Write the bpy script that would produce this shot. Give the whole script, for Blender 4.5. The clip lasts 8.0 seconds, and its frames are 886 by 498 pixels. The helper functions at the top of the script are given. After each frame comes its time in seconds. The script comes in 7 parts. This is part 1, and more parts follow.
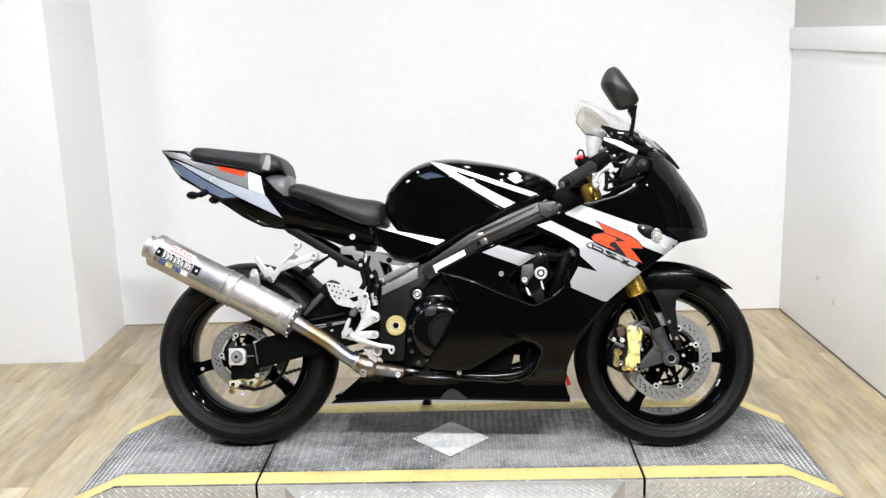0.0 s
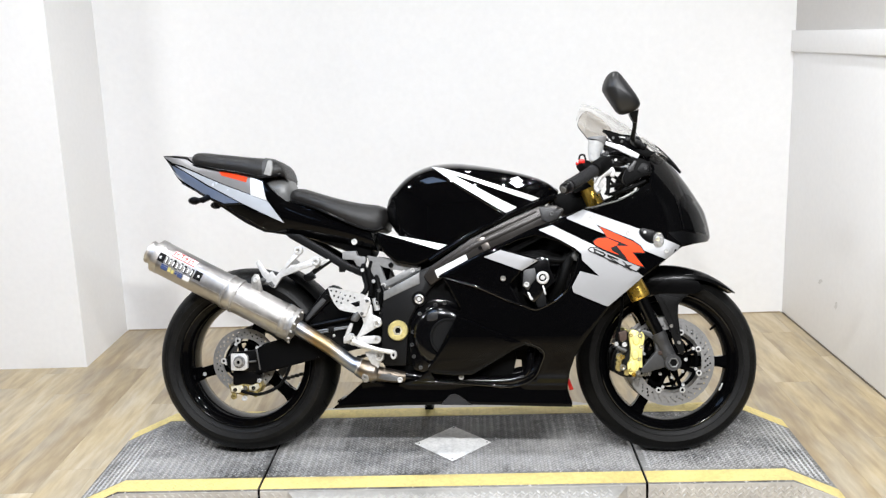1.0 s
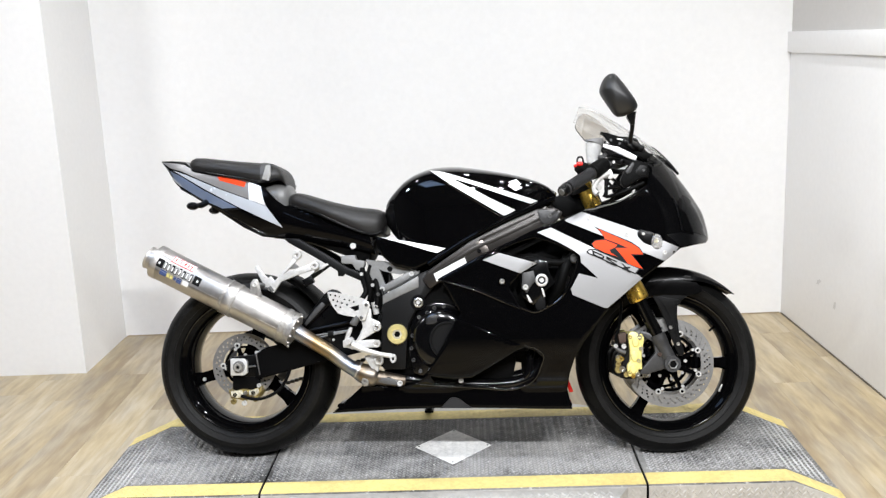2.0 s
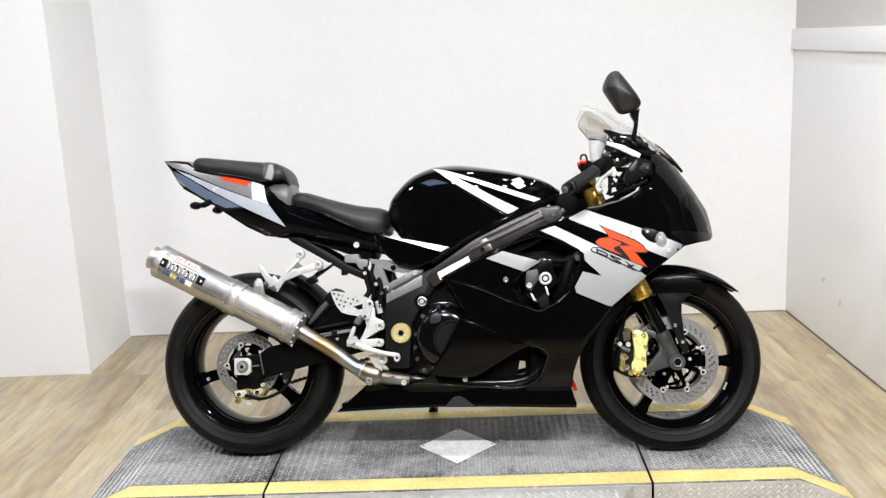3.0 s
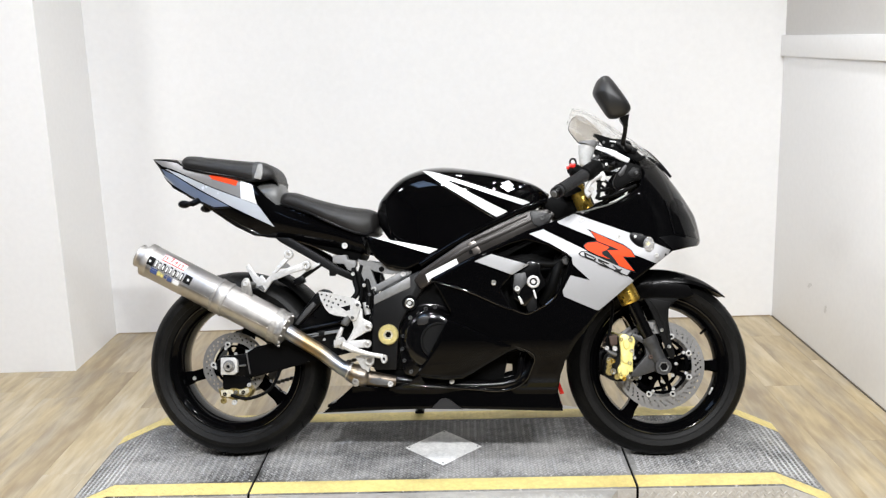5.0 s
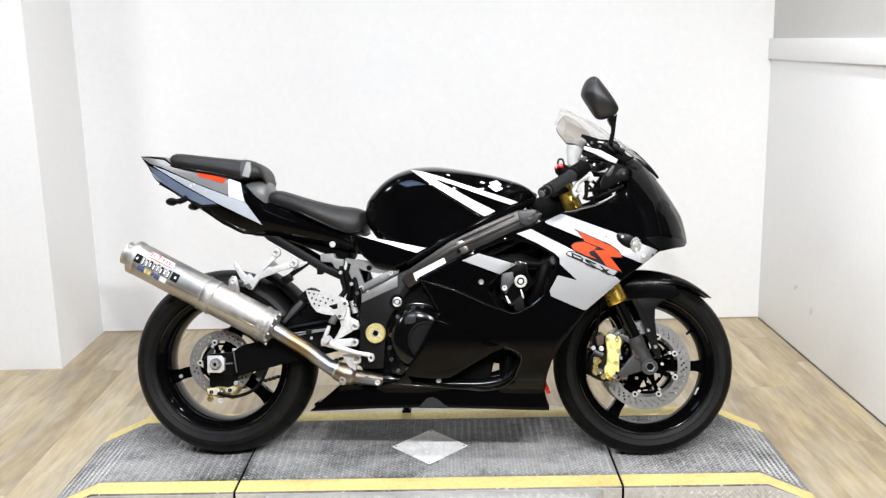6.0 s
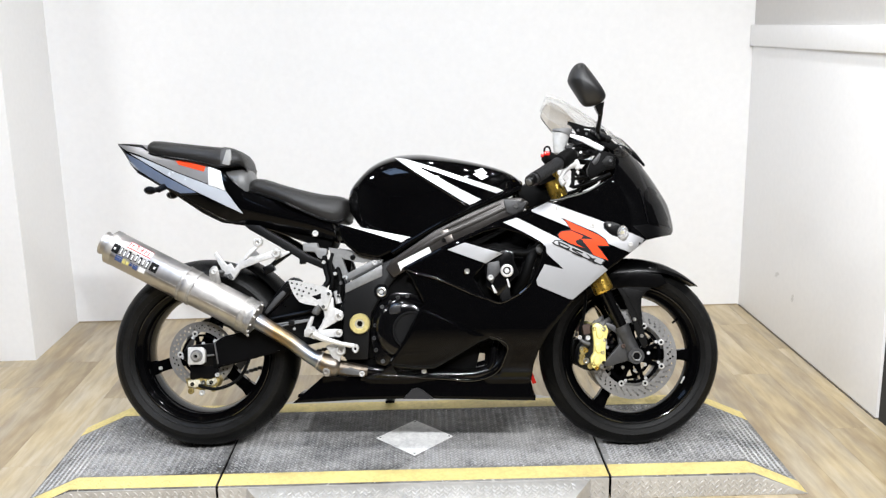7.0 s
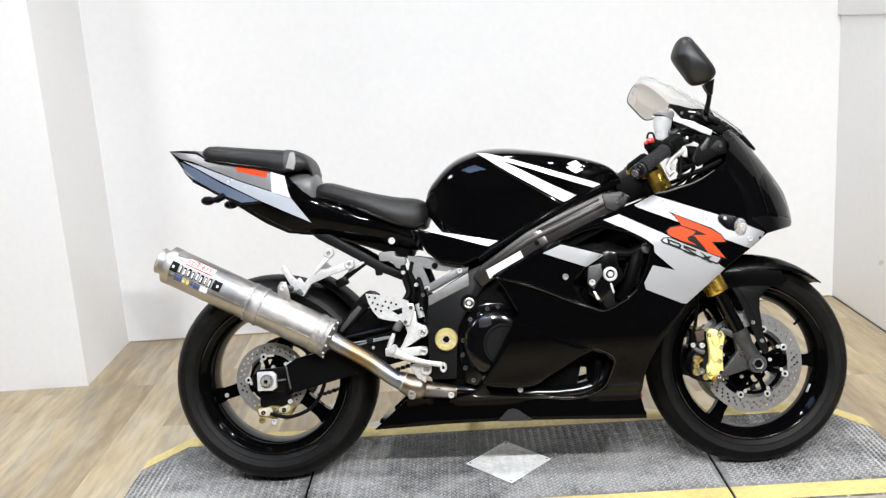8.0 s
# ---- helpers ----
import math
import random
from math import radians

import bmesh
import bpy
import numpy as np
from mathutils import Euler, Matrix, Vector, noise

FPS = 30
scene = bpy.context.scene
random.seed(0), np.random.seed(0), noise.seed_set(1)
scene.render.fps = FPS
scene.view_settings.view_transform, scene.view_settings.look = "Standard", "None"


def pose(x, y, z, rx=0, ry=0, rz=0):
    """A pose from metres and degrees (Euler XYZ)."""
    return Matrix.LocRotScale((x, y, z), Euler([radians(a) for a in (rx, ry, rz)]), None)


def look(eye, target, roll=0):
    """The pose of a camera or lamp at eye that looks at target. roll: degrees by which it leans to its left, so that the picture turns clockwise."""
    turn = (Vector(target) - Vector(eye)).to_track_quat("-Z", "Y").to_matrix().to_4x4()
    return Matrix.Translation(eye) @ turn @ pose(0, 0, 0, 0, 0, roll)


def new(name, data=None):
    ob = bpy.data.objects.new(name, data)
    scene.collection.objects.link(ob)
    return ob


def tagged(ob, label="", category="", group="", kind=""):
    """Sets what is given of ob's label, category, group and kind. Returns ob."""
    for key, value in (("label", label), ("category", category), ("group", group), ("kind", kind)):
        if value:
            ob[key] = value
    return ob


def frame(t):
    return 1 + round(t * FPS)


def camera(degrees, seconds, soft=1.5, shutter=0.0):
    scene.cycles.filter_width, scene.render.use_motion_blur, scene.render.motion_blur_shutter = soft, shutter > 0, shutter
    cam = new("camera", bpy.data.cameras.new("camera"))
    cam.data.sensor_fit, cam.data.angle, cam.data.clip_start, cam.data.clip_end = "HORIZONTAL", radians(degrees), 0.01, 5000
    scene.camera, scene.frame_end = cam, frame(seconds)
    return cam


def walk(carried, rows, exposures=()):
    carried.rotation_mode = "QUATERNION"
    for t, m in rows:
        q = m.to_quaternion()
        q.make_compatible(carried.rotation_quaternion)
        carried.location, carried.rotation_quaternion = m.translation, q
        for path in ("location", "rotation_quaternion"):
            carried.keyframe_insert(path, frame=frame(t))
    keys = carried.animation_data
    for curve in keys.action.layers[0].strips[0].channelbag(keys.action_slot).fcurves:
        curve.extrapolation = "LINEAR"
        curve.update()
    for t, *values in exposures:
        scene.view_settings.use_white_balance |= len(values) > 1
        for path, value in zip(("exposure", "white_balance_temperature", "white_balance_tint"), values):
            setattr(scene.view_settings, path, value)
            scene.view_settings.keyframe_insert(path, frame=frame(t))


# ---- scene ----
import functools
from mathutils import geometry

cam = camera(50.0, 8.0, soft=1.35)
PATH = [
    (0, (0.0330, -3.1920, 1.4360), (0.0070, -1.2416, 0.9941), -1.70),
    (0.5, (0.0340, -3.1900, 1.4440), (0.0050, -1.2388, 1.0059), -1.90),
    (1, (0.0370, -3.1900, 1.4420), (0.0050, -1.2383, 1.0061), -1.90),
    (1.5, (0.0360, -3.1920, 1.4410), (0.0020, -1.2384, 1.0139), -2.00),
    (1.7, (0.0358, -3.1924, 1.4437), (0.0037, -1.2390, 1.0157), -2.14),
    (2.8, (0.0340, -3.1865, 1.4418), (0.0057, -1.2341, 1.0091), -2.59),
    (3, (0.0360, -3.1870, 1.4370), (-0.0000, -1.2339, 1.0080), -2.60),
    (3.5, (0.0370, -3.1870, 1.4380), (-0.0060, -1.2325, 1.0161), -2.40),
    (4, (0.0370, -3.1890, 1.4400), (0.0170, -1.2358, 1.0102), -2.00),
    (4.5, (0.0400, -3.1860, 1.4430), (0.0230, -1.2342, 1.0070), -2.00),
    (4.7, (0.0364, -3.1858, 1.4444), (0.0196, -1.2332, 1.0118), -1.84),
    (5.8, (0.0446, -3.1905, 1.4490), (0.0489, -1.2373, 1.0186), -1.34),
    (6, (0.0410, -3.1920, 1.4400), (0.0520, -1.2386, 1.0109), -1.20),
    (6.5, (0.0410, -3.1850, 1.4400), (0.0570, -1.2334, 1.0029), -1.10),
    (6.8, (0.0291, -3.1631, 1.4442), (0.0766, -1.2169, 0.9861), -0.98),
    (7, (0.0050, -3.1480, 1.4410), (0.0710, -1.2025, 0.9821), -1.00),
    (7.1, (-0.0117, -3.1268, 1.4483), (0.0515, -1.1810, 0.9904), -1.91),
    (7.2, (-0.0245, -3.1075, 1.4493), (0.0511, -1.1569, 1.0138), -1.40),
    (7.3, (-0.0400, -3.0936, 1.4531), (0.0577, -1.1415, 1.0295), -1.12),
    (7.4, (-0.0517, -3.0830, 1.4516), (0.0516, -1.1313, 1.0271), -0.93),
    (7.5, (-0.0810, -3.0630, 1.4370), (0.0380, -1.1152, 0.9990), -0.40),
    (7.6, (-0.0928, -3.0286, 1.4439), (0.0235, -1.0924, 0.9566), -0.95),
    (7.7, (-0.1078, -2.9843, 1.4371), (0.0006, -1.0525, 0.9304), -1.63),
    (7.8, (-0.1361, -2.9396, 1.4285), (-0.0370, -1.0061, 0.9267), -2.57),
    (7.9, (-0.1418, -2.8908, 1.4220), (-0.0911, -0.9530, 0.9295), -3.36),
    (8, (-0.1570, -2.8330, 1.4020), (-0.1580, -0.8876, 0.9379), -3.80),
]
EXPOSURES = [(0.0, 0.0, 6500, 10), (1.7, 0.0, 6500, 10), (2.8, -0.07, 6620, 10), (4.7, -0.08, 6620, 10), (5.8, 0.0, 6500, 10), (8.0, 0.0, 6500, 10)]
walk(cam, [(t, look(eye, target, roll)) for t, eye, target, roll in PATH], EXPOSURES)

# ---- world and light ----
world = bpy.data.worlds.new("world")
scene.world = world
world.use_nodes = True
world.node_tree.nodes["Background"].inputs[0].default_value = (0.8, 0.86, 1.0, 1)
world.node_tree.nodes["Background"].inputs[1].default_value = 0.05


def tube_lamp(x, y, z, sx, sy, watts, colour=(0.948, 0.968, 0.996), aim=None):
    data = bpy.data.lights.new("ceiling_lamp", "AREA")
    data.shape, data.size, data.size_y, data.energy, data.color = "RECTANGLE", sx, sy, watts, colour
    ob = new("ceiling_lamp", data)
    ob.matrix_world = look((x, y, z), aim or (x, y + 0.001, 0))
    return ob


for lamp_y, watts, places in ((0.30, 40, (-1.25, 0.0, 1.25)), (-1.2, 42, (-0.45, 0.45, 1.35)), (-2.75, 262, (-0.45, 0.45, 1.35))):
    for lamp_x in places:
        tube_lamp(lamp_x, lamp_y, 2.72, 0.07, 0.05, watts / 3)
# unseen lamp added out at the left to brighten the wall there
tube_lamp(-2.75, -0.9, 2.72, 0.46, 0.07, 50)


# ---- materials ----
def shade(name, colour, rough=0.5, metal=0.0, var=0.12, scale=6.0, fine=90.0, bump=0.05, bump_scale=160.0, coat=0.0, rough_var=0.1, spec=0.5):
    """A painted, metal or plastic surface with variation at two scales and a fine relief."""
    m = bpy.data.materials.new(name)
    m.use_nodes = True
    nt = m.node_tree
    n, l = nt.nodes, nt.links
    b = n["Principled BSDF"]
    tc = n.new("ShaderNodeTexCoord")
    n1, n2 = n.new("ShaderNodeTexNoise"), n.new("ShaderNodeTexNoise")
    n1.inputs["Scale"].default_value, n1.inputs["Detail"].default_value = scale, 4
    n2.inputs["Scale"].default_value, n2.inputs["Detail"].default_value = fine, 3
    for k in (n1, n2):
        l.new(tc.outputs["Object"], k.inputs["Vector"])
    mix = n.new("ShaderNodeMath")
    mix.operation = "ADD"
    l.new(n1.outputs[0], mix.inputs[0])
    l.new(n2.outputs[0], mix.inputs[1])
    mr = n.new("ShaderNodeMapRange")
    mr.inputs[1].default_value, mr.inputs[2].default_value = 0.6, 1.4
    mr.inputs[3].default_value, mr.inputs[4].default_value = 1 - var, 1 + var
    l.new(mix.outputs[0], mr.inputs[0])
    vm = n.new("ShaderNodeVectorMath")
    vm.operation = "SCALE"
    vm.inputs[0].default_value = colour
    l.new(mr.outputs[0], vm.inputs["Scale"])
    l.new(vm.outputs[0], b.inputs["Base Color"])
    rr = n.new("ShaderNodeMapRange")
    rr.inputs[1].default_value, rr.inputs[2].default_value = 0.6, 1.4
    rr.inputs[3].default_value, rr.inputs[4].default_value = max(0.02, rough * (1 - rough_var)), min(1, rough * (1 + rough_var))
    l.new(mix.outputs[0], rr.inputs[0])
    l.new(rr.outputs[0], b.inputs["Roughness"])
    b.inputs["Metallic"].default_value = metal
    b.inputs["Specular IOR Level"].default_value = spec
    b.inputs["Coat Weight"].default_value = coat
    b.inputs["Coat Roughness"].default_value = 0.04
    if bump:
        n3, bp = n.new("ShaderNodeTexNoise"), n.new("ShaderNodeBump")
        n3.inputs["Scale"].default_value, n3.inputs["Detail"].default_value = bump_scale, 3
        l.new(tc.outputs["Object"], n3.inputs["Vector"])
        l.new(n3.outputs[0], bp.inputs["Height"])
        bp.inputs["Strength"].default_value, bp.inputs["Distance"].default_value = bump, 0.002
        l.new(bp.outputs[0], b.inputs["Normal"])
    return m


def glass(name, colour, rough=0.02, alpha=0.2):
    m = bpy.data.materials.new(name)
    m.use_nodes = True
    b = m.node_tree.nodes["Principled BSDF"]
    b.inputs["Base Color"].default_value = (*colour, 1)
    b.inputs["Roughness"].default_value = rough
    b.inputs["Transmission Weight"].default_value = 1 - alpha
    b.inputs["IOR"].default_value = 1.2
    return m


def brushed(name, colour, rough, stretch):
    """Metal with a drawn grain along one axis."""
    m = shade(name, colour, rough, 1.0, 0.12, 16, 60, 0.0, rough_var=0.22)
    nt = m.node_tree
    n, l = nt.nodes, nt.links
    tc, mp, ns, bp = n.new("ShaderNodeTexCoord"), n.new("ShaderNodeMapping"), n.new("ShaderNodeTexNoise"), n.new("ShaderNodeBump")
    mp.inputs["Scale"].default_value = stretch
    ns.inputs["Scale"].default_value = 30
    l.new(tc.outputs["Object"], mp.inputs["Vector"])
    l.new(mp.outputs[0], ns.inputs["Vector"])
    l.new(ns.outputs[0], bp.inputs["Height"])
    bp.inputs["Strength"].default_value, bp.inputs["Distance"].default_value = 0.07, 0.001
    l.new(bp.outputs[0], n["Principled BSDF"].inputs["Normal"])
    return m


def heat_tinted(name):
    """Stainless steel that heat has coloured in bands along the pipe."""
    m = shade(name, (0.3, 0.3, 0.3), 0.38, 1.0, 0.3, 14, 60, 0.03, 200, rough_var=0.25)
    n, l = m.node_tree.nodes, m.node_tree.links
    b = n["Principled BSDF"]
    tc, sep, noise, add, span, ramp = (n.new("ShaderNode" + k) for k in ("TexCoord", "SeparateXYZ", "TexNoise", "Math", "MapRange", "ValToRGB"))
    l.new(tc.outputs["Object"], sep.inputs[0])
    l.new(tc.outputs["Object"], noise.inputs["Vector"])
    noise.inputs["Scale"].default_value = 22
    add.operation = "MULTIPLY_ADD"
    add.inputs[1].default_value = 0.05
    l.new(noise.outputs[0], add.inputs[0])
    l.new(sep.outputs[0], add.inputs[2])
    span.inputs[1].default_value, span.inputs[2].default_value = -0.49, -0.23
    l.new(add.outputs[0], span.inputs[0])
    l.new(span.outputs[0], ramp.inputs[0])
    e = ramp.color_ramp.elements
    e[0].position, e[0].color = 0.0, (0.23, 0.245, 0.28, 1)
    e[1].position, e[1].color = 1.0, (0.21, 0.185, 0.16, 1)
    for at, colour in ((0.14, (0.27, 0.275, 0.30, 1)), (0.30, (0.27, 0.185, 0.09, 1)), (0.48, (0.25, 0.195, 0.12, 1)), (0.62, (0.31, 0.30, 0.285, 1)), (0.76, (0.24, 0.28, 0.36, 1)), (0.88, (0.26, 0.20, 0.13, 1))):
        e.new(at).color = colour
    l.new(ramp.outputs[0], b.inputs["Base Color"])
    return m


def wood_plank(name):
    m = bpy.data.materials.new(name)
    m.use_nodes = True
    n, l = m.node_tree.nodes, m.node_tree.links
    b = n["Principled BSDF"]
    tc, mp, oi = n.new("ShaderNodeTexCoord"), n.new("ShaderNodeMapping"), n.new("ShaderNodeObjectInfo")
    add = n.new("ShaderNodeVectorMath")
    add.operation = "ADD"
    sc = n.new("ShaderNodeVectorMath")
    sc.operation = "SCALE"
    sc.inputs[0].default_value = (7.3, 3.1, 5.7)
    l.new(oi.outputs["Random"], sc.inputs["Scale"])
    l.new(tc.outputs["Object"], add.inputs[0])
    l.new(sc.outputs[0], add.inputs[1])
    l.new(add.outputs[0], mp.inputs["Vector"])
    mp.inputs["Scale"].default_value = (9, 1.3, 1)
    grain, broad = n.new("ShaderNodeTexNoise"), n.new("ShaderNodeTexNoise")
    grain.inputs["Scale"].default_value, grain.inputs["Detail"].default_value = 5, 6
    broad.inputs["Scale"].default_value, broad.inputs["Detail"].default_value = 1.2, 3
    l.new(mp.outputs[0], grain.inputs["Vector"])
    l.new(mp.outputs[0], broad.inputs["Vector"])
    s1, s2 = n.new("ShaderNodeMath"), n.new("ShaderNodeMath")
    s1.operation = s2.operation = "ADD"
    l.new(grain.outputs[0], s1.inputs[0])
    l.new(broad.outputs[0], s1.inputs[1])
    half = n.new("ShaderNodeMath")
    half.operation = "MULTIPLY"
    half.inputs[1].default_value = 0.42
    l.new(oi.outputs["Random"], half.inputs[0])
    l.new(s1.outputs[0], s2.inputs[0])
    l.new(half.outputs[0], s2.inputs[1])
    ramp = n.new("ShaderNodeValToRGB")
    e = ramp.color_ramp.elements
    e[0].position, e[0].color = 0.36, (0.27, 0.20, 0.115, 1)
    e[1].position, e[1].color = 0.76, (0.60, 0.52, 0.38, 1)
    k = e.new(0.56)
    k.color = (0.44, 0.35, 0.205, 1)
    dv = n.new("ShaderNodeMath")
    dv.operation = "MULTIPLY"
    dv.inputs[1].default_value = 0.43
    l.new(s2.outputs[0], dv.inputs[0])
    l.new(dv.outputs[0], ramp.inputs[0])
    # greyer, smoky figure that drifts along the boards
    smoke, cloud, tone = n.new("ShaderNodeMapping"), n.new("ShaderNodeTexNoise"), n.new("ShaderNodeMapRange")
    smoke.inputs["Scale"].default_value = (5.0, 1.1, 1)
    cloud.inputs["Scale"].default_value, cloud.inputs["Detail"].default_value = 2.2, 4
    l.new(add.outputs[0], smoke.inputs["Vector"])
    l.new(smoke.outputs[0], cloud.inputs["Vector"])
    tone.inputs[1].default_value, tone.inputs[2].default_value = 0.42, 0.66
    tone.inputs[3].default_value, tone.inputs[4].default_value = 0.0, 0.5
    l.new(cloud.outputs[0], tone.inputs[0])
    grey = n.new("ShaderNodeHueSaturation")
    grey.inputs["Saturation"].default_value, grey.inputs["Value"].default_value = 0.45, 0.86
    l.new(ramp.outputs[0], grey.inputs["Color"])
    blend = n.new("ShaderNodeMix")
    blend.data_type = "RGBA"
    l.new(tone.outputs[0], blend.inputs[0])
    l.new(ramp.outputs[0], blend.inputs[6])
    l.new(grey.outputs[0], blend.inputs[7])
    l.new(blend.outputs[2], b.inputs["Base Color"])
    b.inputs["Roughness"].default_value = 0.34
    bp = n.new("ShaderNodeBump")
    bp.inputs["Strength"].default_value, bp.inputs["Distance"].default_value = 0.12, 0.001
    l.new(grain.outputs[0], bp.inputs["Height"])
    l.new(bp.outputs[0], b.inputs["Normal"])
    return m


def worn_lit_plate(name, dark, dusty, rough):
    """Black-painted steel with pale dusty patches; the lit front half is painted paler."""
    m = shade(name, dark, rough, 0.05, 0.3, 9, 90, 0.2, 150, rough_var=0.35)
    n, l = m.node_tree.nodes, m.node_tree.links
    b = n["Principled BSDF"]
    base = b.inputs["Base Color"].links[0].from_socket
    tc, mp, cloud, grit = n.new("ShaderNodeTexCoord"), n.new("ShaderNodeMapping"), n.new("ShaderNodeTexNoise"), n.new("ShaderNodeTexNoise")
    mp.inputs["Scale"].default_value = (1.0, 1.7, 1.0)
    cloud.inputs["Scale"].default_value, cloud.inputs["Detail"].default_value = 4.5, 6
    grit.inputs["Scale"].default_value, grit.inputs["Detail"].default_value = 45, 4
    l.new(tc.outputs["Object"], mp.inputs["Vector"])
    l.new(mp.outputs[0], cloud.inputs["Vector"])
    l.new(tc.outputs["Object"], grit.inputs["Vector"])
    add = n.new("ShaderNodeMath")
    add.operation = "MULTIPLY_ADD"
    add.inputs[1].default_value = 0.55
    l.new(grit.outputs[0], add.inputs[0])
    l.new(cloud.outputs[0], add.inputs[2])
    # ramp in y paints the lit front half paler than the shaded back
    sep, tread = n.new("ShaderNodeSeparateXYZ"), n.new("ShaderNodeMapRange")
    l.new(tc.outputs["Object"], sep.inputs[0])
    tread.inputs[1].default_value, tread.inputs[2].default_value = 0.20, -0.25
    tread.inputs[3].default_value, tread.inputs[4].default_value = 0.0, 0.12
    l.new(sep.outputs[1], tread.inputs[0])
    dust_lit = n.new("ShaderNodeMath")
    dust_lit.operation = "ADD"
    l.new(add.outputs[0], dust_lit.inputs[0])
    l.new(tread.outputs[0], dust_lit.inputs[1])
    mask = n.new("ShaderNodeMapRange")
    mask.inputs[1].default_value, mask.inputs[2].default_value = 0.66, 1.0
    l.new(dust_lit.outputs[0], mask.inputs[0])
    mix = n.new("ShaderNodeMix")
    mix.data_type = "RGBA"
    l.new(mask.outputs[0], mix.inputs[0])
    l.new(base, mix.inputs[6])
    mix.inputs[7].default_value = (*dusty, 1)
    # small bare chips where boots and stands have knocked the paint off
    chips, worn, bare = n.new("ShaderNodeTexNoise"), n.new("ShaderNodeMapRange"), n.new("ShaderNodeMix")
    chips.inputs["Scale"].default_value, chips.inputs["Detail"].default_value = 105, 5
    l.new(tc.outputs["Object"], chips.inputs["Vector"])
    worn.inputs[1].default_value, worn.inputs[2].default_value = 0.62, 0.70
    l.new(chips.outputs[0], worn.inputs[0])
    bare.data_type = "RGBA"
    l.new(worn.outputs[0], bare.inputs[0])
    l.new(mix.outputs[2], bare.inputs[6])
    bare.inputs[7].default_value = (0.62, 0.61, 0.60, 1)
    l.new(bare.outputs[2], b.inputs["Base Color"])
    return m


WALL = shade("white_wall_paint", (0.825, 0.82, 0.815), 0.55, 0, 0.03, 1.3, 40, 0.0, 220)
UPPER = shade("grey_upper_wall", (0.56, 0.545, 0.525), 0.6, 0, 0.05, 1.5, 40, 0.08, 200)
DARKWALL = shade("dark_shop_paint", (0.022, 0.021, 0.020), 0.7, 0, 0.2, 1.0, 30, 0.05, 100)
CEIL = shade("dark_ceiling_paint", (0.04, 0.04, 0.04), 0.7, 0, 0.05, 1.0, 30, 0.05, 100)
WOOD = wood_plank("oak_look_plank")
JOINT = shade("dark_joint", (0.36, 0.29, 0.20), 0.7, 0, 0.2)
GAPSHADE = shade("wall_gap_shade", (0.11, 0.098, 0.085), 0.7, 0, 0.4, 9, 60)
TREAD = worn_lit_plate("worn_black_tread_plate_lit", (0.055, 0.054, 0.053), (0.255, 0.250, 0.243), 0.46)
LUG = worn_lit_plate("worn_tread_lug_lit", (0.22, 0.22, 0.22), (0.40, 0.393, 0.384), 0.38)
STEEL = shade("bare_tread_steel", (0.50, 0.485, 0.46), 0.44, 0.35, 0.2, 7, 50, 0.15, 150, rough_var=0.3)
YELLOW = shade("yellow_safety_paint", (0.64, 0.52, 0.20), 0.5, 0, 0.22, 7, 70, 0.12, 120)
PLATEWHITE = shade("scuffed_white_paint", (0.80, 0.795, 0.78), 0.45, 0.0, 0.25, 14, 80, 0.15, 120)
BLACK = shade("black_gloss_paint", (0.0013, 0.0013, 0.0015), 0.035, 0, 0.15, 4, 60, 0.0, spec=0.13)
TRIM = shade("black_polished_edge", (0.0015, 0.0015, 0.0017), 0.07, 0, 0.15, 4, 60, 0.0, spec=0.6)
GRIP = shade("worn_grip_rubber", (0.026, 0.026, 0.027), 0.42, 0, 0.2, 9, 120, 0.3, 700, spec=0.3)
TANK = shade("black_lacquer", (0.0013, 0.0013, 0.0015), 0.03, 0, 0.15, 4, 60, 0.0, spec=0.34)
SATIN = shade("black_satin_plastic", (0.0022, 0.0022, 0.0025), 0.30, 0, 0.2, 8, 120, 0.12, 500, spec=0.16)
MATTE = shade("black_matte_plastic", (0.0022, 0.0022, 0.0022), 0.5, 0, 0.25, 8, 120, 0.2, 500, spec=0.06)
RUBBER = shade("tyre_rubber", (0.0045, 0.0044, 0.0042), 0.42, 0, 0.6, 9, 90, 0.35, 260, spec=0.10)
VINYL = shade("black_seat_vinyl", (0.0095, 0.0088, 0.0084), 0.42, 0, 0.15, 6, 150, 0.35, 700, spec=0.42)
HUMP = shade("grey_moulded_seat_cover", (0.125, 0.125, 0.122), 0.36, 0, 0.12, 6, 120, 0.1, 600)
GUARD = shade("dull_black_mudguard", (0.0025, 0.0025, 0.0027), 0.2, 0, 0.15, 8, 120, 0.02, 500, spec=0.14)
STRAPFOLD = shade("pale_strap_fold", (0.30, 0.30, 0.295), 0.5, 0, 0.2, 20, 220, 0.3, 900)
NOSE = shade("dark_grey_nose_plastic", (0.020, 0.020, 0.021), 0.3, 0, 0.15, 8, 120, 0.05, 500)
RIM = shade("black_gloss_alloy", (0.0013, 0.0013, 0.0015), 0.07, 0, 0.2, 8, 80, 0.0, spec=0.09)
STRAP = shade("woven_grey_strap", (0.05, 0.05, 0.052), 0.5, 0, 0.3, 20, 220, 0.4, 900)
SILVER = shade("silver_metallic_paint", (0.285, 0.285, 0.29), 0.44, 0.3, 0.05, 5, 400, 0.03, 900, coat=0.05)
WHITE = shade("white_silver_paint", (0.80, 0.80, 0.80), 0.3, 0.3, 0.04, 5, 300, 0.02, 600, coat=0.5)
TAILGREY = shade("grey_metallic_paint", (0.20, 0.195, 0.195), 0.36, 0.2, 0.06, 5, 40, 0.0)
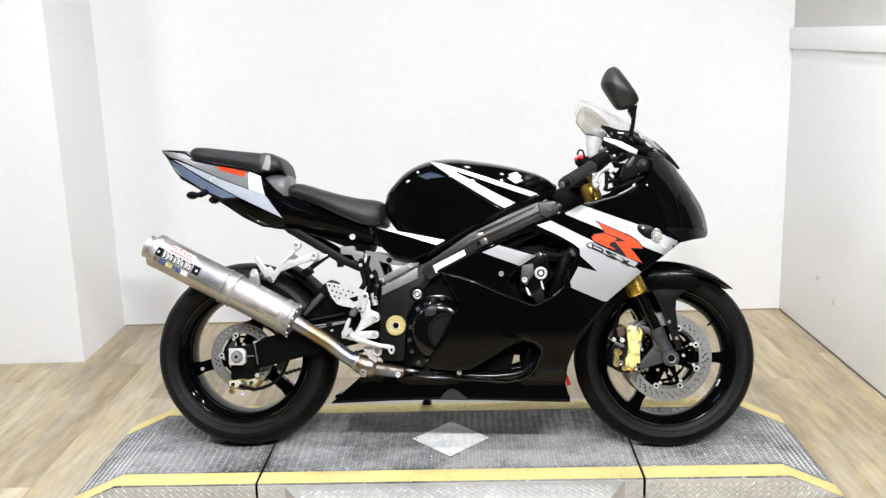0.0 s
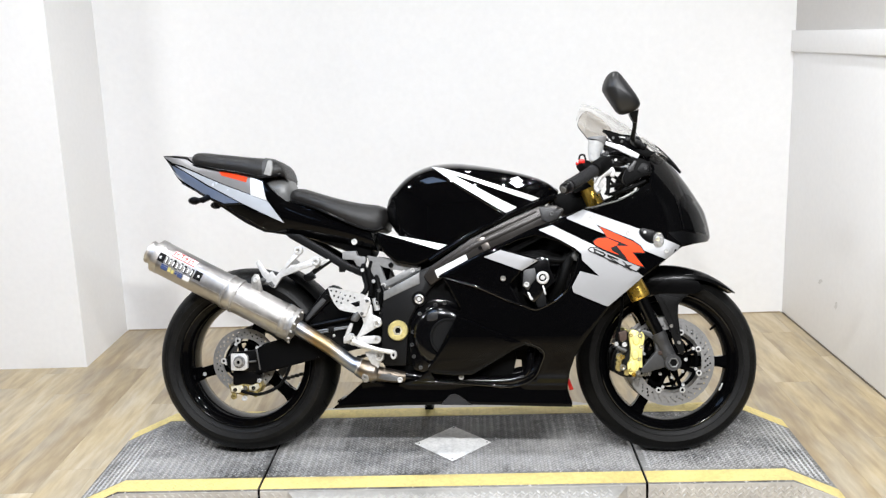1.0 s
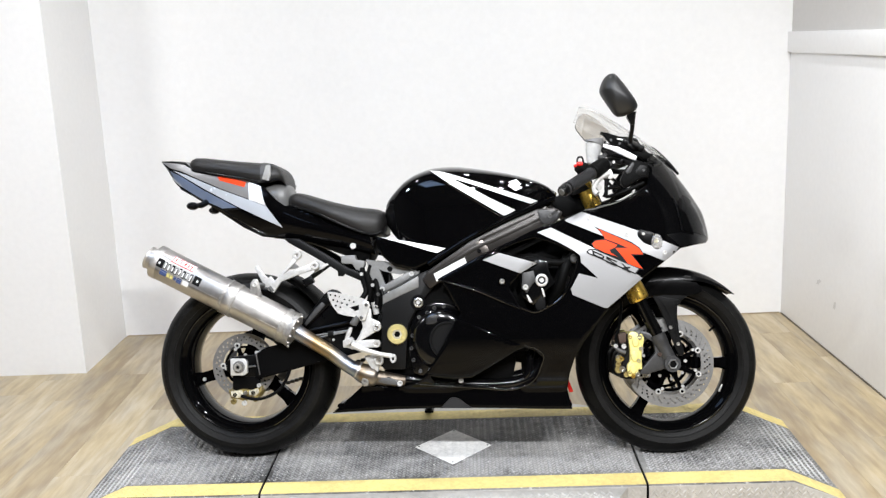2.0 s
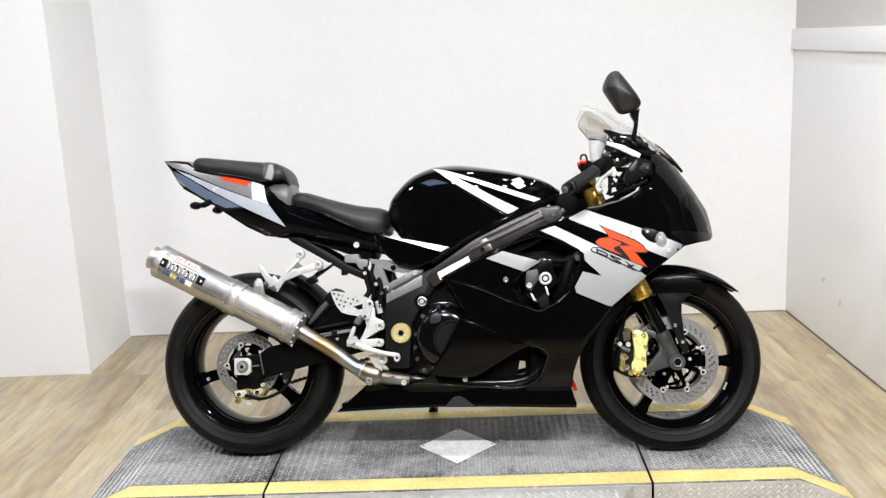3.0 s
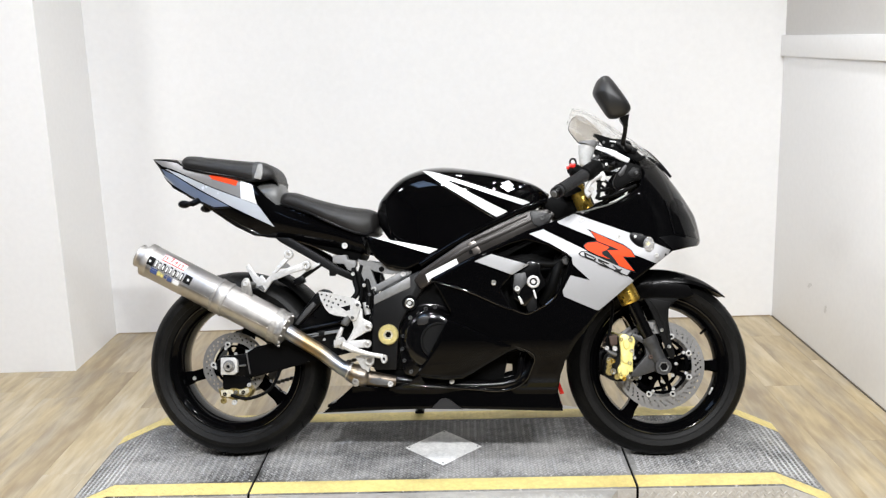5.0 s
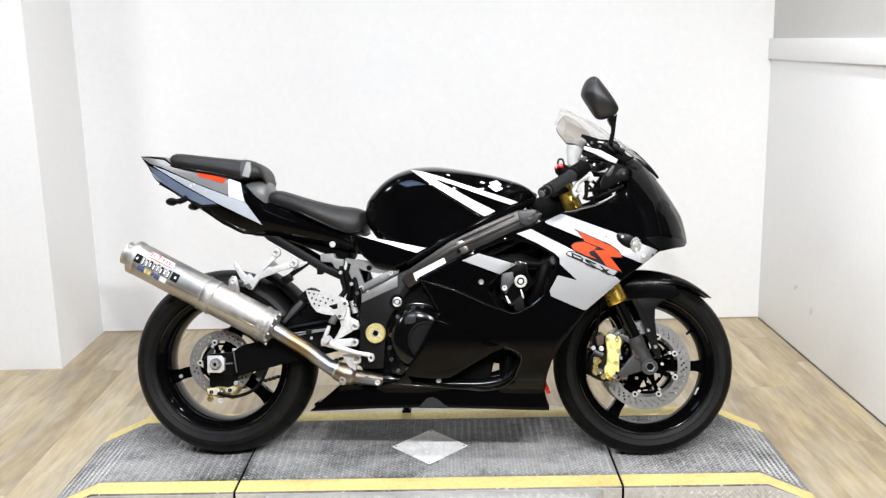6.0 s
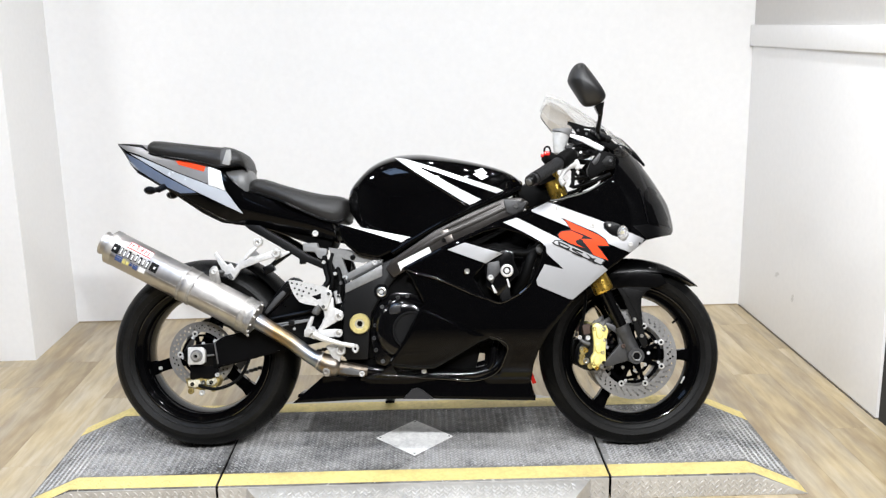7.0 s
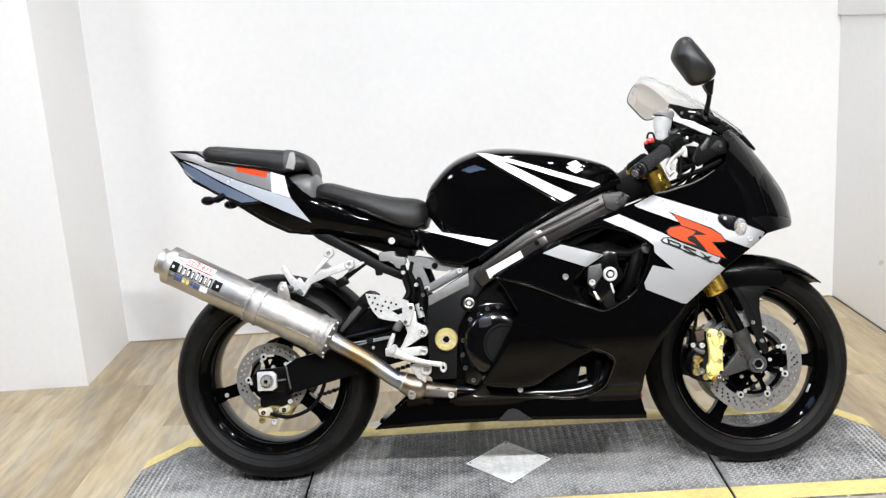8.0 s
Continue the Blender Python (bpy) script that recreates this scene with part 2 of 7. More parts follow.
BLUE = shade("blue_grey_metallic_paint", (0.20, 0.255, 0.385), 0.3, 0.4, 0.15, 5, 300, 0.02, 600)
ORANGE = shade("orange_red_vinyl", (0.74, 0.052, 0.007), 0.55, 0, 0.06, 9, 90, 0.0, spec=0.15)
RED = shade("red_vinyl", (0.66, 0.06, 0.045), 0.4, 0, 0.1, 9, 90, 0.0)
FRAME = shade("dark_grey_frame_paint", (0.006, 0.006, 0.0062), 0.40, 0.1, 0.15, 7, 150, 0.08, 500, spec=0.16)
SPAR = shade("satin_dark_frame", (0.026, 0.0225, 0.020), 0.32, 0.35, 0.2, 7, 90, 0.03, 300)
SPARGLINT = shade("bronze_grey_highlight", (0.24, 0.215, 0.195), 0.30, 0.85, 0.45, 24, 90, 0.02, 300)
GREYCAST = shade("light_grey_cast_alloy", (0.20, 0.20, 0.198), 0.42, 0.4, 0.2, 9, 120, 0.15, 500)
CAST = shade("grey_cast_alloy", (0.10, 0.10, 0.099), 0.5, 0.5, 0.2, 9, 120, 0.2, 500)
FORKFOOT = shade("dark_cast_alloy", (0.050, 0.050, 0.051), 0.42, 0.4, 0.25, 9, 120, 0.2, 500)
ALLOY = shade("bare_aluminium", (0.60, 0.595, 0.585), 0.34, 0.35, 0.22, 9, 120, 0.08, 400)
CHROME = shade("bright_steel", (0.62, 0.605, 0.58), 0.30, 1.0, 0.15, 9, 120, 0.04, 300)
CAN = brushed("brushed_titanium", (0.50, 0.478, 0.455), 0.42, (3, 3, 0.6))
PIPE = shade("dark_exhaust_steel", (0.15, 0.125, 0.10), 0.44, 1.0, 0.5, 9, 40, 0.04, 200)
TINTED = heat_tinted("heat_tinted_steel")
DULLSTEEL = shade("dull_stained_steel", (0.42, 0.405, 0.385), 0.42, 0.8, 0.35, 16, 120, 0.1, 300)
GOLD = shade("gold_anodised_alloy", (0.72, 0.47, 0.09), 0.28, 0.9, 0.1, 9, 120, 0.04, 400)
PALEGOLD = shade("pale_gold_paint", (0.80, 0.71, 0.26), 0.36, 0.2, 0.12, 9, 120, 0.05, 400)
PIVOTGOLD = shade("dull_gold_alloy", (0.66, 0.56, 0.24), 0.36, 0.6, 0.25, 14, 140, 0.06, 400)
DARKGOLD = shade("grimy_gold_alloy", (0.31, 0.24, 0.09), 0.45, 0.7, 0.4, 20, 120, 0.1, 400)
DARKBROWN = shade("brown_brake_lining", (0.06, 0.035, 0.025), 0.7, 0, 0.3)
REARGOLD = shade("grimy_silver_gold_alloy", (0.58, 0.54, 0.42), 0.42, 0.3, 0.45, 26, 140, 0.1, 400)
DISC = shade("ground_brake_steel", (0.33, 0.325, 0.32), 0.36, 0.75, 0.14, 12, 160, 0.05, 300)
SCREEN = glass("clear_screen_plastic", (0.95, 0.945, 0.935), 0.03, 0.05)
MIRROR = shade("mirror_glass", (0.70, 0.66, 0.60), 0.04, 1.0, 0.03, 5, 60, 0.0)
COVER = shade("black_engine_paint", (0.002, 0.002, 0.0023), 0.13, 0, 0.2, 8, 80, 0.02, 300, spec=0.4)
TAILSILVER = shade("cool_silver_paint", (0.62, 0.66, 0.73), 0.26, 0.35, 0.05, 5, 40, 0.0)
SIDEWALL = shade("dusty_sidewall_rubber", (0.008, 0.0078, 0.0076), 0.40, 0, 0.5, 12, 90, 0.2, 300, spec=0.11)
MIRRORBACK = shade("grey_black_mirror_shell", (0.012, 0.012, 0.0125), 0.40, 0, 0.1, 8, 120, 0.06, 700, spec=0.42)
GREYPLASTIC = shade("grey_moulded_plastic", (0.20, 0.20, 0.20), 0.5, 0, 0.15, 9, 120, 0.1, 400)
RESERVOIR = shade("milky_white_plastic", (0.50, 0.50, 0.49), 0.3, 0, 0.2, 30, 90, 0.0)
LENS = glass("clear_lens_plastic", (0.92, 0.91, 0.89), 0.08, 0.25)
HEAD = shade("smoked_headlamp_plastic", (0.002, 0.002, 0.0022), 0.04, 0, 0.1, spec=0.06)
REDLENS = shade("red_reflector_plastic", (0.60, 0.02, 0.015), 0.2, 0, 0.1, coat=0.6)
LABELWHITE = shade("white_label", (0.78, 0.78, 0.77), 0.4, 0, 0.05)
LABELBLACK = shade("black_label", (0.008, 0.008, 0.008), 0.5, 0, 0.1, spec=0.12)
LABELBLUE = shade("blue_label", (0.05, 0.08, 0.20), 0.4, 0, 0.1)
SCUFF = shade("grey_scuff", (0.66, 0.65, 0.635), 0.6, 0, 0.1, 30, 120)

DAYLIGHT = bpy.data.materials.new("daylight_pane")
DAYLIGHT.use_nodes = True
DAYLIGHT.node_tree.nodes["Principled BSDF"].inputs["Emission Color"].default_value = (0.42, 0.62, 1.0, 1)
DAYLIGHT.node_tree.nodes["Principled BSDF"].inputs["Emission Strength"].default_value = 7.0


# ---- mesh helpers ----
def smooth(points, n=6, closed=False):
    """A Catmull-Rom curve through the points."""
    p = [Vector(q) for q in points]
    out = []
    m = len(p)
    for i in range(m if closed else m - 1):
        a, b, c, d = (p[(i - 1) % m] if closed or i else p[0], p[i], p[(i + 1) % m], p[(i + 2) % m] if closed or i + 2 < m else p[-1])
        for k in range(n):
            t = k / n
            out.append(0.5 * (2 * b + (c - a) * t + (2 * a - 5 * b + 4 * c - d) * t * t + (3 * b - a - 3 * c + d) * t ** 3))
    if not closed:
        out.append(p[-1])
    return out


def from_data(verts, faces):
    bm = bmesh.new()
    vs = [bm.verts.new(v) for v in verts]
    for f in faces:
        try:
            bm.faces.new([vs[i] for i in f])
        except ValueError:
            pass
    return bm


def lathe(profile, n=48, a0=0.0, a1=360.0, closed=False):
    """Revolves (radius, y) round the y axis."""
    full = abs(a1 - a0) >= 360
    verts, faces, m = [], [], len(profile)
    steps = n if full else n + 1
    for i in range(steps):
        a = radians(a0 + (a1 - a0) * i / n)
        verts += [(r * math.cos(a), y, r * math.sin(a)) for r, y in profile]
    for i in range(n):
        j = (i + 1) % steps
        for k in range(m if closed else m - 1):
            q = (k + 1) % m
            faces.append((i * m + k, i * m + q, j * m + q, j * m + k))
    return from_data(verts, faces)


def loft(rings, caps=True):
    verts = [v for r in rings for v in r]
    m = len(rings[0])
    faces = [(i * m + k, i * m + (k + 1) % m, (i + 1) * m + (k + 1) % m, (i + 1) * m + k) for i in range(len(rings) - 1) for k in range(m)]
    if caps:
        faces += [tuple(range(m)), tuple(range((len(rings) - 1) * m, len(rings) * m))]
    return from_data(verts, faces)


def tube(points, radius, n=12, steps=6, flat=1.0):
    """A round bar along a smooth line; radius: one number or one for each point."""
    rad = radius if isinstance(radius, (list, tuple)) else [radius] * len(points)
    line = smooth(points, steps) if len(points) > 2 else [Vector(p) for p in points]
    cnt = len(line)
    rings, side = [], None
    for i, p in enumerate(line):
        d = (line[min(i + 1, cnt - 1)] - line[max(i - 1, 0)]).normalized()
        if side is None:
            side = d.orthogonal().normalized()
        side = (side - d * side.dot(d)).normalized()
        up = d.cross(side)
        s = i / (cnt - 1) * (len(rad) - 1)
        k = min(int(s), len(rad) - 2)
        r = rad[k] + (rad[k + 1] - rad[k]) * (s - k)
        rings.append([p + (side * math.cos(a) + up * math.sin(a) * flat) * r for a in [2 * math.pi * j / n for j in range(n)]])
    return loft(rings)


def slab(outline, y0, y1, bevel=0.003, round_n=0):
    """A plate cut to an outline in x and z, from y0 to y1, with softened edges."""
    pts = [(q.x, q.y) for q in smooth([(x, z, 0) for x, z in outline], round_n, True)] if round_n else outline
    bm = bmesh.new()
    f = bm.faces.new([bm.verts.new((x, y0, z)) for x, z in pts])
    ex = bmesh.ops.extrude_face_region(bm, geom=[f])
    bmesh.ops.translate(bm, vec=(0, y1 - y0, 0), verts=[v for v in ex["geom"] if isinstance(v, bmesh.types.BMVert)])
    if bevel:
        bmesh.ops.bevel(bm, geom=[e for e in bm.edges if e.calc_face_angle(0) > 0.6], offset=bevel, segments=2, affect="EDGES", profile=0.6)
    return bm


def block(cx, cy, cz, sx, sy, sz, bevel=0.003, turn=None):
    bm = bmesh.new()
    bmesh.ops.create_cube(bm, size=1, matrix=Matrix.Diagonal((sx, sy, sz, 1)))
    if bevel:
        bmesh.ops.bevel(bm, geom=bm.edges[:], offset=bevel, segments=2, affect="EDGES", profile=0.6)
    bmesh.ops.transform(bm, matrix=Matrix.Translation((cx, cy, cz)) @ (turn or Matrix()), verts=bm.verts)
    return bm


def stud(x, y, z, r, h, n=14):
    """A round-headed fastener on the right-hand side: it stands out towards -y from y."""
    bm = lathe([(0.0001, -h * 0.12), (r * 0.42, -h * 0.12), (r * 0.55, -h), (r * 0.85, -h), (r, -h * 0.8), (r, 0), (0.0001, 0)], n)
    bmesh.ops.translate(bm, vec=(x, y, z), verts=bm.verts)
    return bm


def moved(bm, m):
    bmesh.ops.transform(bm, matrix=m, verts=bm.verts)
    return bm


def merged(*bms):
    out = bmesh.new()
    for b in bms:
        me = bpy.data.meshes.new("tmp")
        b.to_mesh(me)
        out.from_mesh(me)
        bpy.data.meshes.remove(me)
        b.free()
    return out


def inside(p, poly):
    x, z = p
    hit = False
    for i in range(len(poly)):
        (x0, z0), (x1, z1) = poly[i - 1], poly[i]
        if (z0 > z) != (z1 > z) and x < (x1 - x0) * (z - z0) / (z1 - z0) + x0:
            hit = not hit
    return hit


def edge_drop(loops, r, depth):
    """How far a panel's rolled edge falls back, for a place (x, z) near one of the loops."""
    a = np.array([p for lp in loops for p in lp], float)
    b = np.array([q for lp in loops for q in (*lp[1:], lp[0])], float)
    ab = b - a
    den = np.maximum((ab ** 2).sum(1), 1e-12)

    def drop(x, z):
        ap = np.array((x, z)) - a
        t = np.clip((ap * ab).sum(1) / den, 0, 1)
        dist = float(np.sqrt((((ap - ab * t[:, None]) ** 2).sum(1)).min()))
        return depth * (1 - math.sqrt(1 - (1 - dist / r) ** 2)) if dist < r else 0.0
    return drop


def rolled(width, loops, r=0.008, depth=0.005):
    drop = edge_drop(loops, r, depth)
    return lambda x, z: width(x, z) - drop(x, z)


def sheet(outline, width, lift=0.0, thick=0.003, step=0.02, holes=(), side=-1, roll=0.0):
    """A curved panel: an outline in x and z laid on the surface y = side * (width(x, z) + lift), with a thickness."""
    loops = []
    for loop in (outline, *holes):
        dense = []
        for i in range(len(loop)):
            a, b = Vector(loop[i]), Vector(loop[(i + 1) % len(loop)])
            k = max(1, int((b - a).length / step))
            dense += [a.lerp(b, j / k) for j in range(k)]
        loops.append(dense)
    verts = [v for lp in loops for v in lp]
    edges, at = [], 0
    for lp in loops:
        edges += [(at + i, at + (i + 1) % len(lp)) for i in range(len(lp))]
        at += len(lp)
    polys = [[(v.x, v.y) for v in lp] for lp in loops]
    xs, zs = [v.x for v in loops[0]], [v.y for v in loops[0]]
    if roll:
        for lp in loops:
            for i, v in enumerate(lp):
                t = lp[(i + 1) % len(lp)] - lp[i - 1]
                if t.length < 1e-6:
                    continue
                nrm = Vector((-t.y, t.x)).normalized()
                probe = v + nrm * 0.001
                if not inside(probe, polys[0]) or any(inside(probe, h) for h in polys[1:]):
                    nrm = -nrm
                for k in (0.15, 0.45, 1.0):
                    q = v + nrm * roll * k
                    if inside(q, polys[0]) and not any(inside(q, h) for h in polys[1:]):
                        verts.append(q)
    row = 0
    z = min(zs) + step * 0.5
    while z < max(zs):
        x = min(xs) + step * (0.5 if row % 2 else 0.0)
        while x < max(xs):
            p = Vector((x, z))
            if inside((x, z), polys[0]) and not any(inside((x, z), h) for h in polys[1:]) and min((p - v).length for v in verts[:at]) > max(step * 0.5, roll * 1.3):
                verts.append(p)
            x += step
        z += step * 0.87
        row += 1
    vv, _, ff = geometry.delaunay_2d_cdt(verts, edges, [], 0, 1e-5)[:3]
    keep = []
    for f in ff:
        c = sum((vv[i] for i in f), Vector((0, 0))) / len(f)
        if inside(c, polys[0]) and not any(inside(c, h) for h in polys[1:]):
            keep.append(tuple(f))
    bm = bmesh.new()
    outer = [bm.verts.new((v.x, side * (width(v.x, v.y) + lift), v.y)) for v in vv]
    inner = [bm.verts.new((v.x, side * max(0, width(v.x, v.y) + lift - thick), v.y)) for v in vv]
    count = {}
    for f in keep:
        bm.faces.new([outer[i] for i in f])
        bm.faces.new([inner[i] for i in reversed(f)])
        for i in range(len(f)):
            e = (f[i], f[(i + 1) % len(f)])
            count[e] = 1
    for a, b in count:
        if (b, a) not in count:
            bm.faces.new([outer[b], outer[a], inner[a], inner[b]])
    bmesh.ops.delete(bm, geom=[v for v in bm.verts if not v.link_faces], context="VERTS")
    bmesh.ops.recalc_face_normals(bm, faces=bm.faces)
    return bm


def part(name, bm, material, parent=None, label="", sharp=38, at=None):
    """Links a bmesh as one mesh object, under a thing or a part where one is given."""
    bmesh.ops.recalc_face_normals(bm, faces=bm.faces)
    for f in bm.faces:
        f.smooth = True
    for e in bm.edges:
        if len(e.link_faces) == 2 and e.calc_face_angle(0) > radians(sharp):
            e.smooth = False
    me = bpy.data.meshes.new(name)
    bm.to_mesh(me)
    bm.free()
    me.materials.append(material)
    ob = new(name, me)
    if parent:
        ob.parent = parent
    if at is not None:
        ob.matrix_basis = at
    if label:
        ob["label"] = label
    return ob


def shared(name, mesh, parent, m):
    """One more piece on a mesh that is there already."""
    ob = new(name, mesh)
    ob.parent = parent
    ob.matrix_basis = m
    return ob


# ---- the room ----
BACK, LEFT, RIGHT, RETURN, FRONT, TOP = 1.537, -1.70, 1.695, 0.978, -6.5, 2.8
WALL_CAP = 1.416
EAST_END = 0.05


def setting(name, bm, material, label, category):
    return tagged(part(name, bm, material), label, category, kind="structure")


setting("wall_north", block((LEFT + RIGHT + 0.07) / 2, BACK + 0.06, TOP / 2, RIGHT + 0.07 - LEFT, 0.12, TOP, 0), WALL, "smooth white-painted back wall of the photo bay", "wall")
setting("wall_return", block(LEFT - 0.06, (RETURN + 0.12 + BACK + 0.12) / 2, TOP / 2, 0.12, BACK - RETURN, TOP, 0), WALL, "narrow white side wall beside the corner", "wall")
setting("wall_west", block(LEFT - 1.25, RETURN + 0.06, TOP / 2, 2.5, 0.12, TOP, 0), WALL, "white-painted wall facing the bay's open side", "wall")
wall_east = setting("wall_east", block(RIGHT + 0.06, (EAST_END + BACK) / 2, WALL_CAP / 2 + 0.003, 0.12, BACK - EAST_END - 0.002, WALL_CAP - 0.006, 0.002), WALL, "scuffed white-painted lower wall with a capped top", "wall")
setting("wall_east_upper", block(RIGHT + 0.064, (EAST_END + BACK) / 2, (WALL_CAP + TOP) / 2 + 0.001, 0.12, BACK - EAST_END - 0.002, TOP - WALL_CAP, 0), UPPER, "grey upper wall set back above the ledge", "wall")
setting("trim", block(RIGHT - 0.008, (EAST_END + BACK) / 2, WALL_CAP - 0.049, 0.016, BACK - EAST_END - 0.004, 0.099, 0.004), WALL, "white-painted ledge board along the wall top", "trim")
setting("wall_east_far", block(RIGHT + 0.07, (FRONT + EAST_END) / 2 - 0.001, TOP / 2, 0.12, EAST_END - FRONT - 0.002, TOP, 0), DARKWALL, "dark shop wall beyond the white bay", "wall")
setting("wall_west_outer", block(-4.16, (FRONT + RETURN) / 2, TOP / 2, 0.12, RETURN - FRONT, TOP, 0), DARKWALL, "dark shop wall far to one side", "wall")
setting("wall_south", block(-1.2, FRONT - 0.06, TOP / 2, 6.1, 0.12, TOP, 0), DARKWALL, "dark shop wall behind the camera", "wall")
setting("ceiling", block(-1.2, (FRONT + BACK) / 2, TOP + 0.05, 6.2, BACK - FRONT + 0.4, 0.1, 0), CEIL, "dark painted ceiling", "ceiling")
floor = setting("floor", block(-1.2, (FRONT + BACK) / 2, -0.056, 6.1, BACK - FRONT + 0.3, 0.1, 0), JOINT, "oak-look vinyl plank floor running towards the back wall", "floor")
for k, (y, z, w, h) in enumerate([(1.05, 0.29, 0.030, 0.014), (0.86, 0.23, 0.018, 0.020)]):
    rng = random.Random(40 + k)
    ring = [(w * math.cos(a) * rng.uniform(0.5, 1.1), h * math.sin(a) * rng.uniform(0.5, 1.1)) for a in [i * 0.45 for i in range(14)]]
    bm = bmesh.new()
    bm.faces.new([bm.verts.new((RIGHT - 0.0012, y + p, z + q - 0.4 * p)) for p, q in ring])
    part("scuff_mark", bm, SCUFF, wall_east, "grey rubbed scuff")

# dark strip gives the east wall's foot its shadow gap line
setting("baseboard", block(RIGHT - 0.0015, (EAST_END + BACK) / 2, 0.0020, 0.003, BACK - EAST_END - 0.006, 0.0035, 0.001), GAPSHADE, "thin dark strip for the shadow gap at the wall foot", "baseboard")
setting("baseboard_back", block((LEFT + RIGHT) / 2, BACK - 0.001, 0.003, RIGHT - LEFT - 0.014, 0.004, 0.005, 0.001), JOINT, "thin dull joint at the foot of the wall", "baseboard")
window = setting("window_1", block(-1.32, -1.55, 2.796, 0.80, 1.3, 0.012, 0), DAYLIGHT, "roof window with cool daylight behind it", "window")
for x, y, w, h in ((-1.74, -1.55, 0.06, 1.42), (-0.90, -1.55, 0.06, 1.42), (-1.32, -2.20, 0.78, 0.06), (-1.32, -0.90, 0.78, 0.06), (-1.32, -1.22, 0.78, 0.06)):
    part("window_frame", block(x, y, 2.786, w, h, 0.028, 0.004), DARKWALL, window)

# ---- the ramp platform ----
DECK, BEND, TOE = 0.075, 1.055, 1.225
NEAR, FAR, SEAM = -0.318, 0.322, 0.606
platform = tagged(new("ramp_platform"), "low black tread-plate platform with yellow edges and sloping ends", "platform")
platform.matrix_world = pose(0, -0.143, 0, 0, 0, -1.0)


def deck_height(x):
    a = abs(x)
    return DECK if a < BEND else DECK * max(0.0, (TOE - a) / (TOE - BEND))


def deck(x0, x1, y0, y1, lift, thick):
    """A stretch of deck that follows the ramps at its ends."""
    xs = sorted({x0, x1, *[b for b in (-BEND, BEND) if x0 < b < x1]})
    rings = [[(x, y0, deck_height(x) + lift - thick), (x, y1, deck_height(x) + lift - thick), (x, y1, deck_height(x) + lift), (x, y0, deck_height(x) + lift)] for x in xs]
    return loft(rings)


GAP = 0.004
STRETCHES = [(-TOE, -SEAM - GAP), (-SEAM + GAP, SEAM - GAP), (SEAM + GAP, TOE)]
for x0, x1 in STRETCHES:
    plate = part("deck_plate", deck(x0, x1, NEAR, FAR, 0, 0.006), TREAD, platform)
    part("edge_stripe", deck(x0, x1, NEAR, NEAR + 0.078, 0.0012, 0.001), YELLOW, plate, "worn yellow edge stripe")
    part("edge_stripe", deck(x0, x1, FAR - 0.078, FAR, 0.0012, 0.001), YELLOW, plate, "worn yellow edge stripe")
    for y in (NEAR, FAR):
        xs = sorted({x0, x1, *[b for b in (-BEND, BEND) if x0 < b < x1]})
        d = -1 if y == NEAR else 1
        rings = [[(x, y + d * 0.004, 0.001), (x, y, 0.001), (x, y, max(0.002, deck_height(x) - 0.006)), (x, y + d * 0.004, max(0.002, deck_height(x) - 0.006))] for x in xs]
        part("side_skirt", loft(rings), STEEL, platform, "bare steel tread-plate skirt")
part("seam_strip", block(-SEAM, 0.002, DECK - 0.012, 0.03, FAR - NEAR - 0.01, 0.01, 0), MATTE, platform)
part("seam_strip", block(SEAM, 0.002, DECK - 0.012, 0.03, FAR - NEAR - 0.01, 0.01, 0), MATTE, platform)
part("core", block(0, 0.002, 0.033, 2 * BEND - 0.1, FAR - NEAR - 0.06, 0.06, 0), MATTE, platform)


def lugs(test, place, height, seed=3):
    """Raised bars of a tread plate in columns that lean one way and the other, joined; place(x, y, rise) lays them on a surface."""
    rng = random.Random(seed)
    verts, faces = [], []
    px0, py0 = 0.0122, 0.0178
    for i in range(-102, 103):
        for j in range(-24, 25):
            x, y = i * px0, j * py0 + (py0 / 2 if i % 2 else 0)
            if not test(x, y):
                continue
            a = radians(50 if i % 2 else -50) + rng.uniform(-0.05, 0.05)
            c, s = math.cos(a), math.sin(a)
            h = height * rng.uniform(0.7, 1.1)
            base = len(verts)
            for u, v, z in ((-0.0098, 0, 0), (0, -0.0034, 0), (0.0098, 0, 0), (0, 0.0034, 0), (-0.006, 0, h), (0.0, -0.0012, h), (0.006, 0, h), (0.0, 0.0012, h)):
                verts.append(place(x + u * c - v * s, y + u * s + v * c, z))
            faces += [tuple(base + k for k in f) for f in ((0, 1, 5, 4), (1, 2, 6, 5), (2, 3, 7, 6), (3, 0, 4, 7), (4, 5, 6, 7))]
    return from_data(verts, faces)


def on_deck(x, y):
    return abs(x) < TOE - 0.012 and NEAR + 0.088 < y < FAR - 0.088 and abs(abs(x) - SEAM) > 0.018 and abs(x) / 0.132 + abs(y) / 0.143 > 1.06


def deck_place(x, y, z):
    return (x, y, deck_height(x) + z)


def in_diamond(x, y, k=1.0):
    return abs(x) / 0.132 + abs(y) / 0.143 < k


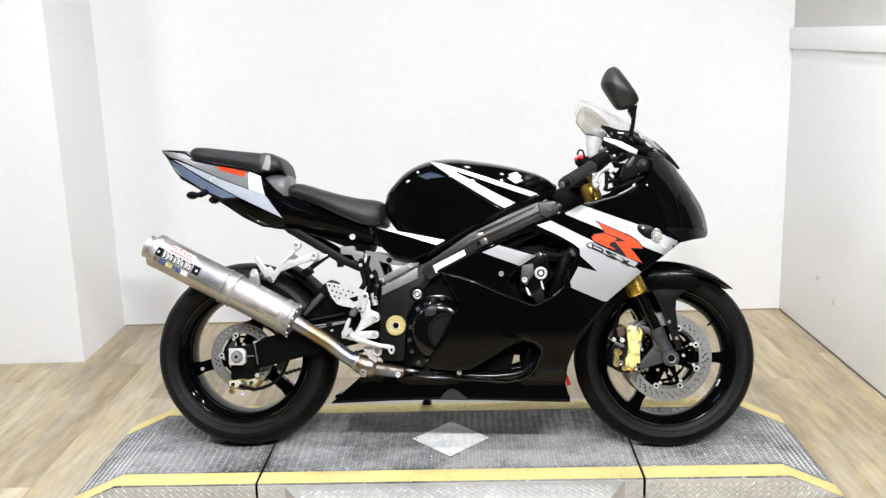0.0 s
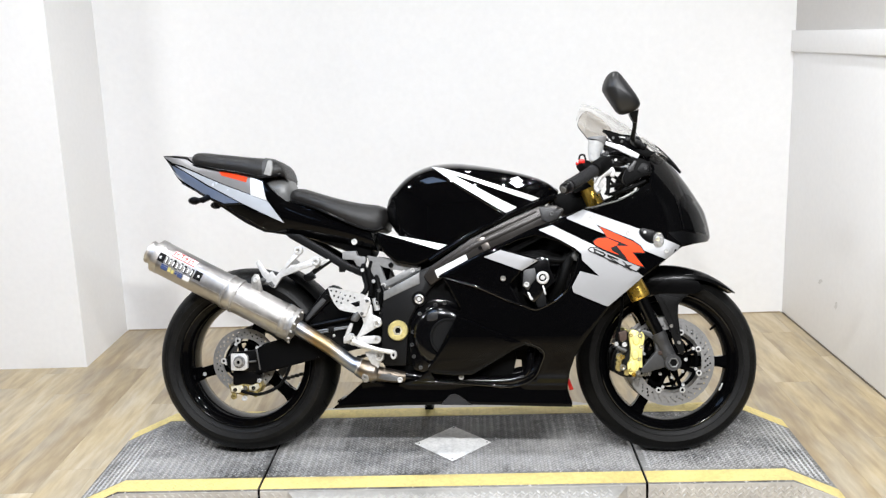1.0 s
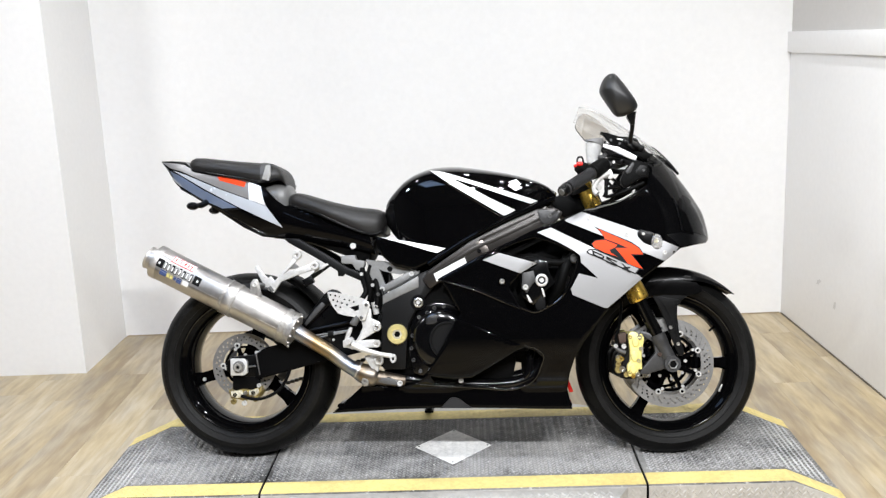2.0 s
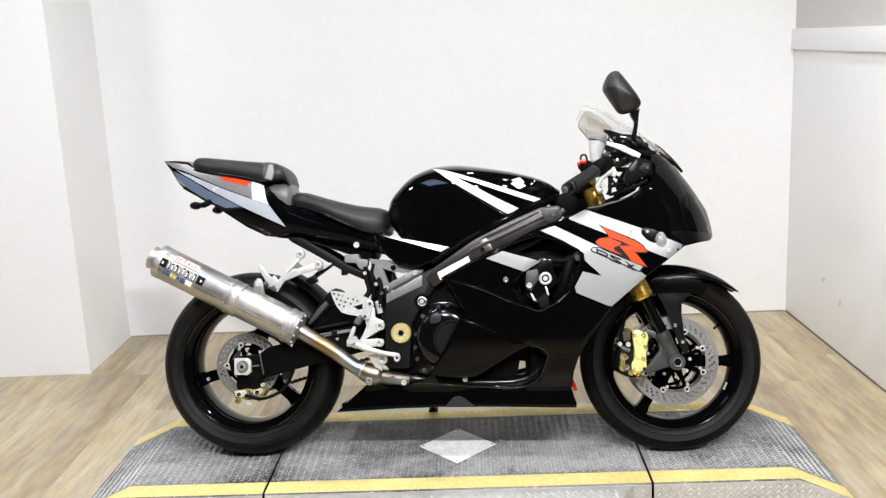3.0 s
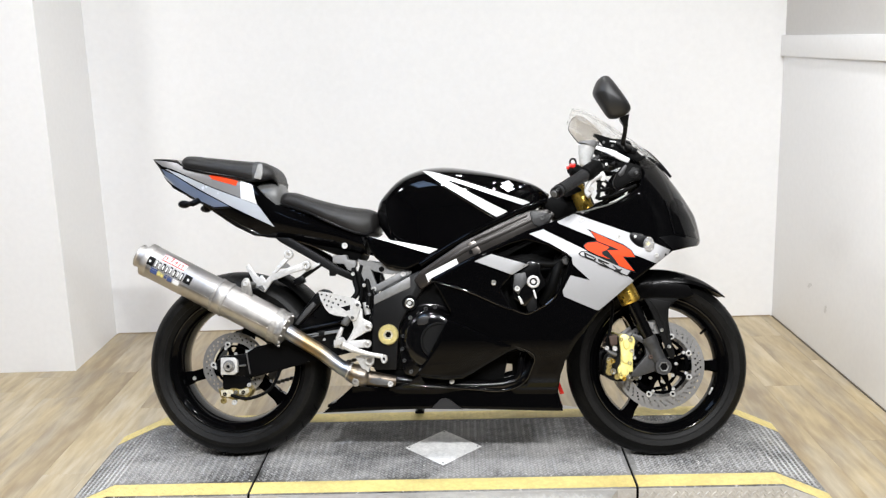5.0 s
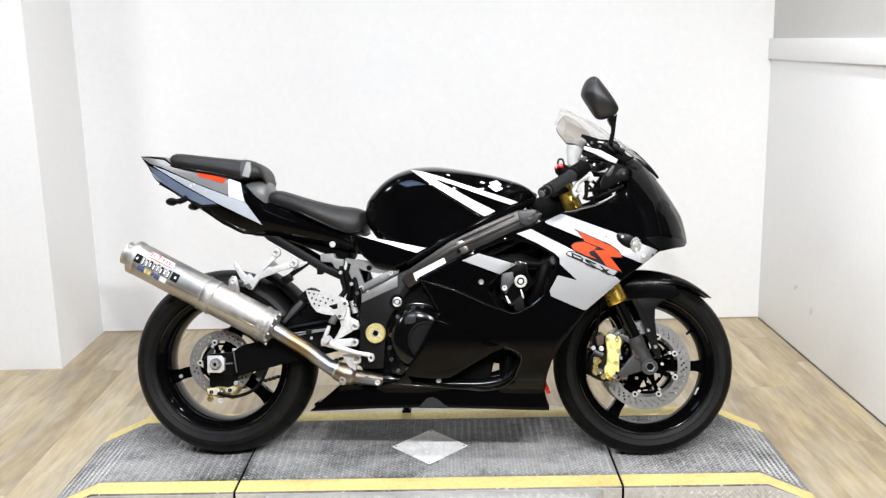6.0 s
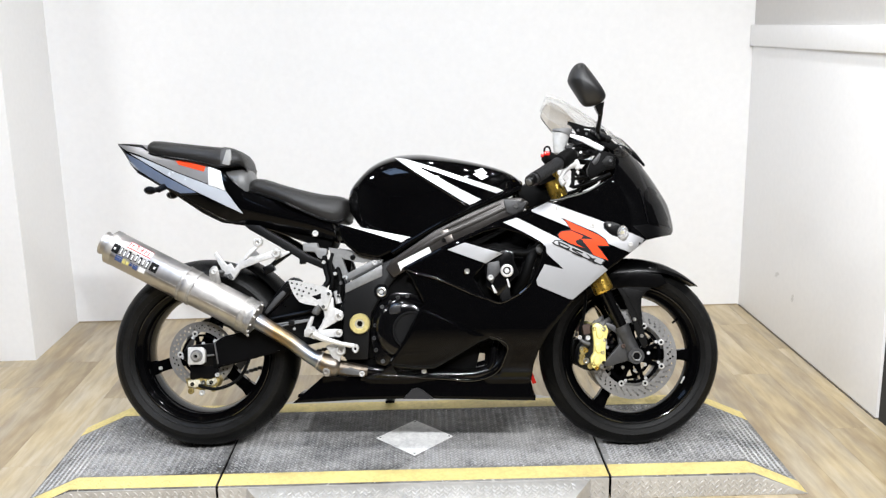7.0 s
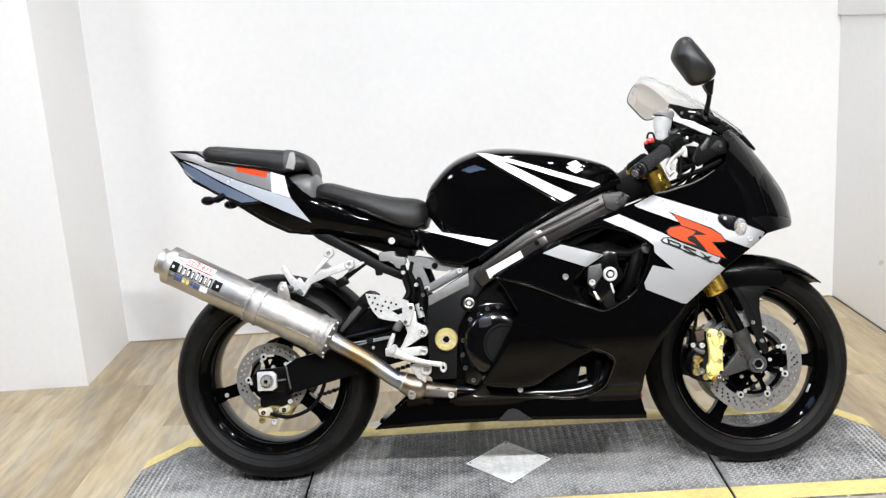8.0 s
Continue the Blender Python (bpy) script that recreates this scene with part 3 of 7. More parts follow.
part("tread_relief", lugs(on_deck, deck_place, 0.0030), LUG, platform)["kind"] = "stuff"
part("marker_relief", lugs(lambda x, y: in_diamond(x, y, 0.88), lambda x, y, z: (x, y, DECK + 0.0024 + z), 0.0014), PLATEWHITE, platform)["kind"] = "stuff"
part("stripe_relief", lugs(lambda x, y: abs(x) < TOE - 0.02 and (NEAR + 0.012 < y < NEAR + 0.066 or FAR - 0.066 < y < FAR - 0.012) and abs(abs(x) - SEAM) > 0.018, lambda x, y, z: deck_place(x, y, z + 0.001), 0.0012), YELLOW, platform)["kind"] = "stuff"
part("skirt_relief", lugs(lambda x, y: abs(x) < TOE - 0.02 and -0.036 < y < deck_height(x) - 0.052 and abs(abs(x) - SEAM) > 0.015, lambda x, y, z: (x, NEAR - 0.004 - z, 0.04 + y), 0.002), STEEL, platform)["kind"] = "stuff"
def step_lip(edge, d, x0, x1):
    """A bare sloping step plate that leans on one long edge of the deck, narrower at its foot."""
    rings = []
    for x, k in ((x0, 1), (x1, -1)):
        rings.append([(x, edge + d * 0.006, 0.002), (x, edge + d * 0.006, 0.067), (x + k * 0.004, edge + d * 0.012, 0.069), (x + k * 0.19, edge + d * 0.26, 0.006), (x + k * 0.19, edge + d * 0.26, 0.002)])
    return loft(rings)


part("front_lip", step_lip(NEAR, -1, -0.515, 0.545), STEEL, platform, "bare steel step plate")
part("back_lip", step_lip(FAR, 1, -0.530, 0.545), STEEL, platform, "bare steel step plate")
diamond = bmesh.new()
base = [diamond.verts.new((x, y, DECK + 0.0008)) for x, y in ((0, 0.143), (-0.132, 0), (0, -0.143), (0.131, 0))]
topf = [diamond.verts.new((x * 0.99, y * 0.99, DECK + 0.0025)) for x, y in ((0, 0.143), (-0.132, 0), (0, -0.143), (0.131, 0))]
diamond.faces.new(topf)
for i in range(4):
    diamond.faces.new([base[i], base[(i + 1) % 4], topf[(i + 1) % 4], topf[i]])
part("lip_relief", lugs(lambda x, y: abs(y) < 0.115 and -0.495 + 0.75 * (0.13 - y) < x < 0.520 - 0.75 * (0.13 - y), lambda x, y, z: (x, NEAR - 0.136 + y, 0.038 + 0.254 * y + z), 0.002), STEEL, platform)["kind"] = "stuff"
part("diamond_plate", diamond, PLATEWHITE, platform, "scuffed white diamond marker")
for x, y in ((0, 0.128), (-0.118, 0), (0, -0.128), (0.117, 0)):
    part("marker_screw", moved(stud(0, 0, 0, 0.0035, 0.0015, 10), Matrix.Translation((x, y, DECK + 0.0024)) @ Matrix.Rotation(radians(-90), 4, "X")), CAST, platform)

# ---- the motorcycle ----
bike = tagged(new("motorcycle"), "black and silver sport motorcycle leaning on its side stand", "motorcycle")
bike.matrix_world = pose(0.0082, -0.189, DECK - 0.001, 0, 0, -3.9) @ pose(0, 0, 0, -13.9)
WB, RR, RF = 1.405, 0.312, 0.299
FX = WB / 2 + 0.005
HEADSTOCK = Vector((0.40, 0, 0.99))
RAKE = Vector((-0.40, 0, 0.92)).normalized()
STEER = Matrix.Translation(HEADSTOCK) @ Matrix.Rotation(radians(3.7), 4, RAKE) @ Matrix.Translation(-HEADSTOCK)
FHUB = STEER @ Matrix.Translation((FX, 0, RF))
RHUB = Matrix.Translation((-WB / 2, 0, RR))


@functools.lru_cache(maxsize=None)
def slopes(xs, ys):
    """Tangents of a smooth curve through a table that never overshoots it."""
    d = [(ys[i + 1] - ys[i]) / (xs[i + 1] - xs[i]) for i in range(len(xs) - 1)]
    mid = [0.0 if a * b <= 0 else 2 * a * b / (a + b) for a, b in zip(d, d[1:])]
    return [d[0]] + mid + [d[-1]]


def lerp_table(x, xs, ys):
    if x <= xs[0]:
        return ys[0]
    if x >= xs[-1]:
        return ys[-1]
    m = slopes(tuple(xs), tuple(ys))
    i = max(k for k in range(len(xs) - 1) if xs[k] <= x)
    h = xs[i + 1] - xs[i]
    t = (x - xs[i]) / h
    return ys[i] * (1 + 2 * t) * (1 - t) ** 2 + h * m[i] * t * (1 - t) ** 2 + ys[i + 1] * t * t * (3 - 2 * t) + h * m[i + 1] * t * t * (t - 1)


# -- wheels
def tyre(r, w, bead):
    k = w / 0.095
    prof = [(bead - 0.004, 0.070 * k), (bead + 0.012, 0.086 * k), (bead + 0.035, 0.0945 * k), (r - 0.036, 0.089 * k), (r - 0.018, 0.070 * k), (r - 0.007, 0.045 * k), (r - 0.001, 0.018 * k), (r, 0.0)]
    prof = prof + [(a, -b) for a, b in reversed(prof[:-1])]
    return lathe(prof, 96)


def groove_bars(r, w, count):
    """Shallow curved cuts of the tread, laid as thin dark strips."""
    verts, faces = [], []
    for i in range(count):
        a0 = 2 * math.pi * i / count
        for side in (-1, 1):
            off = 0.5 * side * math.pi / count
            for k in range(7):
                t = k / 6
                b = 0.25 + 1.0 * t
                y = side * w * math.sin(b) * 0.985
                rr = r - w * 0.62 * (1 - math.cos(b)) + 0.0006
                a = a0 + off + 0.16 * t * t + 0.05 * t
                wd = 0.0022 * (1.1 - 0.5 * t) / r
                for s in (-1, 1):
                    verts.append((rr * math.cos(a + s * wd), y, rr * math.sin(a + s * wd)))
                if k:
                    n = len(verts)
                    faces.append((n - 4, n - 3, n - 1, n - 2))
    return from_data(verts, faces)


def rim(half):
    p = [(0.226, half), (0.231, half - 0.006), (0.226, half - 0.012), (0.216, half - 0.016), (0.206, half - 0.028), (0.202, 0.012), (0.202, -0.012), (0.206, -half + 0.028), (0.216, -half + 0.016), (0.226, -half + 0.012), (0.231, -half + 0.006), (0.226, -half), (0.220, -half), (0.212, -half + 0.008), (0.202, -half + 0.014), (0.198, -half + 0.024), (0.190, 0), (0.198, half - 0.024), (0.202, half - 0.014), (0.212, half - 0.008), (0.220, half)]
    return lathe(p, 96, closed=True)


def spoke(angle, wide):
    rings = []
    for r, w, h in ((0.028, 0.034, 0.030), (0.06, 0.027, 0.026), (0.12, 0.021, 0.021), (0.17, 0.021, 0.02), (0.204, 0.030, 0.024)):
        w, h = w * wide, h
        rings.append([(r, y, z) for y, z in ((-h, -w * 0.7), (-h * 0.7, -w), (h * 0.7, -w), (h, -w * 0.7), (h, w * 0.7), (h * 0.7, w), (-h * 0.7, w), (-h, w * 0.7))])
    return moved(loft(rings), Matrix.Rotation(radians(-angle), 4, "Y"))


def holed_disc(r0, r1, y, thick, rows, n):
    circle = lambda r, k, cx=0.0, cz=0.0: [(cx + r * math.cos(2 * math.pi * i / k), cz + r * math.sin(2 * math.pi * i / k)) for i in range(k)]
    holes = [circle(r0, 60)]
    for row in range(rows):
        for i in range(n):
            a = 2 * math.pi * (i + row / rows) / n
            r = r0 + (r1 - r0) * (0.22 + 0.56 * (row + 0.5) / rows)
            holes.append(circle(0.0036, 6, r * math.cos(a), r * math.sin(a)))
    return sheet(circle(r1, 90), lambda x, z: -y + thick / 2, 0, thick, 0.05, holes)


def brake_disc(parent, hub, y, r0, r1, bobbins, rows, n, arms):
    disc = part("brake_disc", holed_disc(r0, r1, y, 0.005, rows, n), DISC, parent, "drilled steel brake disc", at=hub)
    for i in range(arms):
        a = 360 * (i + 0.5) / arms
        arm = loft([[(r, y - 0.004, -w), (r, y + 0.004, -w), (r, y + 0.004, w), (r, y - 0.004, w)] for r, w in ((0.030, 0.013), (r0 * 0.6, 0.006), (r0 + 0.003, 0.008))])
        part("carrier_arm", moved(arm, Matrix.Rotation(radians(-a), 4, "Y")), RIM, disc)
    part("carrier_ring", lathe([(r0 * 0.80, y - 0.003), (r0 * 0.90, y - 0.003), (r0 * 0.90, y + 0.003), (r0 * 0.80, y + 0.003)], 48, closed=True), RIM, disc)
    for i in range(bobbins):
        a = 2 * math.pi * (i + 0.5) / bobbins
        side = -1 if y < 0 else 1
        place = Matrix.Translation((math.cos(a) * (r0 - 0.003), y + side * 0.003, math.sin(a) * (r0 - 0.003))) @ Matrix.Diagonal((1, -side, 1, 1))
        part("bobbin", moved(lathe([(0.0045, -0.001), (0.0050, -0.005), (0.0085, -0.005), (0.0100, -0.003), (0.0100, 0.0)], 18), place), ALLOY, disc, "bright disc rivet")
        part("bobbin_pin", moved(lathe([(0.0001, -0.002), (0.0046, -0.002), (0.0046, 0.0)], 12), place), MATTE, disc)
    for i in range(arms * 2):
        a = 2 * math.pi * (i + 0.25) / (arms * 2)
        part("carrier_stud", moved(stud(0, 0, 0, 0.0055, 0.004, 10), Matrix.Translation((math.cos(a) * r0 * (0.84 if i % 2 else 0.5), y + (-0.004 if y < 0 else 0.004), math.sin(a) * r0 * (0.84 if i % 2 else 0.5))) @ Matrix.Diagonal((1, 1 if y < 0 else -1, 1, 1))), ALLOY, disc)
    return disc


def wheel(name, hub, r, w, half, angles, label):
    body = part(name, rim(half), RIM, bike, label, at=hub)
    for side in (-1, 1):
        bead = [(0.2235 + 0.0032 * math.cos(q), side * (half - 0.0005) + 0.0032 * math.sin(q)) for q in [k * math.pi / 4 for k in range(8)]]
        part("rim_lip", lathe(bead, 96, closed=True), TRIM, body)
    tread = part("tyre", tyre(r, w, 0.226), RUBBER, body, "black road tyre with shallow tread cuts")
    for side in (-1, 1):
        k = w / 0.095
        ring = [(0.241, side * 0.0885 * k), (0.262, side * 0.0958 * k), (r - 0.036, side * 0.0900 * k), (r - 0.037, side * 0.0885 * k)]
        for rr in (0.244, r - 0.040):
            yy = side * (0.0895 * k if rr < 0.25 else 0.0905 * k)
            part("sidewall_rib", lathe([(rr - 0.0012, yy), (rr, yy + side * 0.0014), (rr + 0.0012, yy)], 96), SIDEWALL, body)
        part("sidewall", lathe(ring, 96), SIDEWALL, body, "dusty grey tyre sidewall")
    part("tread_groove", groove_bars(r, w, 26), MATTE, body)["kind"] = "stuff"
    for a in angles:
        part("spoke", spoke(a, 0.9 if half > 0.07 else 0.8), RIM, body)
    a = radians(-27)
    part("balance_weight", moved(block(0, 0, 0, 0.004, 0.010, 0.026, 0.001), Matrix.Rotation(-a, 4, "Y") @ Matrix.Translation((0.196, -half + 0.030, 0))), ALLOY, body, "stick-on balance weight")
    part("hub", lathe([(0.0001, -0.05), (0.03, -0.05), (0.042, -0.035), (0.036, 0), (0.042, 0.035), (0.03, 0.05), (0.0001, 0.05)], 32), RIM, body)
    v = tube([(0.2 * math.cos(0.6), -0.005, 0.2 * math.sin(0.6)), (0.178 * math.cos(0.6), -0.015, 0.178 * math.sin(0.6))], 0.004, 8)
    part("valve", v, MATTE, body)
    return body


wheel("front_wheel", FHUB, RF, 0.060, 0.052, (-2, 118, 238), "black three-spoke alloy front wheel")
wheel("rear_wheel", RHUB, RR, 0.095, 0.080, (196, 76, 318), "black three-spoke alloy rear wheel")
brake_disc(bike, FHUB, -0.062, 0.104, 0.145, 8, 3, 36, 8)
brake_disc(bike, FHUB, 0.062, 0.104, 0.145, 8, 3, 36, 8)
brake_disc(bike, RHUB, -0.088, 0.074, 0.108, 5, 2, 30, 5)
sprocket = lathe([(0.085, 0.092), (0.112, 0.092), (0.112, 0.098), (0.085, 0.098)], 42, closed=True)
part("sprocket", sprocket, CAST, bike, at=RHUB)


# -- fork, brakes and front mudguard, turned with the handlebar


def fork_leg(side):
    y = 0.098 * side
    top = Vector((0.428, y, 0.905))
    bot = Vector((FX - 0.001, y, RF))
    d = (top - bot).normalized()
    at = lambda s: tuple(bot + d * s)
    leg = part("fork_leg", tube([at(0.07), at(0.37)], 0.0215, 20), TANK, bike, "black fork slider", at=STEER)
    part("fork_tube", tube([at(0.228), at(0.234), at(0.242), at(0.29), at(0.30), at((top - bot).length)], [0.030, 0.0335, 0.0335, 0.031, 0.0275, 0.0275], 22, 3), GOLD, leg, "gold anodised fork tube")
    part("fork_clamp", tube([at(-0.012), at(0.02), at(0.06), at(0.085), at(0.105)], [0.022, 0.0235, 0.0225, 0.0255, 0.0255], 20, 4), FORKFOOT, leg, "grey cast axle clamp")
    ax = tube([(bot.x, y - side * 0.02, bot.z), (bot.x, y + side * 0.026, bot.z)], 0.026, 24)
    part("axle_boss", ax, FORKFOOT, leg)
    part("axle_end", lathe([(0.0125, 0.004), (0.013, -0.005), (0.0155, -0.006), (0.017, -0.003), (0.017, 0.01)], 6), GREYCAST, leg, "hollow hexagonal axle end", at=Matrix.Translation((bot.x, y + side * 0.0275, bot.z)) @ Matrix.Diagonal((1, -side, 1, 1)))
    part("axle_hollow", lathe([(0.0001, -0.001), (0.0122, -0.001), (0.0122, 0.002)], 6), MATTE, leg, at=Matrix.Translation((bot.x, y + side * 0.0275, bot.z)) @ Matrix.Diagonal((1, -side, 1, 1)))
    # bracket that carries the caliper
    br = slab([(0.700, 0.345), (0.676, 0.392), (0.648, 0.395), (0.615, 0.407), (0.605, 0.395), (0.650, 0.370), (0.655, 0.335), (0.610, 0.283), (0.600, 0.268), (0.622, 0.265), (0.690, 0.285)], y - 0.012 * side, y + 0.010 * side, 0.004)
    part("caliper_bracket", br, FORKFOOT, leg, "grey cast caliper bracket")
    part("pinch_bolt", moved(stud(0, 0, 0, 0.007, 0.006), Matrix.Translation((0.668, y + 0.010 * side, 0.330)) @ Matrix.Diagonal((1, -side, 1, 1))), DARKBROWN, leg)
    cy0, cy1 = 0.080 * side, 0.128 * side
    cal = part("brake_caliper", slab([(0.574, 0.404), (0.592, 0.402), (0.607, 0.382), (0.603, 0.335), (0.600, 0.300), (0.594, 0.276), (0.576, 0.260), (0.562, 0.268), (0.560, 0.296), (0.568, 0.310), (0.570, 0.345), (0.566, 0.388)], cy0, cy1, 0.006, 3), PALEGOLD, bike, "pale gold four-piston brake caliper", at=STEER)
    part("caliper_body", slab([(0.566, 0.398), (0.562, 0.350), (0.548, 0.345), (0.528, 0.335), (0.518, 0.300), (0.520, 0.272), (0.540, 0.256), (0.575, 0.252), (0.590, 0.265), (0.572, 0.300), (0.574, 0.380)], cy0 - 0.03 * side, cy1 - 0.014 * side, 0.006, 2), FRAME, cal, "dark inner half")
    for x, z, r in ((0.533, 0.284, 0.0125), (0.536, 0.318, 0.0125), (0.558, 0.268, 0.010)):
        part("piston_cap", moved(lathe([(0.0001, -0.005), (r * 0.55, -0.005), (r * 0.6, -0.008), (r * 0.9, -0.008), (r, -0.005), (r, 0.004)], 20), Matrix.Translation((x, cy1 - 0.014 * side, z)) @ Matrix.Diagonal((1, -side, 1, 1))), DARKGOLD, cal, "grimy gold piston cap")
    for x, z, r in ((0.545, 0.285, 0.010), (0.592, 0.268, 0.008), (0.545, 0.318, 0.007), (0.600, 0.388, 0.008), (0.578, 0.262, 0.007)):
        b = stud(0, 0, 0, r, 0.010)
        part("caliper_bolt", moved(b, Matrix.Translation((x, cy1 - 0.004 * side if x > 0.57 else cy1 - 0.014 * side, z)) @ Matrix.Diagonal((1, -side, 1, 1))), CHROME if r > 0.0075 else GOLD, cal)
    for zc, xc in ((0.372, 0.588), (0.325, 0.584), (0.286, 0.578)):
        part("caliper_lobe", moved(lathe([(0.0001, -0.006), (0.010, -0.005), (0.014, 0.0)], 18), Matrix.Translation((xc, cy1, zc)) @ Matrix.Diagonal((0.9, -side, 1.25, 1))), PALEGOLD, cal)
    part("caliper_rib", tube([(0.604, cy1 - 0.010 * side, 0.396), (0.611, cy1 - 0.010 * side, 0.380), (0.606, cy1 - 0.010 * side, 0.350), (0.602, cy1 - 0.010 * side, 0.318), (0.603, cy1 - 0.010 * side, 0.284)], [0.006, 0.007, 0.005, 0.007, 0.006], 10), PALEGOLD, cal)
    part("banjo_union", tube([(0.556, cy1 - 0.012 * side, 0.338), (0.540, cy1 - 0.010 * side, 0.344), (0.528, cy1 - 0.010 * side, 0.352)], [0.008, 0.007, 0.0055], 10), CAST, cal, "grey hose union")
    part("brake_pad", slab([(0.535, 0.398), (0.562, 0.404), (0.562, 0.372), (0.540, 0.366)], cy0 - 0.010 * side, cy1 - 0.016 * side, 0.003), DARKBROWN, cal, "brown brake pad edge")
    for x, z, r, m in ((0.603, 0.352, 0.006, CHROME), (0.597, 0.312, 0.006, CHROME), (0.568, 0.276, 0.006, DARKGOLD), (0.572, 0.388, 0.006, DARKGOLD), (0.532, 0.300, 0.009, DARKGOLD), (0.530, 0.325, 0.006, CHROME), (0.552, 0.358, 0.008, ALLOY), (0.526, 0.360, 0.007, ALLOY)):
        part("caliper_pin", moved(stud(0, 0, 0, r, 0.006), Matrix.Translation((x, cy1 - (0.003 if x > 0.565 else 0.012) * side, z)) @ Matrix.Diagonal((1, -side, 1, 1))), m, cal)
    part("brake_hose", tube([(0.548, y, 0.335), (0.530, y, 0.375), (0.543, y, 0.43), (0.55, y * 0.9, 0.52), (0.51, y * 0.8, 0.62)], 0.0052, 8), MATTE, cal, "black brake hose")
    return leg


for s in (-1, 1):
    fork_leg(s)
part("axle", tube([(FX - 0.001, -0.1, RF), (FX - 0.001, 0.1, RF)], 0.011, 16), CAST, bike, at=STEER)

guard_prof = [(0.262, -0.082), (0.285, -0.080), (0.306, -0.066), (0.317, -0.040), (0.321, 0.0), (0.317, 0.040), (0.306, 0.066), (0.285, 0.080), (0.262, 0.082)]


def front_guard():
    verts, faces, m, n = [], [], len(guard_prof), 40
    for i in range(n + 1):
        t = i / n
        a = radians(44 + 92 * t)
        taper = min(1, 0.25 + 2.6 * t)
        deep = 0.10 + 0.90 * min(1, max(0, t * 1.8)) ** 0.9
        for r, y in guard_prof:
            rr = 0.316 - (0.321 - r) * deep - 0.003 * math.sin(math.pi * min(1, t * 1.25))
            verts.append((rr * math.cos(a), y * (0.35 + 0.65 * taper), rr * math.sin(a) + 0.004))
    for i in range(n):
        for k in range(m - 1):
            faces.append((i * m + k, i * m + k + 1, (i + 1) * m + k + 1, (i + 1) * m + k))
    bm = from_data(verts, faces)
    bmesh.ops.recalc_face_normals(bm, faces=bm.faces)
    bmesh.ops.solidify(bm, geom=bm.faces[:], thickness=0.003)
    return bm


guard = part("front_mudguard", front_guard(), GUARD, bike, "satin black front mudguard", at=FHUB)
for s in (-1, 1):
    part("guard_skirt", slab([(-0.090, 0.262), (0.000, 0.275), (0.095, 0.262), (0.112, 0.232), (0.080, 0.218), (-0.010, 0.222), (-0.075, 0.216)], s * 0.0800, s * 0.0850, 0.003), GUARD, guard, "black lower side of the mudguard")
    part("mudguard_stay", slab([(-0.060, 0.236), (0.075, 0.226), (0.046, 0.206), (0.029, 0.185), (0.027, 0.152), (0.034, 0.083), (0.047, 0.036), (0.040, 0.022), (0.029, 0.024), (0.010, 0.068), (-0.008, 0.126), (-0.032, 0.184)], s * 0.076, s * 0.082, 0.002), FRAME, guard, "dark grey mudguard stay")
    part("stay_crease", slab([(-0.035, 0.220), (0.036, 0.206), (0.020, 0.180), (0.020, 0.150), (0.028, 0.085), (0.022, 0.082), (0.008, 0.135), (-0.014, 0.186)], s * 0.081, s * 0.0845, 0.002), FRAME, guard)
    for x, z in ((0.0035, 0.116), (0.0265, 0.062)):
        part("guard_bolt", moved(stud(0, 0, 0, 0.006, 0.004), Matrix.Translation((x, s * 0.084, z)) @ Matrix.Diagonal((1, -s, 1, 1))), CHROME, guard)


# -- bodywork surfaces
def nose_x(z):
    return lerp_table(z, (0.0, 0.70, 0.78, 0.846, 0.923, 0.996, 1.04, 1.08), (0.860, 0.860, 0.846, 0.811, 0.758, 0.692, 0.622, 0.565))


def fair_y(x, z):
    w = lerp_table(z, (0.14, 0.18, 0.235, 0.25, 0.27, 0.30, 0.34, 0.38, 0.42, 0.46, 0.50, 0.58, 0.66, 0.72, 0.80, 0.90, 1.0, 1.08), (0.171, 0.171, 0.173, 0.186, 0.201, 0.213, 0.2235, 0.2305, 0.2355, 0.2388, 0.2408, 0.243, 0.241, 0.228, 0.206, 0.180, 0.156, 0.13))
    d = min(1.0, max(0.0, (nose_x(z) - x) / 0.20))
    return w * (1 - (1 - d) ** 2.2) ** 0.68 * lerp_table(x, (-0.40, -0.20, 0.10, 0.3), (0.78, 0.9, 0.98, 1.0))


FAIRING = [(-0.027, 0.594), (0.108, 0.664), (0.278, 0.742), (0.376, 0.776), (0.452, 0.803), (0.508, 0.819), (0.573, 0.835), (0.640, 0.880), (0.655, 0.930), (0.622, 0.975), (0.500, 1.052), (0.506, 1.060), (0.612, 1.026), (0.678, 0.982), (0.715, 0.966), (0.758, 0.923),
           (0.810, 0.846), (0.845, 0.779), (0.859, 0.706), (0.835, 0.690), (0.782, 0.682), (0.733, 0.672), (0.690, 0.640), (0.657, 0.615), (0.610, 0.580), (0.504, 0.488), (0.484, 0.462), (0.428, 0.387), (0.395, 0.330), (0.380, 0.285), (0.373, 0.230), (0.388, 0.167), (0.30, 0.168), (0.19, 0.171), (0.0, 0.174), (-0.18, 0.169), (-0.396, 0.156), (-0.291, 0.247), (-0.179, 0.240), (-0.105, 0.258), (-0.072, 0.289), (0.016, 0.446), (0.038, 0.482), (0.0, 0.554)]
INTAKE = [(0.168, 0.676), (0.225, 0.700), (0.278, 0.714), (0.348, 0.693), (0.398, 0.664), (0.412, 0.652), (0.400, 0.604), (0.370, 0.542), (0.346, 0.516), (0.275, 0.481), (0.231, 0.499), (0.196, 0.562), (0.232, 0.602), (0.286, 0.637)]
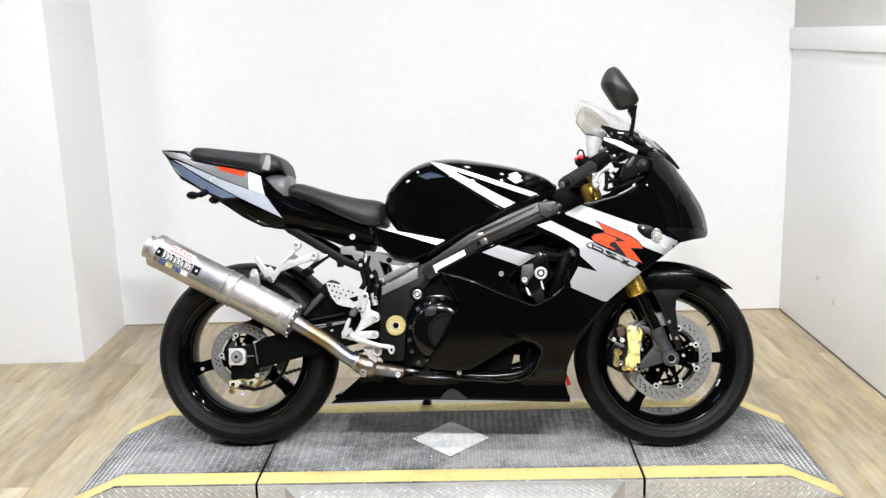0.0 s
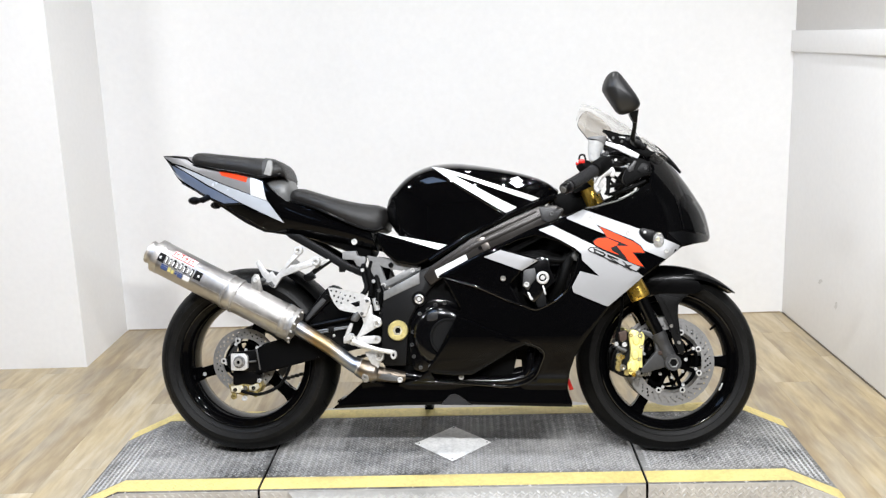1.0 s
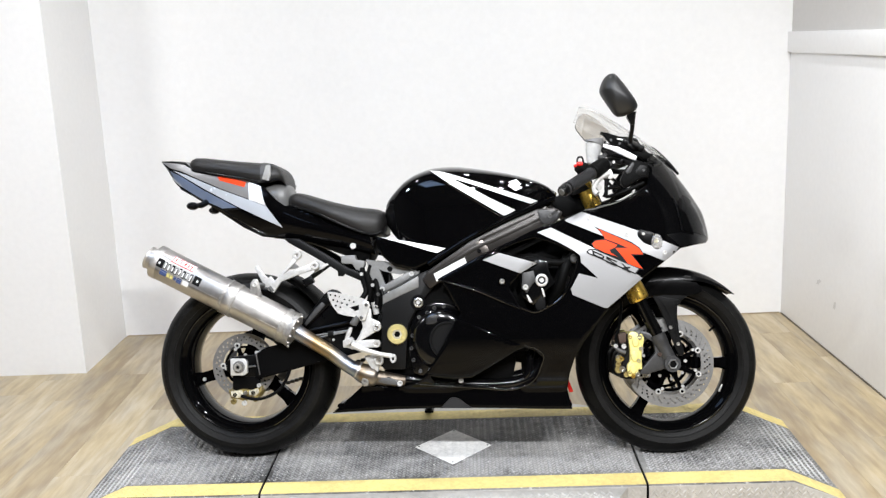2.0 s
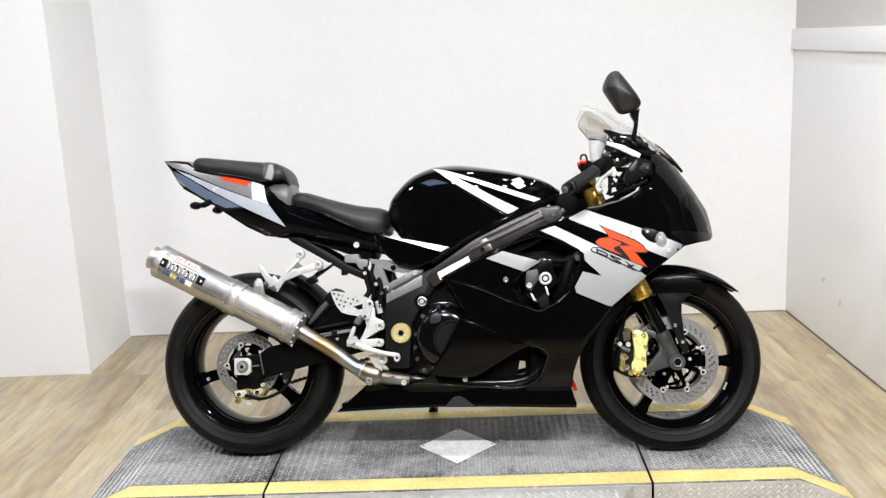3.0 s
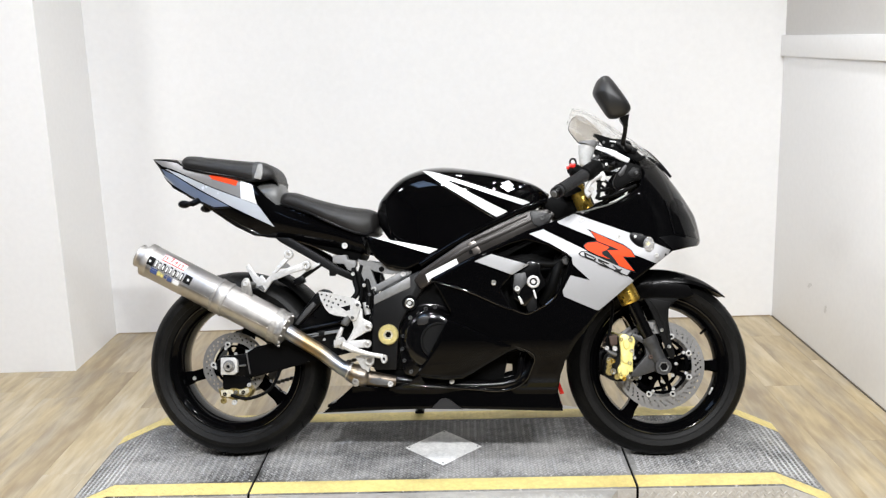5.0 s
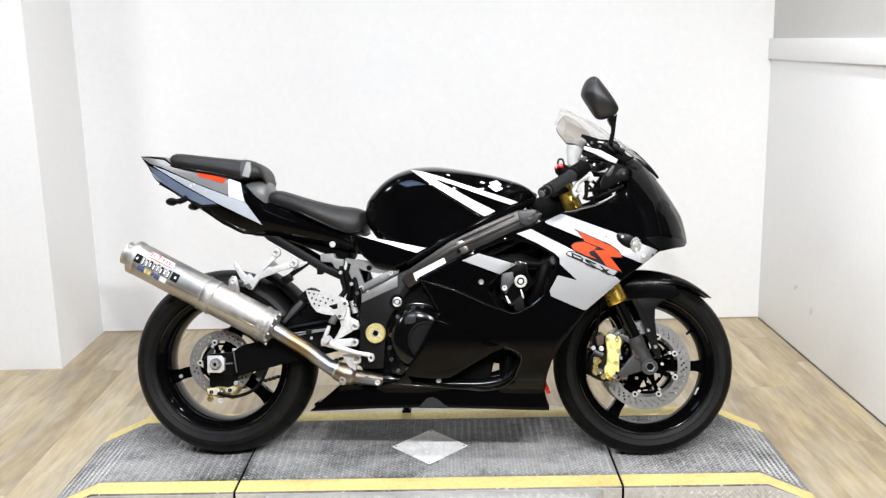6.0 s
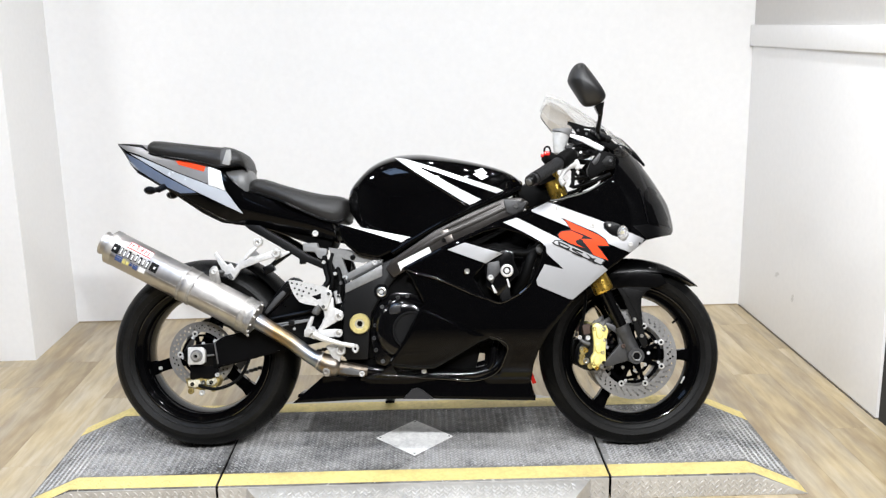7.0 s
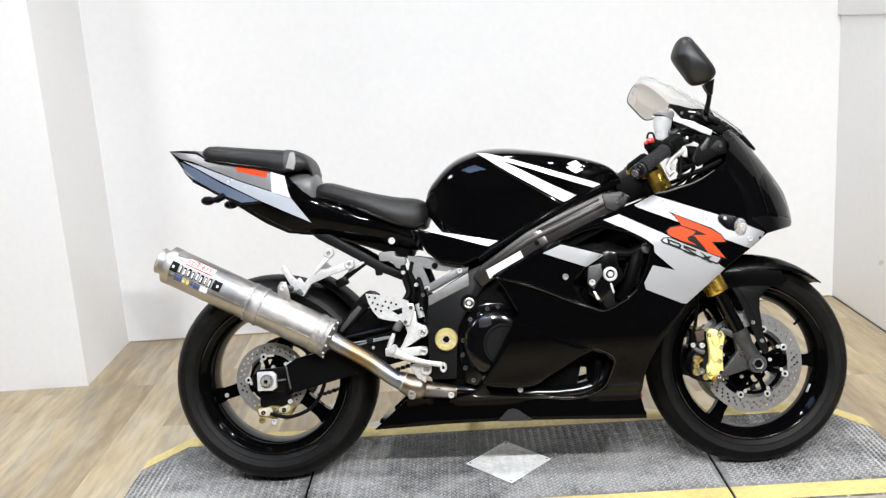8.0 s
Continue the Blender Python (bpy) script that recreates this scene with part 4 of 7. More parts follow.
VENT = [(-0.060, 0.276), (0.014, 0.268), (0.070, 0.272), (0.212, 0.358), (0.238, 0.368), (0.274, 0.358), (0.295, 0.336), (0.272, 0.258), (0.192, 0.233), (0.118, 0.238), (-0.050, 0.252)]
PAINT = [
    ("upper_silver_band", [(0.376, 0.770), (0.429, 0.795), (0.603, 0.729), (0.733, 0.672), (0.680, 0.633), (0.594, 0.669), (0.481, 0.720), (0.380, 0.764)], SILVER, "silver painted band", 0.0020),
    ("silver_flank", [(0.287, 0.732), (0.331, 0.746), (0.453, 0.683), (0.548, 0.629), (0.609, 0.581), (0.582, 0.558), (0.500, 0.490), (0.488, 0.492), (0.392, 0.534), (0.388, 0.552), (0.414, 0.600), (0.473, 0.584), (0.421, 0.634), (0.419, 0.655), (0.400, 0.672), (0.352, 0.700)], SILVER, "silver painted flank", 0.0020),
    ("silver_dart", [(0.114, 0.648), (0.166, 0.670), (0.284, 0.635), (0.232, 0.604)], SILVER, "silver painted dart", 0.0020),
    ("emblem_shadow", [(0.467, 0.746), (0.579, 0.695), (0.603, 0.677), (0.617, 0.653), (0.583, 0.652), (0.614, 0.606), (0.554, 0.623), (0.528, 0.645), (0.462, 0.679), (0.454, 0.692), (0.466, 0.703), (0.497, 0.708), (0.481, 0.732)], LABELBLACK, "black emblem outline", 0.0026),
    ("emblem_stroke", [(0.477, 0.739), (0.579, 0.690), (0.600, 0.675), (0.613, 0.655), (0.575, 0.657), (0.610, 0.611), (0.566, 0.626), (0.554, 0.645), (0.529, 0.677), (0.566, 0.676), (0.539, 0.690), (0.499, 0.706), (0.486, 0.731)], ORANGE, "orange-red emblem stroke", 0.0034),
    ("emblem_block", [(0.458, 0.692), (0.469, 0.701), (0.498, 0.703), (0.535, 0.686), (0.527, 0.678), (0.510, 0.672), (0.514, 0.662), (0.536, 0.649), (0.497, 0.663), (0.474, 0.675), (0.462, 0.682)], ORANGE, "orange-red emblem block", 0.0034),
]
SCOOP = [(-0.077, 0.288), (-0.035, 0.283), (0.001, 0.280), (0.045, 0.280), (0.075, 0.285), (0.112, 0.304), (0.161, 0.335), (0.193, 0.356), (0.225, 0.378), (0.164, 0.406), (0.115, 0.428), (0.073, 0.447), (0.036, 0.462), (0.026, 0.466), (0.010, 0.430), (-0.017, 0.375), (-0.051, 0.321)]


def scoop_y(x, z):
    k = min(1, max(0, (x + 0.02) / 0.22))
    return fair_y(x, z) + 0.007 * k * k * (3 - 2 * k)


fair_roll = rolled(fair_y, (FAIRING, INTAKE, VENT), 0.008, 0.006)
for s in (-1, 1):
    fairing = part("fairing", sheet(FAIRING, fair_roll, 0, 0.004, 0.013, (INTAKE, VENT), s, 0.008), BLACK, bike, "glossy black full side fairing")
    for name, outline, material, label, lift in PAINT:
        part(name, sheet(outline, fair_roll, lift, 0.001, 0.012, (), s), material, fairing, label)
    # model mark: an outlined slanting capsule with angular dark strokes
    part("mark_outline", sheet([(0.438, 0.667), (0.447, 0.675), (0.465, 0.675), (0.554, 0.633), (0.604, 0.611), (0.588, 0.594), (0.459, 0.654), (0.444, 0.660)], fair_roll, 0.0036, 0.001, 0.014, (), s), LABELBLACK, fairing, "dark model mark outline")
    part("mark_fill", sheet([(0.443, 0.667), (0.449, 0.672), (0.464, 0.672), (0.552, 0.631), (0.598, 0.611), (0.587, 0.598), (0.460, 0.657), (0.448, 0.662)], fair_roll, 0.0046, 0.001, 0.014, (), s), SILVER, fairing)
    for k, stroke in enumerate(([(0, 0), (0.034, -0.016), (0.032, -0.020), (0.006, -0.008), (0.008, -0.014), (0.030, -0.024), (0.034, -0.018), (0.038, -0.020), (0.034, -0.030), (0.002, -0.015)], [(0, 0), (0.034, -0.016), (0.032, -0.020), (0.008, -0.009), (0.034, -0.027), (0.030, -0.032), (0.000, -0.018), (0.002, -0.014), (0.024, -0.024), (0.000, -0.008)], [(0, 0), (0.008, -0.004), (0.018, -0.014), (0.032, -0.014), (0.024, -0.021), (0.032, -0.033), (0.024, -0.030), (0.018, -0.024), (0.004, -0.020), (0.012, -0.013)])):
        part("mark_stroke", sheet([(0.456 + 0.043 * k + x, 0.672 - 0.0205 * k + z) for x, z in stroke], fair_roll, 0.0056, 0.001, 0.02, (), s), LABELBLACK, fairing, "dark angular stroke")
    lip = [(-0.030, 0.590), (0.045, 0.570), (0.107, 0.549), (0.187, 0.513), (0.232, 0.494)]
    part("fairing_lip", tube([(x, s * (fair_y(x, z) + 0.001), z) for x, z in lip], [0.003, 0.006, 0.006, 0.006, 0.003], 10, 5, 0.6), TRIM, fairing, "rolled fairing edge")
    for x, z in ((0.452, 0.775), (0.565, 0.718), (0.680, 0.659)):
        y = fair_y(x, z) + 0.002
        part("fairing_screw", moved(stud(0, 0, 0, 0.007, 0.004), Matrix.Translation((x, s * y, z)) @ Matrix.Diagonal((1, -s, 1, 1))), ALLOY, fairing)
    part("lower_cowl_scoop", sheet(SCOOP, rolled(scoop_y, (SCOOP,), 0.006, 0.003), 0.0035, 0.010, 0.011, (), s, 0.006), BLACK, fairing, "raised glossy black scoop")
    house = slab([(0.598, 0.724), (0.606, 0.733), (0.638, 0.726), (0.655, 0.716), (0.650, 0.690), (0.640, 0.674), (0.614, 0.693), (0.600, 0.711)], s * (fair_y(0.63, 0.70) - 0.02), s * (fair_y(0.604, 0.725) + 0.013), 0.005)
    ind = part("front_indicator", house, SATIN, fairing, "flush front indicator in black housing")
    part("housing_screw", moved(stud(0, 0, 0, 0.0045, 0.003, 12), Matrix.Translation((0.616, s * (fair_y(0.604, 0.725) + 0.013), 0.719)) @ Matrix.Diagonal((1, -s, 1, 1))), ALLOY, ind)
    dome = lathe([(0.0001, -0.024), (0.010, -0.022), (0.018, -0.014), (0.021, 0.0), (0.021, 0.006)], 28)
    part("indicator_lens", moved(dome, Matrix.Translation((0.657, s * (fair_y(0.655, 0.695) + 0.002), 0.693)) @ Matrix.Diagonal((0.86, -s * 0.8, 1.18, 1))), LENS, ind, "clear indicator lens")
    part("indicator_bulb", moved(lathe([(0.0001, -0.012), (0.005, -0.010), (0.007, 0.0), (0.004, 0.008)], 14), Matrix.Translation((0.655, s * (fair_y(0.655, 0.695) - 0.001), 0.696)) @ Matrix.Diagonal((1, -s, 1, 1))), PALEGOLD, ind, "pale bulb behind the lens")
    part("indicator_back", moved(lathe([(0.0001, 0.0), (0.019, 0.0), (0.019, 0.004)], 24), Matrix.Translation((0.657, s * (fair_y(0.655, 0.695) - 0.004), 0.693)) @ Matrix.Diagonal((0.82, -s, 1.1, 1))), ALLOY, ind, "bright reflector bowl")
    head = [(0.738, 0.824), (0.760, 0.846), (0.790, 0.836), (0.814, 0.790), (0.832, 0.735), (0.838, 0.712), (0.748, 0.728), (0.741, 0.761)]
    part("headlamp_lens", sheet(head, fair_y, 0.002, 0.003, 0.014, (), s), HEAD, fairing, "dark headlamp lens")
    part("headlamp_strip", sheet([(0.719, 0.836), (0.724, 0.838), (0.734, 0.798), (0.740, 0.755), (0.746, 0.727), (0.741, 0.725), (0.735, 0.755), (0.729, 0.797)], fair_y, 0.0030, 0.002, 0.008, (), s), SATIN, fairing, "dark trim beside the headlamp")
    part("nose_panel", sheet([(0.690, 0.716), (0.734, 0.722), (0.788, 0.713), (0.838, 0.706), (0.822, 0.691), (0.764, 0.684), (0.734, 0.676)], fair_y, 0.0018, 0.002, 0.012, (), s), SATIN, fairing, "satin black lower nose panel")
    vent_rim = [(-0.100, 0.252), (0.030, 0.244), (0.118, 0.239), (0.160, 0.234), (0.205, 0.235), (0.245, 0.248), (0.274, 0.272), (0.292, 0.314), (0.299, 0.345), (0.280, 0.364), (0.240, 0.379)]
    part("vent_edge", tube([(x, s * (fair_y(x, z) - 0.001), z) for x, z in vent_rim], [0.003, 0.006, 0.007, 0.007, 0.005, 0.004, 0.004, 0.004, 0.004, 0.004, 0.002], 10, 5, 0.8), TRIM, fairing, "rolled glossy vent edge")
    arch = [(0.232, 0.496), (0.275, 0.481), (0.315, 0.497), (0.346, 0.516), (0.372, 0.544), (0.396, 0.592), (0.410, 0.640)]
    part("intake_edge", tube([(x, s * (fair_y(x, z) - 0.002), z) for x, z in arch], 0.0035, 8, 5), TRIM, fairing, "rolled glossy intake edge")
belly_rings = []
for x in np.linspace(-0.38, 0.388, 24):
    w = fair_y(x, 0.176) - 0.005
    belly_rings.append([(x, -w, 0.175), (x, w, 0.175), (x, w * 0.9, 0.182), (x, -w * 0.9, 0.182)])
part("belly_pan", loft(belly_rings), BLACK, bike, "glossy black belly pan")
part("belly_cutout", slab([(-0.034, 0.174), (-0.020, 0.190), (-0.004, 0.206), (0.012, 0.209), (0.028, 0.203), (0.047, 0.188), (0.068, 0.173)], -fair_y(0.02, 0.19) - 0.004, -0.12, 0.0), NOSE, bike, "dark grey plate behind the belly pan")
part("reflector", slab([(0.374, 0.245), (0.386, 0.242), (0.402, 0.200), (0.388, 0.196)], 0.010, 0.02, 0.002), REDLENS, bike, "red reflector")


# windscreen, with its inner rim
def screen_surface():
    ctr = smooth([(0.722, 0, 0.962), (0.652, 0, 1.028), (0.565, 0, 1.096), (0.490, 0, 1.145), (0.440, 0, 1.160)], 5)
    edge = smooth([(0.690, 0.118, 0.980), (0.612, 0.142, 1.026), (0.540, 0.143, 1.060), (0.478, 0.130, 1.092), (0.428, 0.100, 1.126)], 5)
    verts, faces, n = [], [], 16
    for c, e in zip(ctr, edge):
        for j in range(n + 1):
            a = math.pi * j / n
            y = -math.cos(a)
            k = math.sin(a) ** 0.8
            verts.append((e.x + (c.x - e.x) * k, y * e.y, e.z + (c.z - e.z) * k))
    for i in range(len(ctr) - 1):
        for j in range(n):
            faces.append((i * (n + 1) + j, i * (n + 1) + j + 1, (i + 1) * (n + 1) + j + 1, (i + 1) * (n + 1) + j))
    return from_data(verts, faces)


scr = screen_surface()
bmesh.ops.recalc_face_normals(scr, faces=scr.faces)
bmesh.ops.solidify(scr, geom=scr.faces[:], thickness=0.003)
screen = part("windscreen", scr, SCREEN, bike, "clear curved windscreen")
screen.visible_shadow = False
part("screen_rim", tube([(0.652, 0, 1.032), (0.690, 0, 1.006), (0.735, 0, 0.962), (0.768, 0, 0.924)], [0.004, 0.009, 0.008, 0.004], 10), SATIN, screen, "black rim under the windscreen")
for s in (-1, 1):
    part("cowl_inner_edge", slab(([(0.446, 1.021), (0.452, 1.025)] if s < 0 else []) + [(0.503, 1.018), (0.563, 1.001), (0.615, 0.972), (0.609, 0.958), (0.587, 0.966), (0.545, 0.988), (0.503, 1.006)], s * 0.147, s * 0.152, 0.002), WHITE, bike, "light inner cowl edge")
    part("cowl_inner_bar", slab([(0.500, 1.003), (0.545, 0.986), (0.580, 0.962), (0.600, 0.962), (0.592, 0.944), (0.568, 0.946), (0.527, 0.977)], s * 0.136, s * 0.146, 0.003), MATTE, bike, "black bar under the cowl edge")
    pod = part("cowl_mount", slab([(0.560, 0.900), (0.570, 0.924), (0.598, 0.960), (0.618, 0.958), (0.648, 0.946), (0.650, 0.905), (0.622, 0.900), (0.590, 0.882), (0.573, 0.872), (0.561, 0.884)], s * 0.120, s * 0.158, 0.004), MATTE, bike, "black moulded cowl mount")
    part("mount_facet", slab([(0.574, 0.924), (0.598, 0.953), (0.604, 0.948), (0.592, 0.920), (0.580, 0.914)], s * 0.156, s * 0.161, 0.002), FORKFOOT, pod, "grey facet of the mount")
    part("mount_facet", slab([(0.604, 0.922), (0.622, 0.944), (0.642, 0.938), (0.640, 0.912), (0.618, 0.908)], s * 0.156, s * 0.160, 0.002), FRAME, pod)
    part("mount_screw", moved(stud(0, 0, 0, 0.005, 0.004, 12), Matrix.Translation((0.632, s * 0.160, 0.926)) @ Matrix.Diagonal((1, -s, 1, 1))), FORKFOOT, pod)
    wing = part("cowl_wing", slab([(0.500, 1.058), (0.526, 1.051), (0.559, 1.040), (0.598, 1.036), (0.615, 1.031), (0.627, 1.012), (0.650, 0.984), (0.672, 0.978), (0.640, 0.962), (0.618, 0.974), (0.565, 1.002), (0.538, 1.008), (0.511, 1.042)], s * 0.122, s * 0.140, 0.003), MATTE, bike, "black inner cowl wing")
    for x, z in ((0.533, 1.028), (0.560, 1.016), (0.592, 1.026)):
        part("wing_screw", moved(stud(0, 0, 0, 0.0045, 0.003, 12), Matrix.Translation((x, s * 0.140, z)) @ Matrix.Diagonal((1, -s, 1, 1))), CAST, wing)
    part("wing_label", slab([(0.552, 1.033), (0.572, 1.030), (0.572, 1.026), (0.552, 1.029)], s * 0.139, s * 0.1415, 0.0005), ALLOY, wing)
    part("cowl_rail", tube([(0.510, s * 0.168, 0.842), (0.550, s * 0.168, 0.852), (0.590, s * 0.166, 0.866), (0.632, s * 0.160, 0.886)], [0.005, 0.007, 0.007, 0.005], 10), MATTE, bike, "black rail inside the cowl")


# -- tank
TX = (-0.224, -0.210, -0.180, -0.146, -0.100, -0.052, 0.006, 0.102, 0.198, 0.294, 0.330, 0.356)
TT = (0.814, 0.858, 0.898, 0.932, 0.957, 0.970, 0.973, 0.961, 0.942, 0.912, 0.892, 0.868)
TB = (0.795, 0.775, 0.735, 0.700, 0.680, 0.672, 0.676, 0.722, 0.766, 0.808, 0.826, 0.850)
TW = (0.030, 0.078, 0.112, 0.134, 0.151, 0.161, 0.168, 0.174, 0.169, 0.147, 0.121, 0.075)


def tank_ring(x, grow=0.0, n=36):
    t, b, w = (lerp_table(x, TX, v) for v in (TT, TB, TW))
    knee = lerp_table(x, (-0.22, -0.05, 0.06, 0.14), (0.90, 0.92, 0.94, 0.98))
    pts = []
    for i in range(n + 1):
        u = i / n
        z = b + (t - b) * u
        if u < 0.55:
            y = w * (1 - (1 - knee) * ((0.55 - u) / 0.55) ** 2)
        else:
            v = (u - 0.55) / 0.45
            y = w * (1 - 0.145 * v ** 2 - 0.855 * v ** 8)
        pts.append((y + grow, z + grow * u))
    return pts


def tank_y(x, z):
    r = tank_ring(x)
    return float(np.interp(z, [p[1] for p in r], [p[0] for p in r]))


def tank_skin(x, z):
    r = tank_ring(x, 0.0026)
    return float(np.interp(z, [p[1] for p in r], [p[0] for p in r]))


rings = []
for x in smooth([(v, 0, 0) for v in TX], 3):
    r = tank_ring(x.x)
    rings.append([(x.x, -y, z) for y, z in r] + [(x.x, y, z) for y, z in reversed(r[:-1])])
tank = part("fuel_tank", loft(rings), TANK, bike, "glossy black fuel tank with silver stripes", sharp=60)
for s in (-1, 1):
    part("tank_stripe", sheet([(-0.062, 0.951), (-0.025, 0.944), (0.023, 0.928), (0.069, 0.912), (0.170, 0.877), (0.268, 0.846), (0.293, 0.837), (0.270, 0.828), (0.215, 0.846), (0.152, 0.869), (0.088, 0.893), (0.010, 0.920), (0.088, 0.877), (0.152, 0.842), (0.220, 0.808), (0.200, 0.797), (0.184, 0.791), (0.157, 0.806), (0.088, 0.849), (0.033, 0.884), (-0.014, 0.916)], tank_skin, 0.0, 0.002, 0.008, (), s), WHITE, tank, "forked silver-white tank stripe")
    part("tank_badge", sheet([(0.199, 0.899), (0.225, 0.909), (0.241, 0.892), (0.233, 0.886), (0.244, 0.881), (0.223, 0.870), (0.197, 0.888), (0.207, 0.894)], tank_skin, 0.0012, 0.003, 0.008, (), s), WHITE, tank, "small silver badge")
    part("tank_crease", tube([(x, s * (tank_y(x, z) + 0.0005), z) for x, z in ((-0.052, 0.936), (0.004, 0.899), (0.062, 0.860), (0.100, 0.836), (0.155, 0.800), (0.178, 0.786))], [0.001, 0.0022, 0.0025, 0.0025, 0.0025, 0.001], 8, 5), TRIM, tank, "soft crease below the stripe")
part("tank_collar", block(0.322, 0, 0.874, 0.075, 0.14, 0.03, 0.012, Matrix.Rotation(radians(30), 4, "Y")), MATTE, bike, "black tank front collar")


def low_cover_y(x, z):
    return 0.149 + 0.010 * math.sin((x + 0.25) * 8)


SIDE_COVER = [(-0.240, 0.736), (-0.170, 0.722), (-0.10, 0.708), (0.02, 0.694), (-0.020, 0.672), (-0.045, 0.650), (-0.111, 0.622), (-0.176, 0.634), (-0.214, 0.664), (-0.236, 0.700)]
for s in (-1, 1):
    cover = part("tank_side_cover", sheet(SIDE_COVER, rolled(low_cover_y, (SIDE_COVER,), 0.010, 0.008), 0, 0.02, 0.016, (), s, 0.010), BLACK, bike, "glossy black side cover below the tank")
    part("cover_stripe", sheet([(-0.236, 0.735), (-0.12, 0.713), (-0.008, 0.690), (-0.036, 0.675), (-0.13, 0.704)], rolled(low_cover_y, (SIDE_COVER,), 0.010, 0.008), 0.003, 0.001, 0.016, (), s), WHITE, cover, "silver-white stripe")


# -- seats and tail
def cushion(xs, tops, bots, widths, n=14, crown=2.6):
    rings = []
    for p in smooth([(x, 0, 0) for x in xs], 3):
        x = p.x
        t, b, w = (lerp_table(x, xs, v) for v in (tops, bots, widths))
        ring = []
        for i in range(n + 1):
            a = math.pi * i / n
            c, s = math.cos(a), math.sin(a)
            ring.append((x, -w * math.copysign(abs(c) ** 0.62, c), b + (t - b) * (0.28 + 0.72 * s ** 0.7)))
        ring += [(x, w * 0.93, b), (x, 0, b - 0.004), (x, -w * 0.93, b)]
        rings.append(ring)
    return loft(rings)


part("rider_seat", cushion((-0.556, -0.546, -0.520, -0.440, -0.386, -0.300, -0.250, -0.226, -0.212), (0.868, 0.886, 0.894, 0.873, 0.857, 0.838, 0.832, 0.822, 0.800), (0.856, 0.850, 0.842, 0.815, 0.790, 0.752, 0.741, 0.750, 0.776), (0.040, 0.070, 0.098, 0.122, 0.130, 0.128, 0.115, 0.100, 0.070)), VINYL, bike, "black vinyl rider seat", sharp=50)
part("pillion_seat", cushion((-0.902, -0.893, -0.875, -0.783, -0.700, -0.643, -0.600, -0.575, -0.562, -0.554), (1.005, 1.018, 1.026, 1.016, 1.006, 1.000, 0.993, 0.980, 0.962, 0.935), (0.992, 0.986, 0.976, 0.957, 0.942, 0.928, 0.930, 0.936, 0.930, 0.914), (0.028, 0.052, 0.072, 0.098, 0.106, 0.110, 0.108, 0.102, 0.092, 0.072)), VINYL, bike, "black vinyl pillion seat with a strap", sharp=50)
for s in (-1, 1):
    line = [(-0.540, 0.852, 0.074), (-0.520, 0.844, 0.100), (-0.440, 0.817, 0.123), (-0.386, 0.792, 0.131), (-0.300, 0.754, 0.129), (-0.250, 0.743, 0.116), (-0.226, 0.752, 0.100)]
    part("seat_piping", tube([(x, s * y, z) for x, z, y in line], 0.004, 8, 4), SATIN, bike)
    line = [(-0.890, 0.987, 0.052), (-0.875, 0.977, 0.073), (-0.783, 0.958, 0.099), (-0.700, 0.943, 0.107), (-0.643, 0.930, 0.111), (-0.600, 0.931, 0.109), (-0.575, 0.937, 0.102), (-0.560, 0.930, 0.090)]
    part("seat_piping", tube([(x, s * y, z) for x, z, y in line], 0.004, 8, 4), SATIN, bike)
strap = cushion((-0.632, -0.620, -0.606), (1.0015, 0.9995, 0.9965), (0.929, 0.929, 0.930), (0.1125, 0.1125, 0.1115))
part("seat_strap", strap, STRAP, bike, "dark grey seat strap")
part("seat_hump", cushion((-0.632, -0.615, -0.580, -0.555, -0.540), (0.922, 0.932, 0.934, 0.925, 0.890), (0.866, 0.855, 0.846, 0.848, 0.856), (0.072, 0.084, 0.085, 0.078, 0.055)), HUMP, bike, "grey moulded hump under the pillion seat")
for s in (-1, 1):
    part("strap_fold", slab([(-0.626, 0.938), (-0.617, 0.965), (-0.612, 0.984), (-0.598, 0.984), (-0.595, 0.955), (-0.602, 0.930)], s * 0.100, s * 0.1142, 0.003), STRAPFOLD, bike, "pale folded strap end")


def tail_y(x, z):
    zt = lerp_table(x, (-1.014, -0.905, -0.62, -0.554, -0.266, -0.24), (1.022, 1.0, 0.915, 0.850, 0.74, 0.72))
    zb = lerp_table(x, (-0.985, -0.936, -0.867, -0.818, -0.70, -0.633, -0.56, -0.349, -0.245), (0.988, 0.931, 0.880, 0.855, 0.778, 0.745, 0.737, 0.70, 0.673))
    u = min(1, max(0, (z - zb) / max(0.02, zt - zb)))
    w = lerp_table(x, (-1.016, -0.99, -0.94, -0.86, -0.76, -0.62, -0.40, -0.24), (0.006, 0.028, 0.054, 0.080, 0.100, 0.112, 0.118, 0.122))
    return w * (0.62 + 0.38 * math.sin(math.pi * (0.12 + 0.62 * u)))


TAIL = [(-1.014, 1.021), (-0.960, 1.014), (-0.905, 1.002), (-0.867, 0.976), (-0.76, 0.953), (-0.680, 0.936), (-0.622, 0.913), (-0.596, 0.880), (-0.554, 0.848), (-0.477, 0.828), (-0.410, 0.800), (-0.352, 0.773), (-0.266, 0.739), (-0.252, 0.700), (-0.245, 0.673), (-0.349, 0.699), (-0.445, 0.717), (-0.560, 0.737), (-0.633, 0.745), (-0.701, 0.778), (-0.818, 0.855), (-0.867, 0.880), (-0.922, 0.920), (-0.950, 0.942), (-0.971, 0.967), (-0.993, 0.999)]
tail_roll = rolled(tail_y, (TAIL,), 0.006, 0.004)
